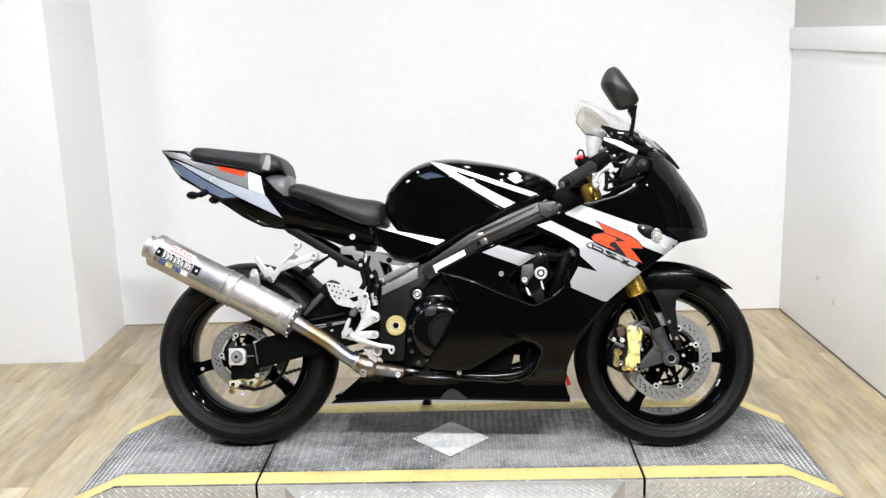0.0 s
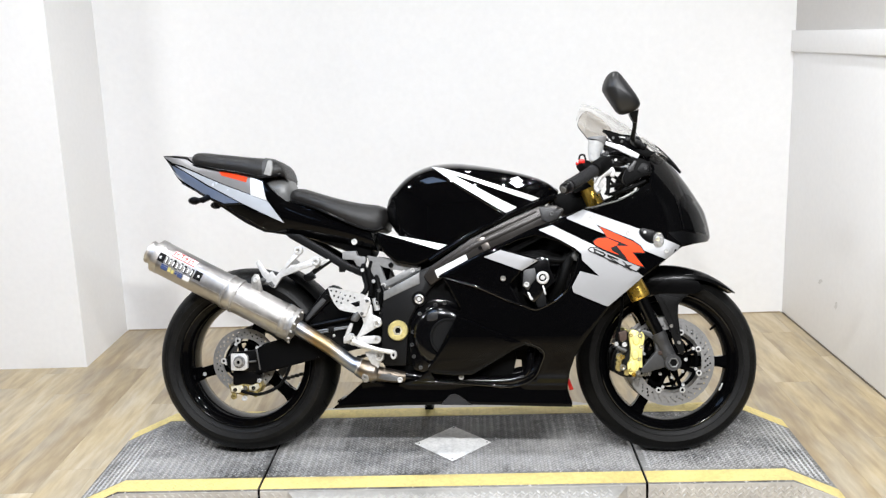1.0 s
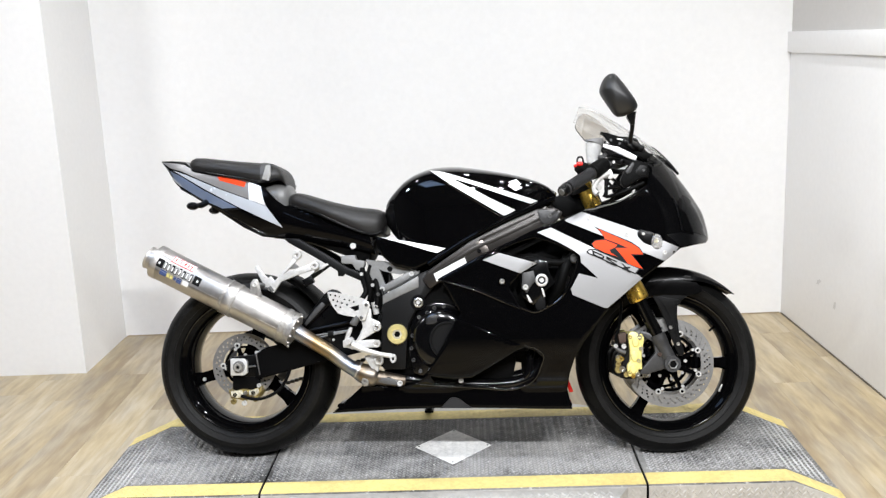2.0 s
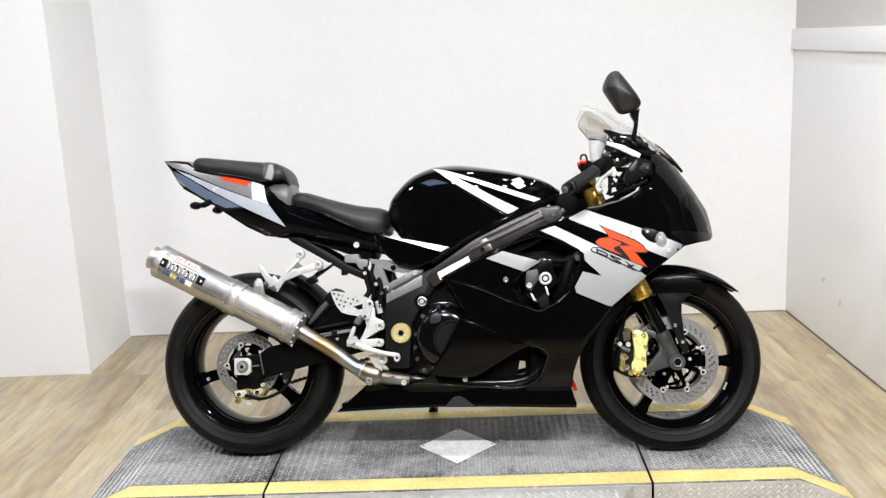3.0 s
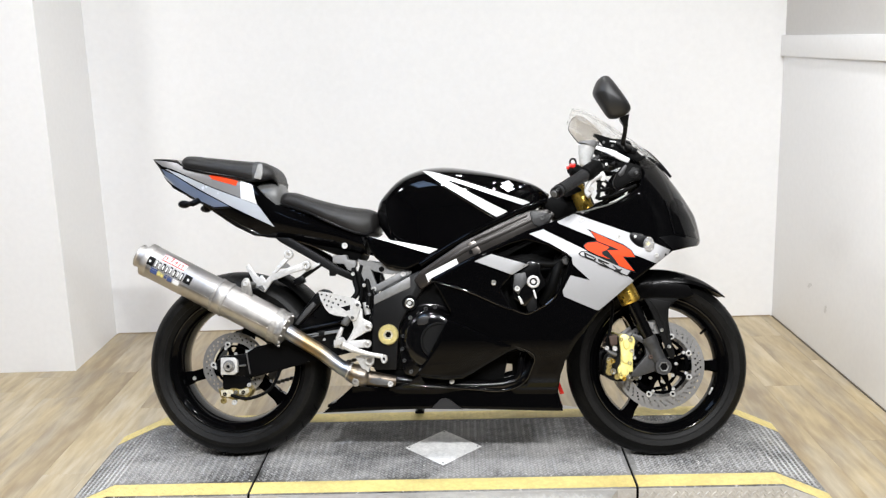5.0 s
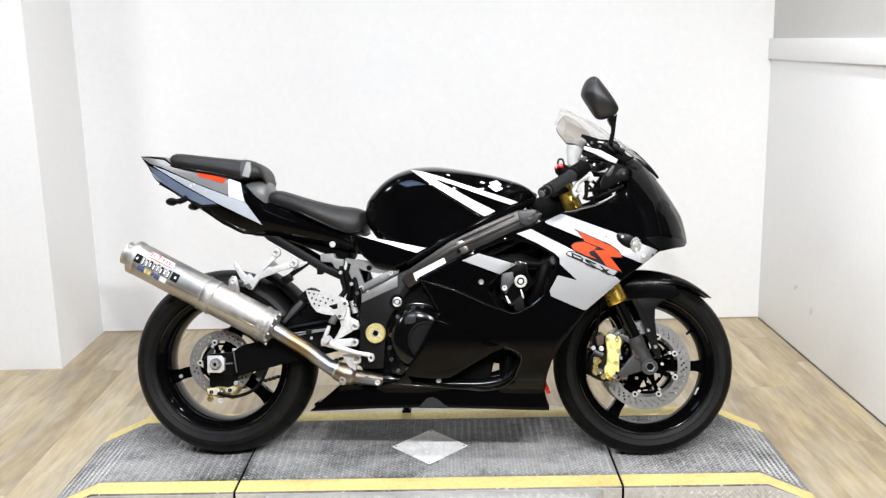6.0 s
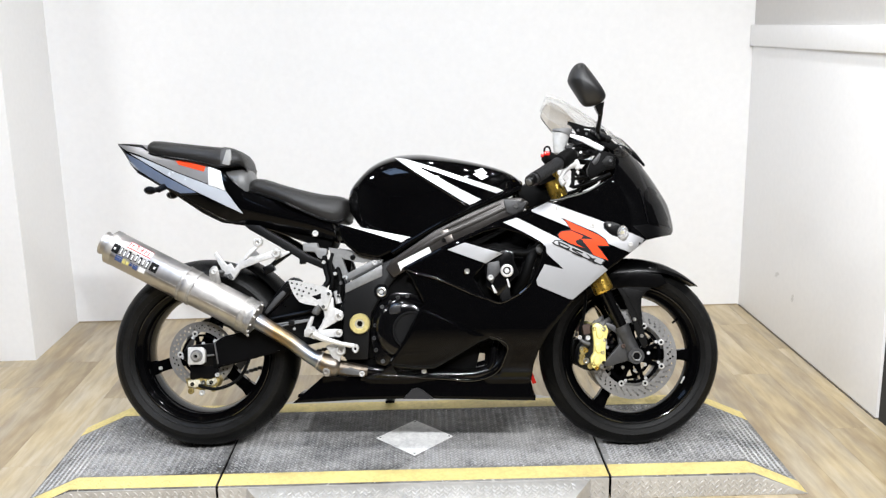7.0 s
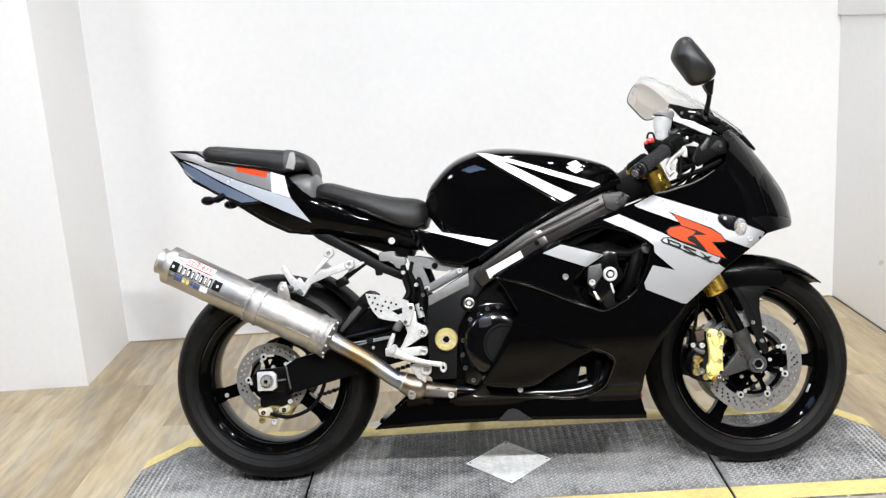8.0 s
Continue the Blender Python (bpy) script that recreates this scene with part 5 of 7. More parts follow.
for s in (-1, 1):
    tail = part("tail_fairing", sheet(TAIL, tail_roll, 0, 0.004, 0.009, (), s, 0.006), BLACK, bike, "black tail fairing with silver and grey panels")
    part("tail_grey_panel", sheet([(-1.006, 1.016), (-0.965, 1.010), (-0.910, 1.000), (-0.866, 0.974), (-0.76, 0.952), (-0.676, 0.934), (-0.672, 0.872), (-0.773, 0.911), (-0.923, 0.978), (-0.965, 0.991)], tail_roll, 0.0014, 0.001, 0.011, (), s), TAILGREY, tail, "dark grey metallic panel")
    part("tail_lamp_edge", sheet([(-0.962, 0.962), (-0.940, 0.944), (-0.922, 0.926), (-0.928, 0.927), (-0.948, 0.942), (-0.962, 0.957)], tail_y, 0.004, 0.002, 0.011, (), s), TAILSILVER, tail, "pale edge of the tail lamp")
    part("tail_white_block", sheet([(-0.674, 0.932), (-0.632, 0.914), (-0.622, 0.872), (-0.614, 0.848), (-0.640, 0.858), (-0.671, 0.869)], tail_roll, 0.0046, 0.001, 0.011, (), s), WHITE, tail, "bright silver panel end")
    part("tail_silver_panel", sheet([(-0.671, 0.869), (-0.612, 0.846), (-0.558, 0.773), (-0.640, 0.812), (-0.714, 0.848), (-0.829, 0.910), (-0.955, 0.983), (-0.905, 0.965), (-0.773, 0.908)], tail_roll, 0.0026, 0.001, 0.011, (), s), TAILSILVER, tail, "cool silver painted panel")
    part("tail_blue_panel", sheet([(-0.968, 0.982), (-0.916, 0.957), (-0.832, 0.906), (-0.714, 0.845), (-0.770, 0.844), (-0.835, 0.873), (-0.924, 0.925), (-0.950, 0.952)], tail_roll, 0.0034, 0.001, 0.011, (), s), BLUE, tail, "blue-grey metallic strip")
    part("tail_pinstripe", sheet([(-0.930, 0.922), (-0.835, 0.8705), (-0.770, 0.8415), (-0.716, 0.843), (-0.700, 0.838), (-0.772, 0.837), (-0.836, 0.866), (-0.932, 0.918)], tail_roll, 0.0038, 0.001, 0.011, (), s), LABELBLACK, tail)
    part("tail_mark", sheet([(-0.784, 0.951), (-0.768, 0.953), (-0.683, 0.930), (-0.688, 0.913), (-0.774, 0.938)], tail_roll, 0.0034, 0.001, 0.011, (), s), ORANGE, tail, "orange-red mark")
    part("tail_lower_edge", tube([(x, s * (tail_y(x, z) * 0.98), z) for x, z in ((-0.960, 0.956), (-0.929, 0.924), (-0.870, 0.893), (-0.827, 0.871), (-0.745, 0.823), (-0.679, 0.784), (-0.620, 0.752))], 0.0035, 8, 4), TRIM, tail, "glossy lower tail edge")
    part("tail_bolt", moved(stud(0, 0, 0, 0.010, 0.006), Matrix.Translation((-0.320, s * 0.113, 0.706)) @ Matrix.Diagonal((1, -s, 1, 1))), ALLOY, tail, "bright fairing bolt")
    ind = part("rear_indicator", tube([(-0.822, s * 0.045, 0.880), (-0.832, s * 0.075, 0.866), (-0.842, s * 0.100, 0.855)], [0.012, 0.011, 0.010], 10), SATIN, bike, "small dark rear indicator")
    body = moved(lathe([(0.0001, -0.022), (0.010, -0.02), (0.015, -0.01), (0.016, 0.006), (0.010, 0.018), (0.0001, 0.02)], 18), Matrix.Translation((-0.864, s * 0.115, 0.853)) @ Matrix.Diagonal((1.25, 0.8, 0.85, 1)))
    part("indicator_body", body, SATIN, ind)
    part("indicator_arm", tube([(-0.842, s * 0.098, 0.856), (-0.858, s * 0.113, 0.854)], 0.009, 10), SATIN, ind)
part("plate_bracket", merged(tube([(-0.820, -0.02, 0.860), (-0.806, -0.05, 0.846), (-0.800, -0.058, 0.842)], [0.010, 0.015, 0.012], 12), block(-0.80, 0, 0.862, 0.05, 0.08, 0.03, 0.008)), MATTE, bike, "dark lamp bracket under the tail")
tops = []
for x in np.linspace(-1.012, -0.26, 30):
    zt = lerp_table(x, (-1.014, -0.905, -0.867, -0.622, -0.554, -0.477, -0.352, -0.26), (1.024, 1.012, 0.976, 0.911, 0.847, 0.827, 0.771, 0.736)) - 0.003
    w = tail_y(x, zt) - 0.003
    tk = lerp_table(x, (-1.012, -0.9), (0.001, 0.012))
    tops.append([(x, -w, zt), (x, 0, zt + tk * 0.5), (x, w, zt), (x, w * 0.8, zt - tk), (x, -w * 0.8, zt - tk)])
part("tail_top", loft(tops), TAILGREY, bike, "grey tail top", sharp=60)
under = []
for x in np.linspace(-0.965, -0.26, 24):
    zb = lerp_table(x, (-0.985, -0.936, -0.867, -0.818, -0.70, -0.633, -0.56, -0.349, -0.245), (0.988, 0.931, 0.880, 0.855, 0.778, 0.745, 0.737, 0.70, 0.673)) + 0.008
    w = tail_y(x, zb) - 0.003
    under.append([(x, -w, zb), (x, w, zb), (x, w, zb + 0.006), (x, -w, zb + 0.006)])
part("undertray", loft(under), MATTE, bike, "black undertray")


# -- frame and engine
def strut(p, q, w0, w1, y0, y1, bevel=0.003):
    """A flat cast arm between two places in x and z."""
    a, b = Vector(p), Vector(q)
    n = Vector((a.y - b.y, b.x - a.x)).normalized()
    return slab([tuple(a + n * w0), tuple(b + n * w1), tuple(b - n * w1), tuple(a - n * w0)], y0, y1, bevel)


SPAR_OUT = [(-0.060, 0.622), (0.072, 0.710), (0.180, 0.762), (0.289, 0.808), (0.345, 0.812), (0.372, 0.796), (0.350, 0.764), (0.288, 0.736), (0.143, 0.676), (-0.010, 0.592), (-0.060, 0.560), (-0.085, 0.590)]
PIVOT = [(-0.217, 0.537), (-0.150, 0.577), (-0.096, 0.609), (-0.056, 0.625), (-0.020, 0.596), (-0.062, 0.550), (-0.100, 0.505), (-0.116, 0.478), (-0.134, 0.445), (-0.141, 0.372), (-0.145, 0.300), (-0.219, 0.300), (-0.224, 0.341), (-0.224, 0.445)]
for s in (-1, 1):
    spar = part("frame_spar", slab(SPAR_OUT, s * 0.125, s * 0.186, 0.007), SPAR, bike, "polished dark aluminium frame spar")
    part("spar_ridge", slab([(-0.030, 0.622), (0.074, 0.690), (0.30, 0.788), (0.306, 0.776), (0.080, 0.676), (-0.020, 0.612)], s * 0.180, s * 0.189, 0.003), SPAR, spar)
    part("spar_ridge", slab([(0.100, 0.716), (0.28, 0.798), (0.284, 0.790), (0.104, 0.708)], s * 0.180, s * 0.1885, 0.002), SPAR, spar)
    part("spar_top_rail", tube([(-0.065, s * 0.165, 0.640), (0.072, s * 0.172, 0.722), (0.18, s * 0.172, 0.774), (0.289, s * 0.165, 0.820), (0.345, s * 0.15, 0.842)], 0.009, 10), BLACK, spar, "black trim between tank and frame")
    part("spar_bracket", slab([(0.290, 0.806), (0.312, 0.806), (0.362, 0.796), (0.352, 0.772), (0.322, 0.756), (0.300, 0.764)], s * 0.186, s * 0.194, 0.004), FORKFOOT, spar, "folded frame bracket")
    part("bracket_bolt", moved(stud(0, 0, 0, 0.008, 0.005), Matrix.Translation((0.330, s * 0.194, 0.784)) @ Matrix.Diagonal((1, -s, 1, 1))), CAST, spar)
    # lighter slab stands in for the highlight where the spar bends
    part("spar_highlight", slab([(0.090, 0.705), (0.112, 0.716), (0.128, 0.690), (0.134, 0.678), (0.112, 0.670)], s * 0.184, s * 0.1885, 0.002), SPARGLINT, spar, "bright patch painted in for the spar's highlight")
    part("frame_label", slab([(-0.046, 0.608), (0.054, 0.658), (0.064, 0.634), (-0.037, 0.583)], s * 0.186, s * 0.1905, 0.001), LABELWHITE, spar, "white warning label")
    part("spar_boss", moved(stud(0, 0, 0, 0.0065, 0.002), Matrix.Translation((0.101, s * 0.188, 0.679)) @ Matrix.Diagonal((1, -s, 1, 1))), MATTE, spar)
    plate = part("pivot_plate", slab(PIVOT, s * 0.120, s * 0.168, 0.006), FRAME, bike, "dark grey frame pivot plate")
    ringm = lathe([(0.014, -0.010), (0.018, -0.014), (0.030, -0.014), (0.033, -0.010), (0.033, 0.0), (0.014, 0.0)], 32, closed=True)
    part("pivot_ring", moved(ringm, Matrix.Translation((-0.170, s * 0.168, 0.415)) @ Matrix.Diagonal((1, -s, 1, 1))), PIVOTGOLD, plate, "dull gold swingarm pivot ring")
    part("pivot_collar", moved(lathe([(0.010, -0.008), (0.0125, -0.0115), (0.0165, -0.0115), (0.0175, -0.008)], 6), Matrix.Translation((-0.170, s * 0.168, 0.415)) @ Matrix.Diagonal((1, -s, 1, 1))), REARGOLD, plate, "pale notched pivot nut")
    part("pivot_hole", moved(lathe([(0.0001, -0.004), (0.0145, -0.004), (0.0145, 0)], 6), Matrix.Translation((-0.170, s * 0.168, 0.415)) @ Matrix.Diagonal((1, -s, 1, 1))), MATTE, plate)
    part("engine_mount_bolt", moved(lathe([(0.0001, -0.010), (0.0062, -0.010), (0.0078, -0.007), (0.0078, 0.0)], 6), Matrix.Translation((-0.100, s * 0.168, 0.516)) @ Matrix.Diagonal((1, -s, 1, 1))), ALLOY, plate, "bright recessed mount bolt")
    part("mount_ring", moved(lathe([(0.0100, 0.0), (0.0105, -0.007), (0.0125, -0.008), (0.0150, -0.007), (0.0160, 0.0)], 24), Matrix.Translation((-0.100, s * 0.168, 0.516)) @ Matrix.Diagonal((1, -s, 1, 1))), CHROME, plate, "bright ring round the bolt")
    part("mount_washer", moved(lathe([(0.017, -0.004), (0.023, -0.004), (0.025, 0.0)], 28), Matrix.Translation((-0.100, s * 0.168, 0.516)) @ Matrix.Diagonal((1, -s, 1, 1))), SATIN, plate)
    # the plate's top chamfer, given lighter metal to look lit
    part("pivot_lit_chamfer", slab([(-0.216, 0.541), (-0.150, 0.575), (-0.098, 0.603), (-0.097, 0.566), (-0.152, 0.542), (-0.217, 0.512)], s * 0.160, s * 0.171, 0.003), GREYCAST, plate, "lighter grey slab for the plate's lit chamfer")
    tri = part("seat_bracket", sheet([(-0.275, 0.660), (-0.230, 0.653), (-0.193, 0.644), (-0.109, 0.618), (-0.098, 0.620), (-0.102, 0.606), (-0.222, 0.544), (-0.232, 0.548), (-0.262, 0.608)], lambda x, z: 0.130, 0, 0.02, 0.03, ([(-0.231, 0.626), (-0.193, 0.613), (-0.162, 0.609), (-0.144, 0.616), (-0.168, 0.591), (-0.203, 0.572), (-0.212, 0.573)],), s), GREYCAST, bike, "grey cast triangular bracket")
    part("bracket_flange", strut((-0.236, 0.553), (-0.108, 0.617), 0.0105, 0.0105, s * 0.128, s * 0.136, 0.003), GREYCAST, tri)
    part("bracket_bush", moved(stud(0, 0, 0, 0.009, 0.003), Matrix.Translation((-0.196, s * 0.130, 0.627)) @ Matrix.Diagonal((1, -s, 1, 1))), MATTE, tri)
    for x, z in ((-0.124, 0.609), (-0.221, 0.561)):
        part("bracket_bolt", moved(stud(0, 0, 0, 0.0085, 0.006), Matrix.Translation((x, s * 0.136, z)) @ Matrix.Diagonal((1, -s, 1, 1))), ALLOY, tri)
    part("subframe_rail", slab([(-0.557, 0.738), (-0.505, 0.735), (-0.417, 0.684), (-0.342, 0.636), (-0.250, 0.592), (-0.264, 0.586), (-0.301, 0.591), (-0.352, 0.614), (-0.356, 0.606), (-0.374, 0.606), (-0.374, 0.624), (-0.456, 0.674), (-0.540, 0.722)], s * 0.088, s * 0.112, 0.004), FRAME, bike, "black subframe rail")
    arm = [[(x, s * y0, z0), (x, s * y1, z0), (x, s * y1, z1), (x, s * y0, z1)] for x, y0, y1, z0, z1 in ((-0.655, 0.095, 0.130, 0.270, 0.352), (-0.62, 0.095, 0.132, 0.276, 0.374), (-0.44, 0.10, 0.135, 0.322, 0.415), (-0.25, 0.08, 0.125, 0.365, 0.46), (-0.16, 0.06, 0.115, 0.38, 0.46))]
    sw = loft(arm)
    bmesh.ops.bevel(sw, geom=sw.edges[:], offset=0.005, segments=2, affect="EDGES")
    part("swingarm", sw, SATIN, bike, "black swingarm", sharp=50)
for s in (-1, 1):
    part("axle_plate", slab([(-0.755, 0.298), (-0.755, 0.328), (-0.735, 0.344), (-0.640, 0.352), (-0.640, 0.275), (-0.735, 0.282)], s * 0.098, s * 0.120, 0.004), SATIN, bike, "black swingarm end plate")
part("swingarm_seam", slab([(-0.651, 0.355), (-0.647, 0.356), (-0.635, 0.286), (-0.639, 0.285)], -0.1365, -0.128, 0.001), CAST, bike, "thin weld seam across the swingarm")
part("spoke_stud", stud(-0.863, -0.021, 0.260, 0.0065, 0.004, 12), ALLOY, bike, "bright stud on the wheel spoke")
part("swingarm_bridge", block(-0.33, 0, 0.405, 0.10, 0.22, 0.07, 0.02), SATIN, bike)
part("engine_block", block(0.09, 0, 0.47, 0.38, 0.29, 0.30, 0.03, Matrix.Rotation(radians(-12), 4, "Y")), MATTE, bike, "dark engine block")
part("airbox", block(0.06, 0, 0.72, 0.40, 0.22, 0.13, 0.03, Matrix.Rotation(radians(-22), 4, "Y")), MATTE, bike)
part("radiator", block(0.345, 0, 0.52, 0.05, 0.34, 0.30, 0.01, Matrix.Rotation(radians(20), 4, "Y")), MATTE, bike, "black radiator")
part("battery_box", block(-0.40, 0, 0.74, 0.30, 0.17, 0.09, 0.02, Matrix.Rotation(radians(20), 4, "Y")), MATTE, bike)
part("shock", tube([(-0.25, 0.02, 0.62), (-0.29, 0.0, 0.36)], 0.032, 14), MATTE, bike)
part("headstock", tube([tuple(HEADSTOCK - RAKE * 0.14), tuple(HEADSTOCK - RAKE * 0.30)], 0.042, 20), MATTE, bike)
cover = part("clutch_cover", moved(lathe([(0.0001, -0.034), (0.060, -0.034), (0.078, -0.031), (0.090, -0.024), (0.097, -0.012), (0.104, -0.007), (0.104, 0.0)], 48), Matrix.Translation((-0.026, -0.152, 0.398)) @ Matrix.Diagonal((1, 1, 1.04, 1))), COVER, bike, "glossy black clutch cover")
part("cover_disc", moved(lathe([(0.0001, -0.004), (0.052, -0.005), (0.055, -0.009), (0.059, -0.009), (0.061, -0.004), (0.061, 0.0)], 44), Matrix.Translation((-0.004, -0.184, 0.394))), FRAME, cover, "grey round cover plate")
part("cover_boss", slab([(-0.074, 0.445), (-0.074, 0.464), (-0.060, 0.473), (-0.038, 0.476), (-0.038, 0.452), (-0.052, 0.446)], -0.187, -0.170, 0.003), NOSE, cover, "grey raised boss")
part("case_cover", slab([(-0.124, 0.300), (-0.136, 0.392), (-0.120, 0.457), (-0.075, 0.508), (0.015, 0.505), (0.06, 0.44), (0.02, 0.30), (-0.06, 0.276), (-0.105, 0.282)], -0.163, -0.140, 0.006, 3), COVER, bike, "black engine case")
for x, z in ((-0.099, 0.468), (-0.072, 0.482), (-0.048, 0.497), (-0.122, 0.409), (-0.126, 0.368), (-0.120, 0.330), (-0.098, 0.294), (-0.067, 0.298), (-0.018, 0.502)):
    part("case_bolt", stud(x, -0.163, z, 0.0065, 0.008), CAST if z < 0.3 or z == 0.468 else FORKFOOT, bike)
part("header_pipe", tube([(0.330, -0.10, 0.44), (0.300, -0.14, 0.36), (0.275, -0.15, 0.285), (0.20, -0.15, 0.250), (0.05, -0.14, 0.247), (-0.10, -0.13, 0.258), (-0.20, -0.15, 0.270)], 0.021, 16), COVER, bike, "dark exhaust header")
part("header_pipe", tube([(0.330, -0.02, 0.44), (0.290, -0.06, 0.34), (0.25, -0.08, 0.275), (0.10, -0.09, 0.25), (-0.10, -0.10, 0.258)], 0.021, 16), COVER, bike, "dark exhaust header")
# added dark panels keep the bright floor from showing through the vent
part("vent_blocker", slab([(-0.06, 0.30), (0.08, 0.30), (0.200, 0.372), (0.212, 0.320), (0.198, 0.262), (0.18, 0.235), (-0.06, 0.240)], -0.130, -0.112, 0.004), MATTE, bike, "dark panel added to close the view through the vent")
part("vent_upper_blocker", slab([(0.185, 0.316), (0.228, 0.312), (0.228, 0.262), (0.240, 0.250), (0.31, 0.27), (0.31, 0.42), (0.18, 0.42)], -0.112, -0.100, 0.003), MATTE, bike, "second dark panel added behind the vent")
part("vent_pipe", tube([(0.300, -0.12, 0.40), (0.262, -0.155, 0.345), (0.252, -0.16, 0.290), (0.225, -0.155, 0.258), (0.150, -0.150, 0.246)], 0.014, 12), COVER, bike, "dark bent vent pipe")
part("engine_lower", slab([(-0.225, 0.325), (-0.06, 0.325), (-0.04, 0.262), (-0.10, 0.246), (-0.215, 0.250)], -0.128, 0.128, 0.006), MATTE, bike, "black engine sump")
part("engine_side", slab([(-0.160, 0.300), (-0.085, 0.300), (-0.070, 0.520), (-0.100, 0.540), (-0.160, 0.500)], -0.136, -0.110, 0.004), MATTE, bike, "black engine side behind the pivot plate")
part("pan_bolt", stud(0.034, -0.172, 0.263, 0.008, 0.008), ALLOY, bike)
# added dark slab stops the white wall showing through the intake
part("intake_blocker", slab([(0.12, 0.65), (0.26, 0.735), (0.36, 0.735), (0.43, 0.66), (0.40, 0.50), (0.26, 0.45), (0.18, 0.52)], -0.125, -0.10, 0.004), MATTE, bike, "dark panel added to block light through the intake")
mount = part("engine_mount", slab([(0.225, 0.600), (0.255, 0.632), (0.290, 0.650), (0.322, 0.640), (0.322, 0.612), (0.340, 0.570), (0.310, 0.545), (0.270, 0.500), (0.235, 0.530)], -0.226, -0.165, 0.008), COVER, bike, "dark cast engine mount")
part("mount_bolt", lathe([(0.0001, -0.013), (0.0068, -0.013), (0.0085, -0.010), (0.0085, 0.0)], 6), ALLOY, mount, "bright engine mount bolt", at=Matrix.Translation((0.298, -0.226, 0.581)))
part("mount_washer", lathe([(0.0118, 0.0), (0.0122, -0.010), (0.0150, -0.012), (0.0192, -0.010), (0.0205, 0.0)], 28), ALLOY, mount, "bright ring round the bolt", at=Matrix.Translation((0.298, -0.226, 0.581)))
part("mount_arm", slab([(0.278, 0.552), (0.302, 0.552), (0.309, 0.498), (0.300, 0.486), (0.284, 0.487), (0.276, 0.500)], -0.222, -0.200, 0.004, 2), FRAME, mount)
part("mount_strip", slab([(0.296, 0.556), (0.301, 0.556), (0.309, 0.530), (0.305, 0.527), (0.301, 0.534)], -0.229, -0.224, 0.001), ALLOY, mount, "bare aluminium strip")
part("mount_strip", slab([(0.249, 0.536), (0.255, 0.535), (0.268, 0.512), (0.259, 0.511), (0.255, 0.520)], -0.229, -0.224, 0.001), ALLOY, mount, "bare aluminium strip")
part("side_bracket", slab([(0.238, 0.606), (0.274, 0.612), (0.279, 0.580), (0.262, 0.560), (0.252, 0.540), (0.234, 0.556)], -0.232, -0.220, 0.004), FORKFOOT, mount, "grey cast bracket")
part("bracket_peg", stud(0.247, -0.232, 0.560, 0.009, 0.008), ALLOY, mount)
plug = part("wiring_plug", slab([(0.346, 0.586), (0.388, 0.592), (0.382, 0.541), (0.343, 0.540)], -0.192, -0.165, 0.005), SATIN, bike, "black wiring plug inside the fairing")
for k in range(3):
    part("plug_rib", block(0.356 + 0.010 * k, -0.194, 0.564 + 0.001 * k, 0.004, 0.005, 0.036, 0.001), FRAME, plug)
part("upper_hose", tube([(0.318, -0.188, 0.626), (0.345, -0.190, 0.634), (0.372, -0.190, 0.643), (0.392, -0.190, 0.648)], 0.0075, 10), FRAME, bike, "grey-black hose")
part("hose_knob", moved(lathe([(0.0001, -0.016), (0.012, -0.014), (0.016, -0.006), (0.016, 0.0)], 20), Matrix.Translation((0.405, -0.188, 0.647))), CAST, bike)
part("coolant_hose", tube([(0.39, -0.17, 0.655), (0.375, -0.19, 0.62), (0.355, -0.19, 0.56), (0.33, -0.17, 0.51)], 0.017, 12), MATTE, bike, "black coolant hose")
part("throttle_hose", tube([(0.18, -0.17, 0.64), (0.27, -0.19, 0.645), (0.36, -0.19, 0.635), (0.40, -0.18, 0.66)], 0.012, 12), MATTE, bike)
part("fairing_bolt", stud(0.174, -fair_y(0.174, 0.580) - 0.001, 0.580, 0.0085, 0.006), CHROME, bike)


# -- exhaust
A, B = Vector((-0.972, -0.168, 0.670)), Vector((-0.505, -0.178, 0.4325))
d = (B - A).normalized()
up = Vector((0, -1, 0)).cross(d).normalized()
out = d.cross(up).normalized()


def facet(a):
    """Six soft flats round the can."""
    return 1.022 - 0.062 * math.sqrt(math.sin(3 * a + 0.35) ** 2 + 0.02)


def can_ring(s, k, flat=0.92, n=72):
    c = A + d * s
    return [tuple(c + (up * math.cos(a) + out * math.sin(a) * flat) * k * (facet(a) if flat < 1 else 1.0)) for a in [2 * math.pi * i / n for i in range(n)]]


L = (B - A).length
can = part("silencer", loft([can_ring(s, k) for s, k in ((0.0, 0.046), (0.004, 0.052), (0.008, 0.0545), (0.30, 0.0545), (L - 0.03, 0.0545), (L - 0.012, 0.0525))]), CAN, bike, "brushed titanium oval silencer")
part("silencer_cap", loft([can_ring(s, k) for s, k in ((-0.002, 0.050), (0.0, 0.0555), (0.022, 0.0558), (0.024, 0.0545))]), CAN, can)
part("silencer_cap", loft([can_ring(s, k) for s, k in ((L - 0.046, 0.0548), (L - 0.044, 0.0575), (L - 0.032, 0.0575), (L - 0.029, 0.0556), (L - 0.012, 0.0556), (L - 0.009, 0.0580), (L - 0.001, 0.0580), (L + 0.002, 0.052), (L + 0.008, 0.030))]), DULLSTEEL, can, "dull flanged end cap")
part("tail_outlet", loft([can_ring(k, r, 1) for k, r in ((0.004, 0.038), (-0.020, 0.037), (-0.024, 0.039), (-0.027, 0.039), (-0.027, 0.034), (0.0, 0.030))], False), CAN, can, "rolled bright outlet", sharp=25)
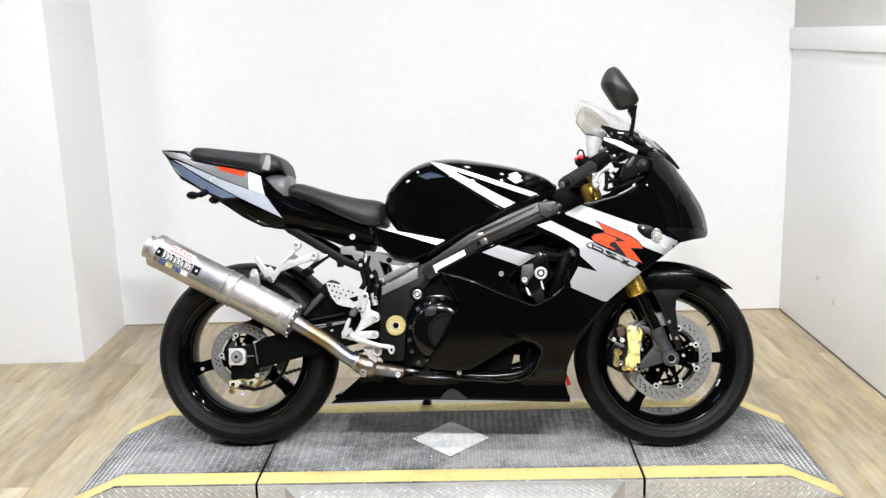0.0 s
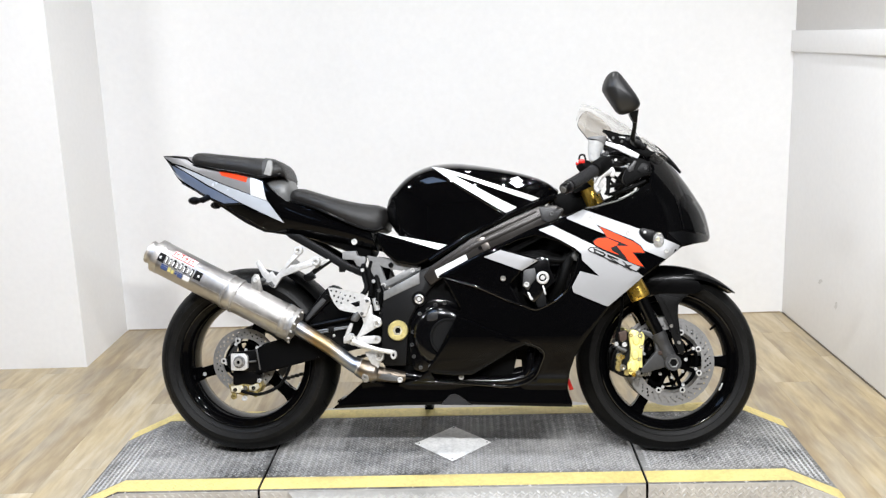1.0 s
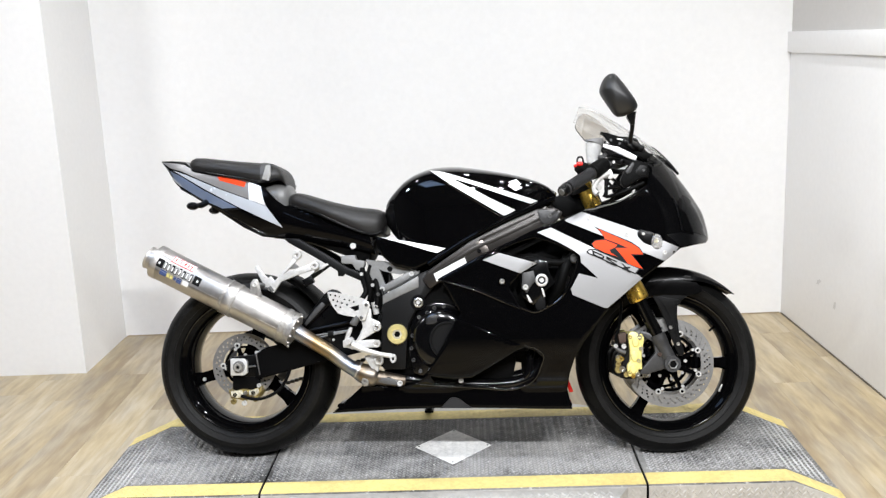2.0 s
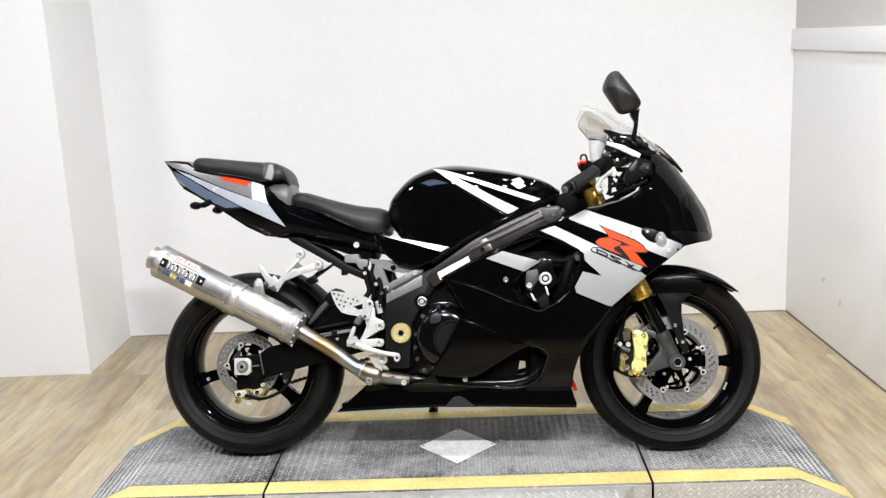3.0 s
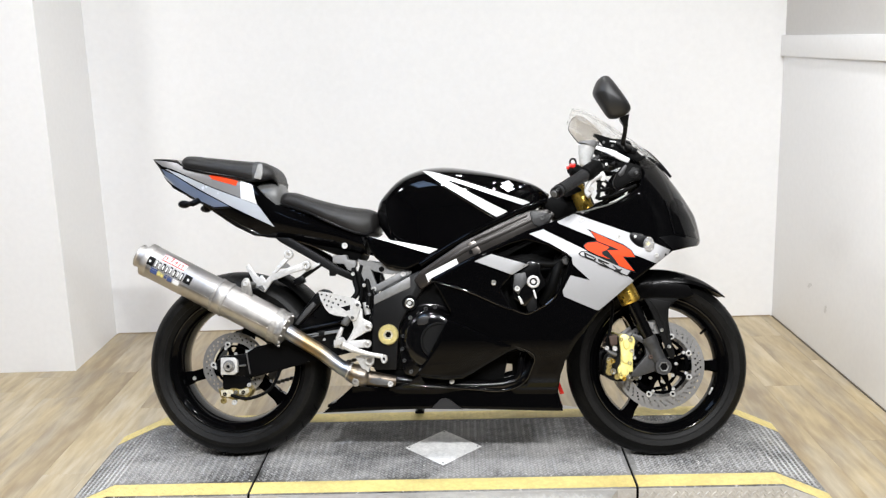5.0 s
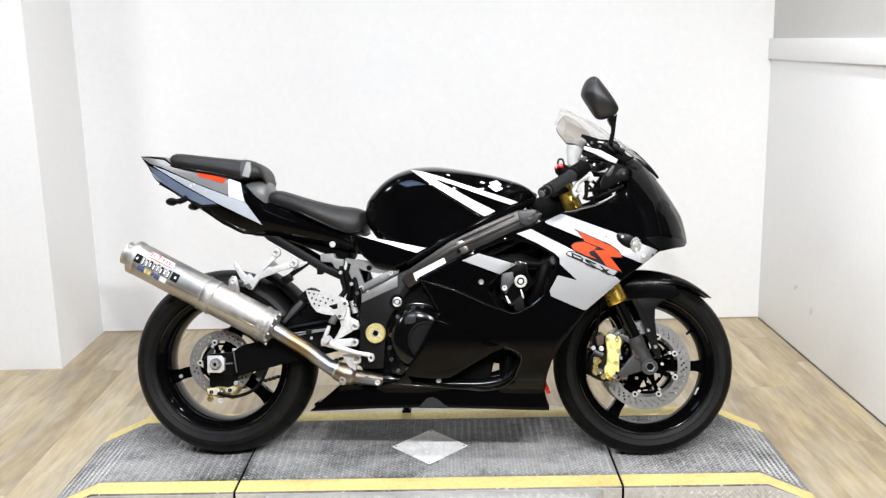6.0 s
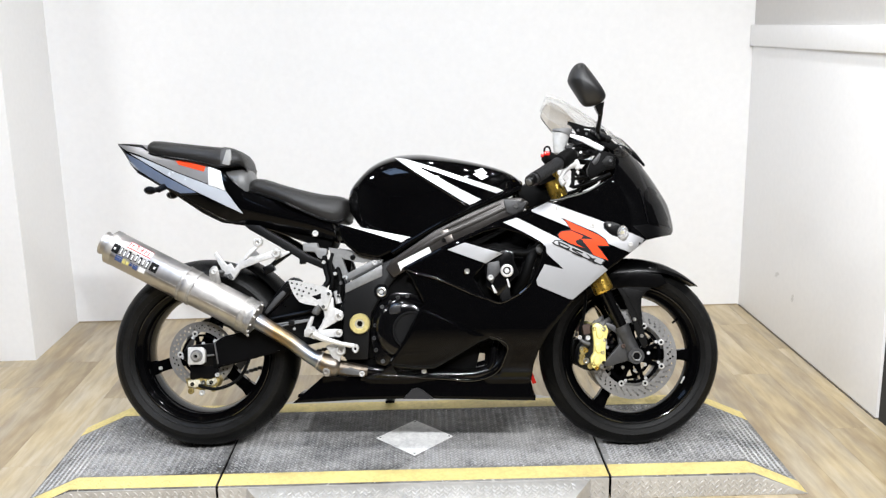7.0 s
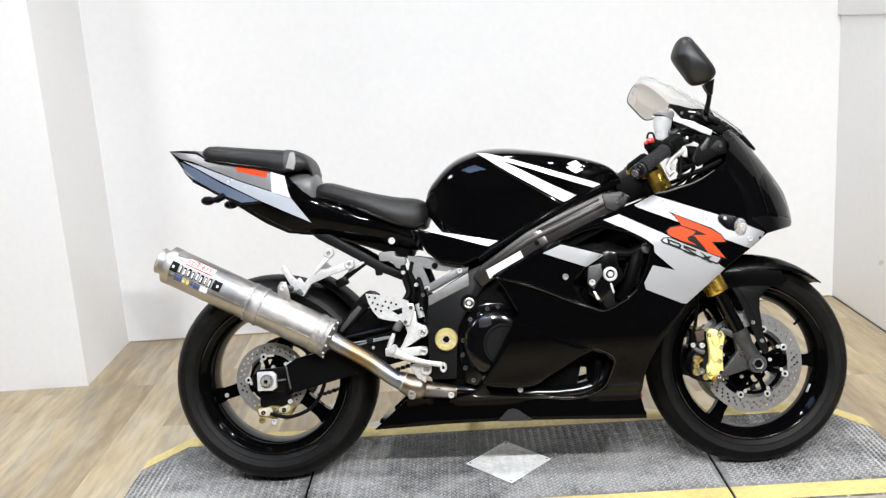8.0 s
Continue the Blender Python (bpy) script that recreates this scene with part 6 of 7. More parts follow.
part("outlet_baffle", loft([can_ring(k, r, 1) for k, r in ((-0.004, 0.0335), (-0.003, 0.0335))]), MATTE, can)
for s in (0.262, 0.298):
    part("clamp_band", loft([can_ring(s + a, k) for a, k in ((0, 0.0546), (0.002, 0.058), (0.010, 0.058), (0.012, 0.0546))]), DULLSTEEL, can)
part("clamp_strap", loft([can_ring(0.27 + a, k) for a, k in ((0, 0.0547), (0.002, 0.0562), (0.032, 0.0562), (0.034, 0.0547))]), CAN, can)
for k in range(4):
    a = k * 1.4 + 0.5
    p = A + d * (L - 0.018) + (up * math.cos(a) + out * math.sin(a)) * 0.056
    part("cap_rivet", moved(stud(0, 0, 0, 0.0035, 0.003, 10), Matrix.Translation(p)), DULLSTEEL, can)


def on_can(s0, s1, a0, a1, lift, n=6):
    """A thin label bent round the can, from s0 to s1 along it and from a0 to a1 degrees below its top."""
    rings = []
    for i in range(n + 1):
        a = radians(a0 + (a1 - a0) * i / n)
        v = (up * math.cos(a) + out * math.sin(a) * 0.92) * facet(a)
        rings.append([tuple(A + d * s0 + v * (0.0545 + lift)), tuple(A + d * s1 + v * (0.0545 + lift)), tuple(A + d * s1 + v * (0.0545 + lift + 0.0004)), tuple(A + d * s0 + v * (0.0545 + lift + 0.0004))])
    return loft(rings)


label = part("silencer_label", on_can(0.020, 0.046, 66, 97, 0.0005), LABELBLACK, can, "maker's plate with black end squares and white bars")
part("label_square", on_can(0.158, 0.184, 66, 97, 0.0005), LABELBLACK, label)
for s0 in (0.028, 0.170):
    part("label_dot", on_can(s0, s0 + 0.006, 78, 86, 0.0010), LABELWHITE, label)
for k, (u, a0, a1) in enumerate(((0.0085, 68, 95), (0.007, 70, 96), (0.0095, 68, 94), (0.008, 72, 96), (0.0075, 67, 93), (0.0095, 69, 96), (0.007, 70, 94), (0.009, 68, 96))):
    part("label_bar", on_can(0.049 + k * 0.0135, 0.049 + k * 0.0135 + u, a0, a1, 0.0006), LABELBLACK, label)
    part("label_bar", on_can(0.0505 + k * 0.0135, 0.0550 + k * 0.0135, a0 + 3 + (k % 3) * 2, a1 - 3, 0.0011), LABELWHITE, label)
part("label_strip", on_can(0.044, 0.068, 99, 119, 0.0005), LABELBLUE, label)
part("label_strip", on_can(0.070, 0.080, 101, 116, 0.0005), PALEGOLD, label)
part("label_strip", on_can(0.083, 0.092, 102, 117, 0.0005), PALEGOLD, label)
part("label_strip", on_can(0.096, 0.104, 101, 113, 0.0005), LABELBLUE, label)
part("label_strip", on_can(0.107, 0.124, 101, 119, 0.0005), LABELBLUE, label)
part("label_strip", on_can(0.127, 0.150, 100, 118, 0.0005), LABELWHITE, label)
part("label_patch", on_can(0.062, 0.146, 30, 64, 0.0004), LABELWHITE, label, "white patch under red strokes")
for s0, s1, a0, a1 in ((0.064, 0.068, 36, 56), (0.070, 0.080, 40, 44), (0.074, 0.078, 44, 55), (0.086, 0.097, 34, 39), (0.092, 0.096, 40, 54), (0.102, 0.114, 44, 48), (0.108, 0.112, 36, 55), (0.120, 0.124, 38, 56), (0.126, 0.136, 40, 45), (0.132, 0.136, 46, 56), (0.062, 0.146, 58, 62), (0.062, 0.146, 30, 31.5)):
    part("red_stroke", on_can(s0, s1, a0, a1, 0.0009), RED, label, "red stroke")

part("link_pipe", tube([tuple(B - d * 0.01), (-0.455, -0.176, 0.400), (-0.395, -0.172, 0.362), (-0.330, -0.168, 0.313), (-0.290, -0.165, 0.291), (-0.250, -0.160, 0.282)], [0.026, 0.024, 0.0235, 0.0235, 0.0245, 0.0245], 22), TINTED, bike, "heat-tinted steel link pipe")
joint = part("pipe_collar", tube([(-0.316, -0.167, 0.306), (-0.304, -0.166, 0.300), (-0.288, -0.165, 0.291), (-0.270, -0.164, 0.284), (-0.252, -0.162, 0.279), (-0.240, -0.160, 0.276)], [0.0255, 0.0275, 0.0320, 0.0345, 0.0335, 0.0270], 24), TINTED, bike, "bulged steel exhaust joint")
part("joint_rib", tube([(-0.302, -0.166, 0.299), (-0.298, -0.166, 0.297)], 0.0305, 24), DULLSTEEL, joint)
part("joint_bolt", stud(-0.276, -0.192, 0.266, 0.009, 0.012), DULLSTEEL, joint)
part("joint_ear", slab([(-0.287, 0.268), (-0.280, 0.280), (-0.266, 0.276), (-0.264, 0.254), (-0.276, 0.250), (-0.286, 0.256)], -0.197, -0.180, 0.004, 2), DULLSTEEL, joint)
clamp = part("collector", tube([(-0.246, -0.160, 0.276), (-0.236, -0.159, 0.274), (-0.205, -0.157, 0.269), (-0.172, -0.153, 0.264), (-0.150, -0.150, 0.262)], [0.0265, 0.0245, 0.0225, 0.0205, 0.017], 18, 3), PIPE, bike, "stained steel exhaust clamp")
for x in (-0.222, -0.200):
    part("clamp_slot", block(x, -0.1785, 0.274, 0.012, 0.005, 0.006, 0.002), MATTE, clamp)
for k in range(6):
    a = 0.35 + k * 0.50
    p = A + d * (L - 0.002) + (up * math.cos(a) + out * math.sin(a)) * 0.056
    part("flange_bolt", moved(stud(0, 0, 0, 0.0045, 0.006, 10), Matrix.Translation(p + d * 0.004) @ d.to_track_quat("-Y", "Z").to_matrix().to_4x4()), DULLSTEEL, can)
part("can_seam", loft([[tuple(A + d * sx + (up * math.cos(a) + out * math.sin(a) * 0.92) * 0.0552) for a in (radians(104), radians(105.5))] + [tuple(A + d * sx + (up * math.cos(a) + out * math.sin(a) * 0.92) * 0.0535) for a in (radians(105.5), radians(104))] for sx in (0.03, L - 0.04)]), CHROME, can, "folded seam along the can")
for k, pts in enumerate((((-0.262, -0.130, 0.640), (-0.268, -0.150, 0.600), (-0.258, -0.160, 0.560), (-0.262, -0.165, 0.530)), ((-0.225, -0.140, 0.560), (-0.214, -0.150, 0.520), (-0.220, -0.160, 0.480), (-0.232, -0.165, 0.455)), ((-0.246, -0.140, 0.590), (-0.236, -0.150, 0.550), (-0.240, -0.158, 0.500)))):
    part("rubber_hose", tube(list(pts), 0.0055 + 0.001 * k, 8), SATIN if k % 2 else MATTE, bike, "black rubber hose")
for x, z, m in ((-0.250, 0.575, ALLOY), (-0.232, 0.545, CAST), (-0.240, 0.505, ALLOY), (-0.226, 0.470, CAST), (-0.286, 0.612, ALLOY)):
    part("hose_clip", stud(x, -0.158, z, 0.006, 0.006, 12), m, bike)
part("stand_spring_link", slab([(-0.236, 0.276), (-0.198, 0.276), (-0.164, 0.264), (-0.160, 0.250), (-0.205, 0.254), (-0.234, 0.262)], -0.182, -0.172, 0.003), CAST, bike)
part("link_bolt", stud(-0.163, -0.182, 0.257, 0.009, 0.008), ALLOY, bike)


hang = part("silencer_hanger", slab([(-0.650, 0.640), (-0.640, 0.650), (-0.617, 0.618), (-0.604, 0.605), (-0.595, 0.613), (-0.582, 0.595), (-0.516, 0.672), (-0.497, 0.669), (-0.547, 0.620), (-0.460, 0.650), (-0.446, 0.631), (-0.496, 0.616), (-0.560, 0.592), (-0.585, 0.556), (-0.600, 0.562), (-0.616, 0.578)], -0.136, -0.122, 0.003), ALLOY, bike, "bare aluminium footrest hanger")
for x, z in ((-0.505, 0.679), (-0.446, 0.643)):
    part("hanger_eye", lathe([(0.006, -0.015), (0.012, -0.015), (0.0145, -0.012), (0.0145, 0.006)], 24), ALLOY, hang, at=Matrix.Translation((x, -0.126, z)))
    part("hanger_bolt", stud(x, -0.134, z, 0.0085, 0.006), CHROME, hang)
part("hanger_joint", merged(slab([(-0.606, 0.574), (-0.594, 0.580), (-0.584, 0.564), (-0.592, 0.556)], -0.140, -0.134, 0.002), tube([(-0.636, -0.132, 0.576), (-0.604, -0.132, 0.571)], 0.006, 10)), CAST, hang, "grey bolted joint")
part("hanger_web", slab([(-0.545, 0.632), (-0.520, 0.658), (-0.500, 0.640), (-0.515, 0.634)], -0.128, -0.123, 0.001), GREYCAST, hang)
part("hanger_tab", slab([(-0.650, 0.545), (-0.648, 0.590), (-0.637, 0.604), (-0.623, 0.602), (-0.617, 0.581), (-0.610, 0.545)], -0.193, -0.185, 0.003), DULLSTEEL, hang, "bright silencer strap tab")
part("tab_spacer", tube([(-0.633, -0.186, 0.584), (-0.620, -0.136, 0.582)], 0.008, 12), CAST, hang)
part("tab_bolt", stud(-0.633, -0.193, 0.585, 0.009, 0.006), ALLOY, hang)
part("pillion_peg", merged(block(-0.474, -0.104, 0.592, 0.036, 0.03, 0.026, 0.006, Matrix.Rotation(radians(-25), 4, "Y")), tube([(-0.472, -0.104, 0.598), (-0.440, -0.104, 0.622), (-0.402, -0.104, 0.645)], [0.008, 0.009, 0.006], 10)), SATIN, bike, "folded black pillion footrest")
part("peg_plate", strut((-0.452, 0.622), (-0.404, 0.650), 0.006, 0.004, -0.112, -0.106, 0.002), ALLOY, bike, "bare aluminium peg plate")

# -- rear brake, rear set and small hardware
axle_block = part("axle_block", slab([(-0.735, 0.340), (-0.690, 0.340), (-0.678, 0.330), (-0.678, 0.292), (-0.690, 0.284), (-0.735, 0.284)], -0.140, -0.124, 0.003), ALLOY, bike, "bare aluminium axle adjuster block")
part("axle_nut", lathe([(0.0001, -0.006), (0.006, -0.006), (0.007, -0.014), (0.0145, -0.014), (0.016, 0.0)], 6), DULLSTEEL, axle_block, at=Matrix.Translation((-0.706, -0.140, 0.312)) @ Matrix.Rotation(0.3, 4, "Y"))
part("axle_washer", lathe([(0.015, -0.002), (0.0195, -0.002), (0.0205, 0.0)], 24), GREYCAST, axle_block, at=Matrix.Translation((-0.706, -0.140, 0.312)))
part("axle_core", lathe([(0.0001, -0.004), (0.007, -0.004), (0.007, 0.0)], 12), MATTE, axle_block, at=Matrix.Translation((-0.706, -0.1425, 0.312)))
part("adjuster", tube([(-0.678, -0.130, 0.312), (-0.652, -0.130, 0.314)], 0.0035, 10), CAST, axle_block)
part("caliper_carrier", slab([(-0.735, 0.290), (-0.735, 0.236), (-0.715, 0.226), (-0.650, 0.238), (-0.640, 0.262), (-0.66, 0.290)], -0.118, -0.104, 0.004), SATIN, bike, "black rear caliper carrier")
rc = part("rear_caliper", slab([(-0.748, 0.236), (-0.722, 0.232), (-0.700, 0.238), (-0.668, 0.234), (-0.640, 0.246), (-0.632, 0.230), (-0.645, 0.208), (-0.670, 0.212), (-0.690, 0.196), (-0.712, 0.204), (-0.738, 0.206)], -0.128, -0.070, 0.004), DARKGOLD, bike, "grimy pale gold rear caliper")
part("caliper_face", slab([(-0.738, 0.232), (-0.700, 0.234), (-0.690, 0.214), (-0.716, 0.208), (-0.736, 0.214)], -0.134, -0.126, 0.003), REARGOLD, rc)
part("caliper_face", slab([(-0.676, 0.232), (-0.645, 0.240), (-0.640, 0.226), (-0.655, 0.214), (-0.676, 0.218)], -0.134, -0.126, 0.003), REARGOLD, rc)
for x, z, r, m in ((-0.726, 0.198, 0.010, DARKGOLD), (-0.690, 0.192, 0.009, ALLOY), (-0.652, 0.206, 0.010, DARKGOLD), (-0.722, 0.220, 0.006, MATTE), (-0.660, 0.226, 0.006, MATTE), (-0.686, 0.226, 0.007, CHROME), (-0.640, 0.250, 0.007, ALLOY)):
    part("caliper_pin", stud(x, -0.132, z, r, 0.008), m, rc)
part("rear_brake_hose", tube([(-0.700, -0.138, 0.216), (-0.640, -0.142, 0.206), (-0.575, -0.135, 0.232), (-0.542, -0.13, 0.285), (-0.530, -0.125, 0.335)], 0.0055, 8), MATTE, bike, "black rear brake hose")
chain_n = 26
for i in range(chain_n):
    x = -0.60 + i * 0.0159
    part("chain_link", block(x, 0.100, 0.232 + i * 0.0045, 0.0145, 0.012 if i % 2 else 0.016, 0.012, 0.002), CAST, bike)
hug = lathe([(0.322, -0.10), (0.335, -0.085), (0.340, -0.045), (0.341, 0.0), (0.340, 0.045), (0.335, 0.085), (0.322, 0.10)], 24, 8, 62)
bmesh.ops.recalc_face_normals(hug, faces=hug.faces)
bmesh.ops.solidify(hug, geom=hug.faces[:], thickness=0.003)
part("rear_hugger", hug, MATTE, bike, "black rear wheel hugger", at=RHUB)
part("hugger_side", slab([(-0.480, 0.452), (-0.404, 0.508), (-0.372, 0.532), (-0.300, 0.530), (-0.285, 0.470), (-0.290, 0.420), (-0.420, 0.418), (-0.470, 0.430)], -0.112, -0.096, 0.006), SATIN, bike, "black side of the hugger")
hb = part("hugger_bracket", slab([(-0.494, 0.452), (-0.447, 0.514), (-0.418, 0.549), (-0.392, 0.564), (-0.364, 0.553), (-0.366, 0.540), (-0.398, 0.514), (-0.440, 0.474), (-0.480, 0.440)], -0.126, -0.100, 0.007, 2), SATIN, bike, "black hugger bracket with a grey face")
part("bracket_face", slab([(-0.486, 0.452), (-0.452, 0.497), (-0.426, 0.522), (-0.414, 0.512), (-0.444, 0.480), (-0.478, 0.445)], -0.130, -0.124, 0.002), FORKFOOT, hb, "dull grey face")
part("bracket_cap", slab([(-0.420, 0.536), (-0.396, 0.555), (-0.376, 0.548), (-0.398, 0.526)], -0.130, -0.124, 0.003), FRAME, hb)
for k in (0, 1):
    part("brake_line", tube([(-0.462 + 0.012 * k, -0.138, 0.411 - 0.008 * k), (-0.40, -0.139, 0.419 - 0.006 * k), (-0.335, -0.140, 0.428 - 0.004 * k)], 0.0028, 8), GREYCAST, bike, "thin grey brake line along the swingarm")
part("line_clip", block(-0.395, -0.138, 0.418, 0.022, 0.008, 0.018, 0.003), FRAME, bike)
part("line_stud", stud(-0.386, -0.140, 0.398, 0.0045, 0.006, 10), ALLOY, bike)
heel = [(-0.394, 0.557), (-0.377, 0.556), (-0.327, 0.546), (-0.284, 0.536), (-0.271, 0.531), (-0.271, 0.511), (-0.285, 0.468), (-0.300, 0.473), (-0.340, 0.480), (-0.359, 0.487), (-0.374, 0.505), (-0.386, 0.530)]
holes = []
for x, z in ((-0.383, 0.547), (-0.367, 0.544), (-0.352, 0.539), (-0.337, 0.532), (-0.321, 0.528), (-0.374, 0.530), (-0.360, 0.525), (-0.346, 0.520), (-0.329, 0.514), (-0.307, 0.523), (-0.366, 0.512), (-0.351, 0.506)):
    holes.append([(x + 0.0036 * math.cos(a), z + 0.0036 * math.sin(a)) for a in [i * math.pi / 4 for i in range(8)]])
holes.append([(-0.321, 0.505), (-0.290, 0.513), (-0.290, 0.497), (-0.303, 0.493)])
rs = part("rear_set", slab([(-0.287, 0.472), (-0.270, 0.505), (-0.252, 0.500), (-0.250, 0.468), (-0.224, 0.456), (-0.219, 0.440), (-0.226, 0.428), (-0.238, 0.425), (-0.285, 0.398), (-0.245, 0.400), (-0.227, 0.398), (-0.222, 0.387), (-0.232, 0.375), (-0.291, 0.373), (-0.329, 0.373), (-0.337, 0.383), (-0.328, 0.395), (-0.304, 0.394), (-0.291, 0.415), (-0.279, 0.440)], -0.196, -0.178, 0.004), ALLOY, bike, "bare aluminium footrest plate")
part("heel_guard", sheet(heel, lambda x, z: 0.196, 0, 0.004, 0.05, holes), ALLOY, rs, "drilled aluminium heel guard")
part("cylinder_flange", slab([(-0.275, 0.526), (-0.258, 0.524), (-0.252, 0.510), (-0.269, 0.463), (-0.285, 0.462), (-0.292, 0.478), (-0.279, 0.514)], -0.208, -0.197, 0.003), ALLOY, rs, "bare aluminium cylinder flange")
for x, z in ((-0.264, 0.513), (-0.281, 0.472)):
    part("flange_bolt", stud(x, -0.208, z, 0.0055, 0.004, 12), CAST, rs)
for x, z, r, y in ((-0.233, 0.440, 0.013, -0.196), (-0.235, 0.387, 0.0125, -0.196), (-0.230, 0.333, 0.0155, -0.186)):
    part("boss_ring", lathe([(r * 0.55, -0.004), (r * 0.62, -0.007), (r * 0.9, -0.007), (r, -0.004), (r, 0.004)], 24), ALLOY, rs, at=Matrix.Translation((x, y, z)))
    part("rear_set_bolt", stud(x, y - 0.001, z, r * 0.6, 0.004), CHROME, rs)
pedal = part("brake_pedal", tube([(-0.314, -0.202, 0.385), (-0.290, -0.206, 0.374), (-0.262, -0.208, 0.365), (-0.223, -0.210, 0.355), (-0.184, -0.212, 0.348)], [0.010, 0.010, 0.0085, 0.0065, 0.008], 12), ALLOY, bike, "bare aluminium brake pedal")
part("pedal_toe", lathe([(0.004, -0.008), (0.006, -0.011), (0.0095, -0.011), (0.011, -0.008), (0.011, 0.010)], 20), ALLOY, pedal, at=Matrix.Translation((-0.179, -0.214, 0.340)) @ Matrix.Diagonal((0.9, 1, 1.25, 1)))
part("pedal_toe_core", stud(-0.179, -0.219, 0.339, 0.0055, 0.003, 12), MATTE, pedal)
part("exhaust_lug", slab([(-0.279, 0.345), (-0.262, 0.350), (-0.245, 0.352), (-0.217, 0.345), (-0.216, 0.322), (-0.231, 0.310), (-0.233, 0.294), (-0.254, 0.303), (-0.266, 0.324)], -0.184, -0.170, 0.004), ALLOY, bike, "bare aluminium exhaust lug")
part("pedal_link", merged(tube([(-0.318, -0.190, 0.440), (-0.326, -0.190, 0.420), (-0.335, -0.190, 0.400)], [0.005, 0.0075, 0.006], 10), block(-0.333, -0.192, 0.388, 0.022, 0.018, 0.024, 0.004), tube([(-0.318, -0.196, 0.372), (-0.305, -0.196, 0.398)], [0.008, 0.006], 10)), ALLOY, bike, "bare aluminium pedal linkage")
part("foot_peg", tube([(-0.318, -0.192, 0.400), (-0.322, -0.235, 0.396)], [0.010, 0.009], 12), ALLOY, bike, "folded foot peg end")
# plain black slab in place of the shaded depth behind the footrest
part("inner_frame_shade", slab([(-0.300, 0.625), (-0.235, 0.600), (-0.205, 0.545), (-0.215, 0.300), (-0.262, 0.318), (-0.256, 0.45), (-0.272, 0.54)], -0.128, -0.110, 0.004), MATTE, bike, "black slab filling in the shade behind the footrest")
part("brake_cylinder", tube([(-0.294, -0.186, 0.474), (-0.298, -0.186, 0.470), (-0.310, -0.187, 0.452), (-0.312, -0.187, 0.448)], [0.012, 0.0125, 0.0125, 0.010], 14, 3), CAST, bike, "dark grey rear brake cylinder")
part("spring", tube([(-0.248, -0.150, 0.520), (-0.240, -0.150, 0.480)], 0.010, 10), ALLOY, bike)
part("loom", tube([(-0.255, -0.10, 0.62), (-0.240, -0.135, 0.575), (-0.228, -0.14, 0.52), (-0.235, -0.14, 0.47)], 0.008, 8), MATTE, bike, "black wiring loom")
part("reservoir_hose", tube([(-0.290, -0.12, 0.63), (-0.283, -0.14, 0.59), (-0.272, -0.16, 0.555), (-0.286, -0.17, 0.53)], 0.009, 10), MATTE, bike)
part("relay_box", slab([(-0.360, 0.674), (-0.314, 0.676), (-0.310, 0.660), (-0.282, 0.656), (-0.281, 0.640), (-0.296, 0.621), (-0.311, 0.627), (-0.322, 0.646), (-0.359, 0.648)], -0.125, -0.09, 0.004), GREYPLASTIC, bike, "grey brake fluid box")
part("swingarm_guard", tube([(-0.56, -0.12, 0.41), (-0.45, -0.125, 0.432), (-0.33, -0.125, 0.455)], 0.006, 8), SATIN, bike)
stand = part("side_stand", tube([(-0.17, 0.13, 0.24), (-0.14, 0.25, 0.16), (-0.122, 0.352, 0.098)], [0.014, 0.012, 0.012], 12), SATIN, bike, "black side stand")
part("stand_foot", block(-0.122, 0.353, 0.0935, 0.034, 0.04, 0.01, 0.003, Matrix.Rotation(radians(14), 4, "X")), SATIN, stand)

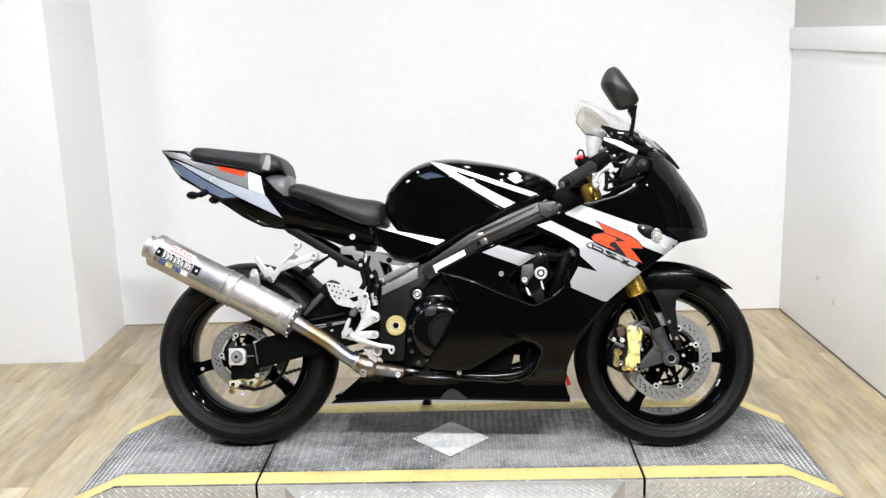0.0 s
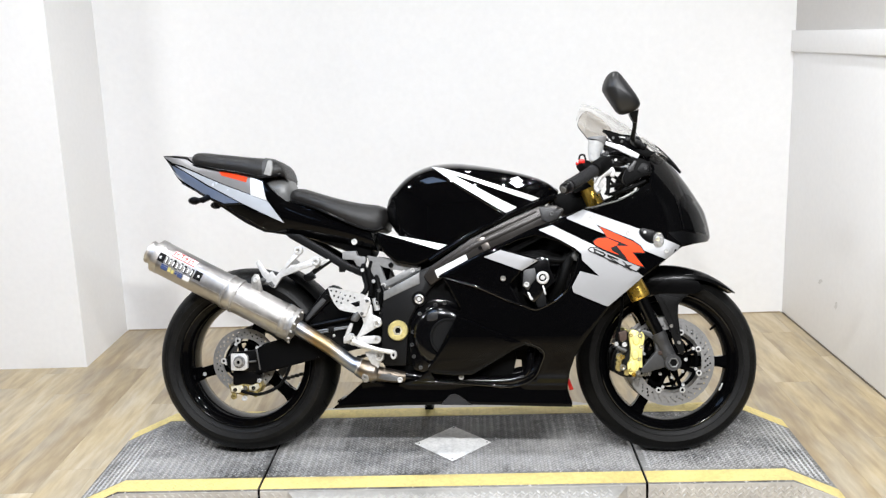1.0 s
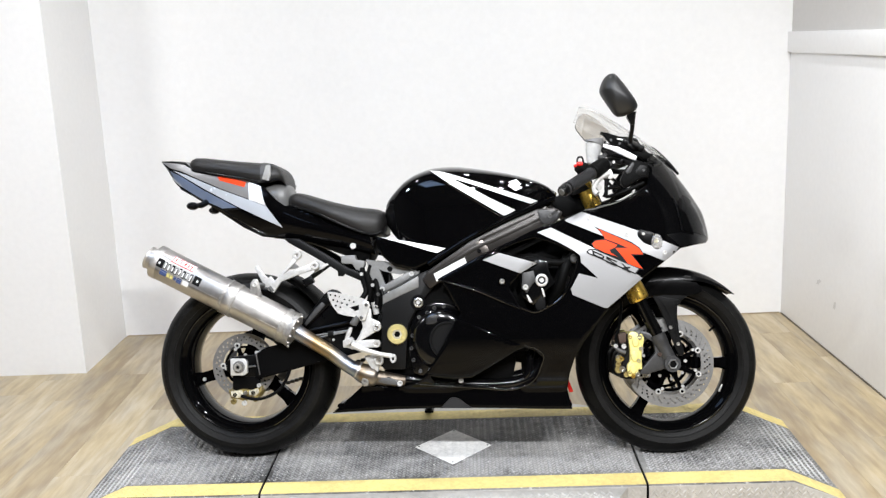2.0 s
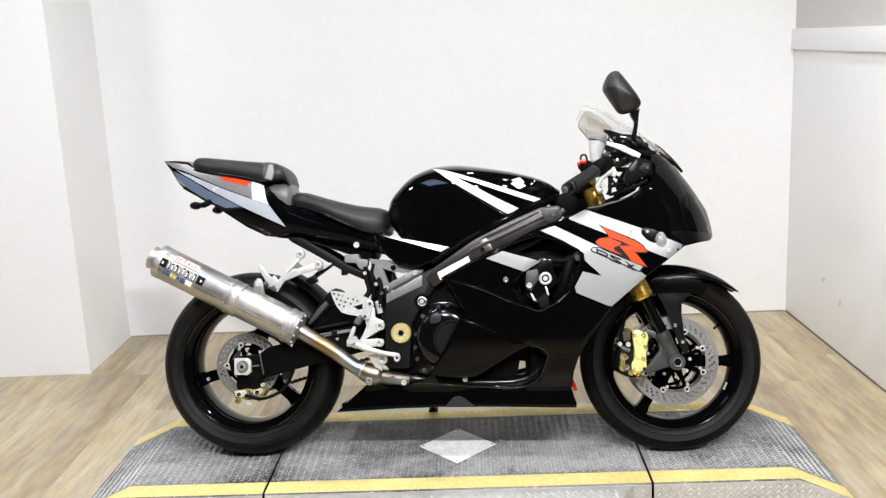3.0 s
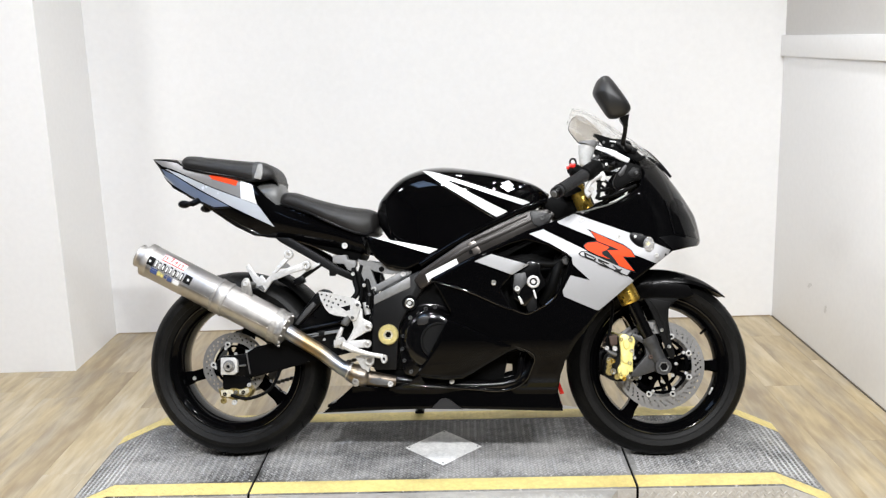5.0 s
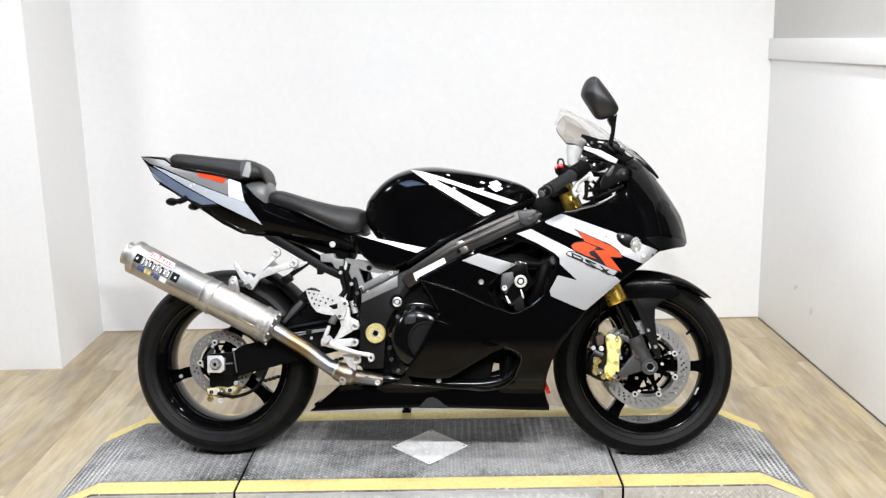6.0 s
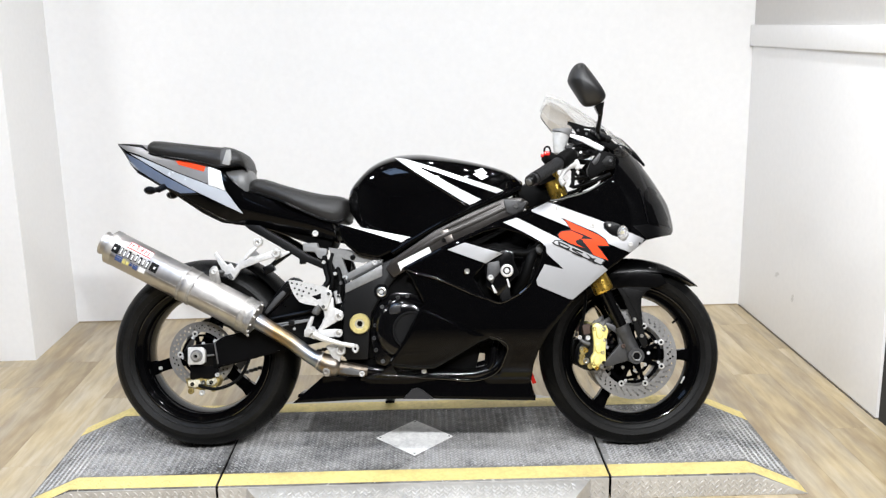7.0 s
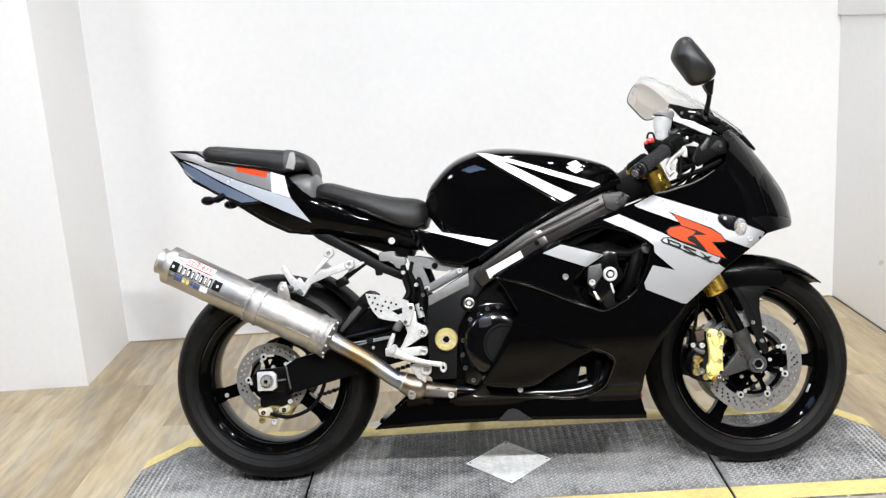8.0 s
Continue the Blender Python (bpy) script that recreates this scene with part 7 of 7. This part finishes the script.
# -- cockpit, turned with the handlebar
part("upper_yoke", slab([(0.385, 0.868), (0.44, 0.888), (0.458, 0.870), (0.40, 0.848)], -0.128, 0.128, 0.006), SATIN, bike, "black top yoke", at=STEER)
for s in (-1, 1):
    bar0, bar1 = Vector((0.482, s * 0.215, 0.930)), Vector((0.345, s * 0.360, 0.840))
    bar = part("handlebar", tube([tuple(bar0), tuple(bar1)], 0.011, 12), SATIN, bike, "black clip-on handlebar", at=STEER)
    at = lambda t: tuple(bar0.lerp(bar1, t))
    part("grip", tube([at(0.26), at(0.29), at(0.33), at(0.90), at(0.93)], [0.016, 0.022, 0.0185, 0.0175, 0.020], 16, 4), GRIP, bar, "black rubber grip")
    for k in range(14):
        t = 0.36 + 0.038 * k
        part("grip_rib", tube([at(t), at(t + 0.012)], [0.0192, 0.0192], 16), GRIP, bar)
    part("bar_end", tube([at(0.94), at(0.96), at(1.02), at(1.05)], [0.012, 0.018, 0.018, 0.014], 14, 3), SATIN, bar)
    part("bar_end_cap", tube([at(1.045), at(1.062)], [0.012, 0.009], 14), CAST, bar)
    part("grip_ring", tube([at(0.885), at(0.90)], [0.0195, 0.0195], 14), SATIN, bar)
    part("switch_box", tube([at(-0.10), at(-0.05), at(0.20), at(0.25)], [0.018, 0.026, 0.026, 0.020], 12, 3), MATTE, bar, "black switch housing")
    if s > 0:
        lev = tube([(0.500, s * 0.20, 0.915), (0.505, s * 0.235, 0.895), (0.478, s * 0.275, 0.868), (0.448, s * 0.315, 0.838), (0.430, s * 0.345, 0.825)], [0.010, 0.009, 0.007, 0.006, 0.008], 10, 5)
    else:
        lev = tube([(0.506, -0.215, 0.908), (0.490, -0.226, 0.901), (0.473, -0.234, 0.890), (0.457, -0.242, 0.870), (0.452, -0.250, 0.852), (0.461, -0.256, 0.839)], [0.010, 0.0085, 0.008, 0.0075, 0.007, 0.010], 12, 5)
    part("lever", lev, ALLOY, bar, "bare aluminium lever")
    part("lever_perch", merged(block(0.496, s * 0.205, 0.912, 0.034, 0.036, 0.018, 0.005), block(0.508, s * 0.212, 0.902, 0.016, 0.024, 0.026, 0.005)), ALLOY if s < 0 else CAST, bar)
    part("lever_adjuster", merged(tube([(0.507, s * 0.212, 0.896), (0.496, s * 0.218, 0.880), (0.494, s * 0.222, 0.850), (0.488, s * 0.222, 0.832)], [0.006, 0.007, 0.006, 0.008], 10), tube([(0.488, s * 0.222, 0.857), (0.510, s * 0.218, 0.862), (0.532, s * 0.214, 0.867)], [0.004, 0.006, 0.004], 8)), MATTE, bar)
part("switch_pod", tube([(0.452, -0.222, 0.905), (0.436, -0.232, 0.925), (0.418, -0.244, 0.934)], [0.026, 0.024, 0.016], 14), MATTE, bike, "black switch pod")
kill = part("kill_switch", merged(block(0.424, -0.250, 0.942, 0.020, 0.016, 0.014, 0.005), block(0.410, -0.250, 0.936, 0.010, 0.014, 0.010, 0.003)), REDLENS, bike, "red kill switch")
part("switch_guard", tube([(0.416, -0.244, 0.948), (0.420, -0.244, 0.962), (0.432, -0.244, 0.962), (0.437, -0.244, 0.944)], 0.003, 8), SATIN, kill)
res = part("fluid_reservoir", tube([(0.470, -0.150, 0.950), (0.471, -0.150, 0.958), (0.475, -0.150, 0.995), (0.478, -0.150, 1.016)], [0.013, 0.018, 0.025, 0.027], 20, 3), RESERVOIR, bike, "translucent brake fluid reservoir")
part("reservoir_cap", tube([(0.478, -0.150, 1.017), (0.479, -0.150, 1.020), (0.480, -0.150, 1.028), (0.480, -0.150, 1.031)], [0.0285, 0.030, 0.030, 0.027], 24, 3), GREYPLASTIC, res, "grey reservoir cap")
part("reservoir_stalk", tube([(0.470, -0.150, 0.990), (0.490, -0.16, 0.975), (0.505, -0.175, 0.94), (0.500, -0.19, 0.92)], 0.006, 8), CAST, res)
# switch gear, clamps and levers in front of the bar
part("adjuster_knob", tube([(0.480, -0.236, 0.868), (0.483, -0.250, 0.866)], [0.010, 0.008], 14), ALLOY, bike)
for x, y, z, r, m in ((0.500, -0.195, 0.955, 0.012, CAST), (0.512, -0.190, 0.930, 0.010, MATTE), (0.488, -0.200, 0.940, 0.007, ALLOY), (0.520, -0.180, 0.948, 0.008, CAST), (0.498, -0.205, 0.922, 0.006, CAST)):
    part("switch_gear", tube([(x, y, z), (x + 0.004, y - 0.016, z - 0.003)], [r, r * 0.7], 12), m, bike, "switch gear piece")
for k in range(2):
    part("control_cable", tube([(0.490 + 0.012 * k, -0.185, 0.950), (0.520, -0.190 + 0.01 * k, 0.962 + 0.012 * k), (0.556, -0.160, 0.962 + 0.014 * k), (0.600, -0.120, 0.945 + 0.012 * k)], 0.0042, 8), SATIN if k else MATTE, bike, "black control cable")
part("lower_cowl_lip", tube([(x, -fair_y(x, z) - 0.001, z) for x, z in ((0.437, 0.799), (0.470, 0.803), (0.500, 0.811), (0.535, 0.820), (0.568, 0.834), (0.605, 0.856))], [0.002, 0.003, 0.003, 0.0028, 0.002, 0.001], 10), CAST, bike, "grey edge of the inner cowl")
part("cable_cover", slab([(0.335, 0.845), (0.385, 0.868), (0.440, 0.840), (0.450, 0.806), (0.38, 0.782), (0.345, 0.815)], -0.088, 0.088, 0.008), MATTE, bike, "black cover in front of the tank")
part("master_cylinder", block(0.500, -0.170, 0.925, 0.05, 0.06, 0.03, 0.008), SATIN, bike, "black master cylinder")
for k, (x, y, z, w, h, m) in enumerate(((0.505, -0.168, 0.968, 0.030, 0.022, "s"), (0.530, -0.160, 0.950, 0.026, 0.030, "c"), (0.552, -0.150, 0.958, 0.030, 0.018, "s"), (0.486, -0.185, 0.936, 0.024, 0.020, "s"), (0.500, -0.180, 0.922, 0.018, 0.014, "c"))):
    part("connector", block(x, y, z, w, 0.022, h, 0.005, Matrix.Rotation(radians(-30 + 23 * k), 4, "Y")), SATIN if m == "s" else FRAME, bike, "dark cockpit connector")
for x, y, z in ((0.512, -0.190, 0.962), (0.536, -0.180, 0.952), (0.500, -0.200, 0.946), (0.490, -0.205, 0.928)):
    part("cockpit_screw", stud(x, y, z, 0.0045, 0.004, 10), ALLOY, bike)
part("dash", slab([(0.535, 0.962), (0.552, 0.992), (0.590, 0.992), (0.604, 0.966), (0.575, 0.956)], -0.09, 0.09, 0.006), MATTE, bike, "black instrument panel")
part("throttle_cable", tube([(0.500, -0.19, 0.905), (0.530, -0.19, 0.872), (0.552, -0.18, 0.868), (0.520, -0.15, 0.83), (0.45, -0.10, 0.80)], 0.0045, 8), MATTE, bike)
part("brake_line", tube([(0.51, -0.16, 0.915), (0.555, -0.15, 0.88), (0.54, -0.13, 0.83), (0.50, -0.10, 0.78)], 0.005, 8), MATTE, bike)


MIRROR_SHAPE = [(0.500, 1.208), (0.520, 1.210), (0.538, 1.190), (0.563, 1.154), (0.584, 1.120), (0.587, 1.100), (0.568, 1.083), (0.537, 1.075), (0.517, 1.082), (0.496, 1.114), (0.477, 1.146), (0.474, 1.164), (0.485, 1.192)]


def mirror(s):
    dx, my = (0.016, 0.272) if s < 0 else (-0.022, 0.330)
    loop = smooth([(x + dx, 0, z + (0.0075 if s < 0 else -0.004)) for x, z in MIRROR_SHAPE], 3, True)
    ctr = sum(loop, Vector()) / len(loop)
    turn = 0.15 if s < 0 else 1.5
    rings = []
    for y, k, sx in ((-0.040, 0.02, -0.010), (-0.0395, 0.20, -0.010), (-0.036, 0.45, -0.008), (-0.030, 0.66, -0.005), (-0.021, 0.83, -0.002), (-0.010, 0.94, 0), (0.002, 0.99, 0), (0.010, 1.0, 0), (0.016, 0.985, 0), (0.018, 0.95, 0)):
        rings.append([tuple(ctr + (p - ctr) * k + Vector((sx, s * my - s * y - turn * (p.x - ctr.x) * k, -sx))) for p in loop])
    shell = part("mirror", loft(rings), MIRRORBACK, bike, "black rear-view mirror on a short stem", sharp=60)
    face = [tuple(ctr + (p - ctr) * (0.93 if s < 0 else 0.965) + Vector((0, s * (my - 0.0185) - turn * (p.x - ctr.x) * (0.93 if s < 0 else 0.965), 0))) for p in loop]
    back = [tuple(ctr + (p - ctr) * (0.93 if s < 0 else 0.965) + Vector((0, s * (my - 0.0165) - turn * (p.x - ctr.x) * (0.93 if s < 0 else 0.965), 0))) for p in loop]
    part("mirror_glass", loft([face, back]), MIRROR, shell, "mirror glass")
    part("mirror_neck", loft([[(x + dx + 0.006, s * (my - 0.012 + y), z) for x, y, z in q] for q in ([(0.548, -0.012, 1.084), (0.578, -0.012, 1.098), (0.578, 0.014, 1.098), (0.548, 0.014, 1.084)], [(0.556, -0.012, 1.068), (0.574, -0.012, 1.072), (0.574, 0.010, 1.072), (0.556, 0.010, 1.068)], [(0.563, -0.016, 1.058), (0.574, -0.016, 1.058), (0.574, 0.002, 1.058), (0.563, 0.002, 1.058)])]), SATIN, shell)
    part("mirror_stem", tube([(0.574 + dx, s * (my - 0.022), 1.066), (0.574 + dx, s * (my - 0.036), 1.046), (0.586, s * (my - 0.055), 1.018), (0.592, s * 0.185, 1.010), (0.608, s * 0.150, 1.006)], [0.0075, 0.0065, 0.008, 0.010, 0.014], 12), SATIN, shell)
    part("stem_base", block(0.604, s * 0.140, 1.010, 0.075, 0.022, 0.020, 0.006, Matrix.Rotation(radians(26), 4, "Y")), SATIN, shell)


mirror(-1)
mirror(1)

# ---- floor planks ----
plank_w, plank_l = 0.152, 1.22
plank_bm = block(0, 0, -0.004, plank_w - 0.0006, plank_l - 0.0006, 0.008, 0.0003)
for f in plank_bm.faces:
    f.smooth = False
plank_mesh = bpy.data.meshes.new("plank")
plank_bm.to_mesh(plank_mesh)
plank_bm.free()
plank_mesh.materials.append(WOOD)
rng = random.Random(8)
far_verts, far_faces = [], []
for i in range(-27, 13):
    x = i * plank_w + 0.04
    shift = rng.random() * plank_l
    for j in range(-7, 3):
        y = j * plank_l + shift
        if x - plank_w > RIGHT or y - plank_l / 2 > BACK or (x < LEFT - 0.1 and y - plank_l / 2 > RETURN):
            continue
        if y > -2.6 and x > -2.8:
            shared("plank", plank_mesh, floor, pose(x, y, 0))
        elif y > FRONT - plank_l / 2:
            n = len(far_verts)
            w, h = plank_w / 2 - 0.001, plank_l / 2 - 0.001
            far_verts += [(x - w, y - h, 0), (x + w, y - h, 0), (x + w, y + h, 0), (x - w, y + h, 0)]
            far_faces.append((n, n + 1, n + 2, n + 3))
part("far_planks", from_data(far_verts, far_faces), WOOD, floor)["kind"] = "stuff"
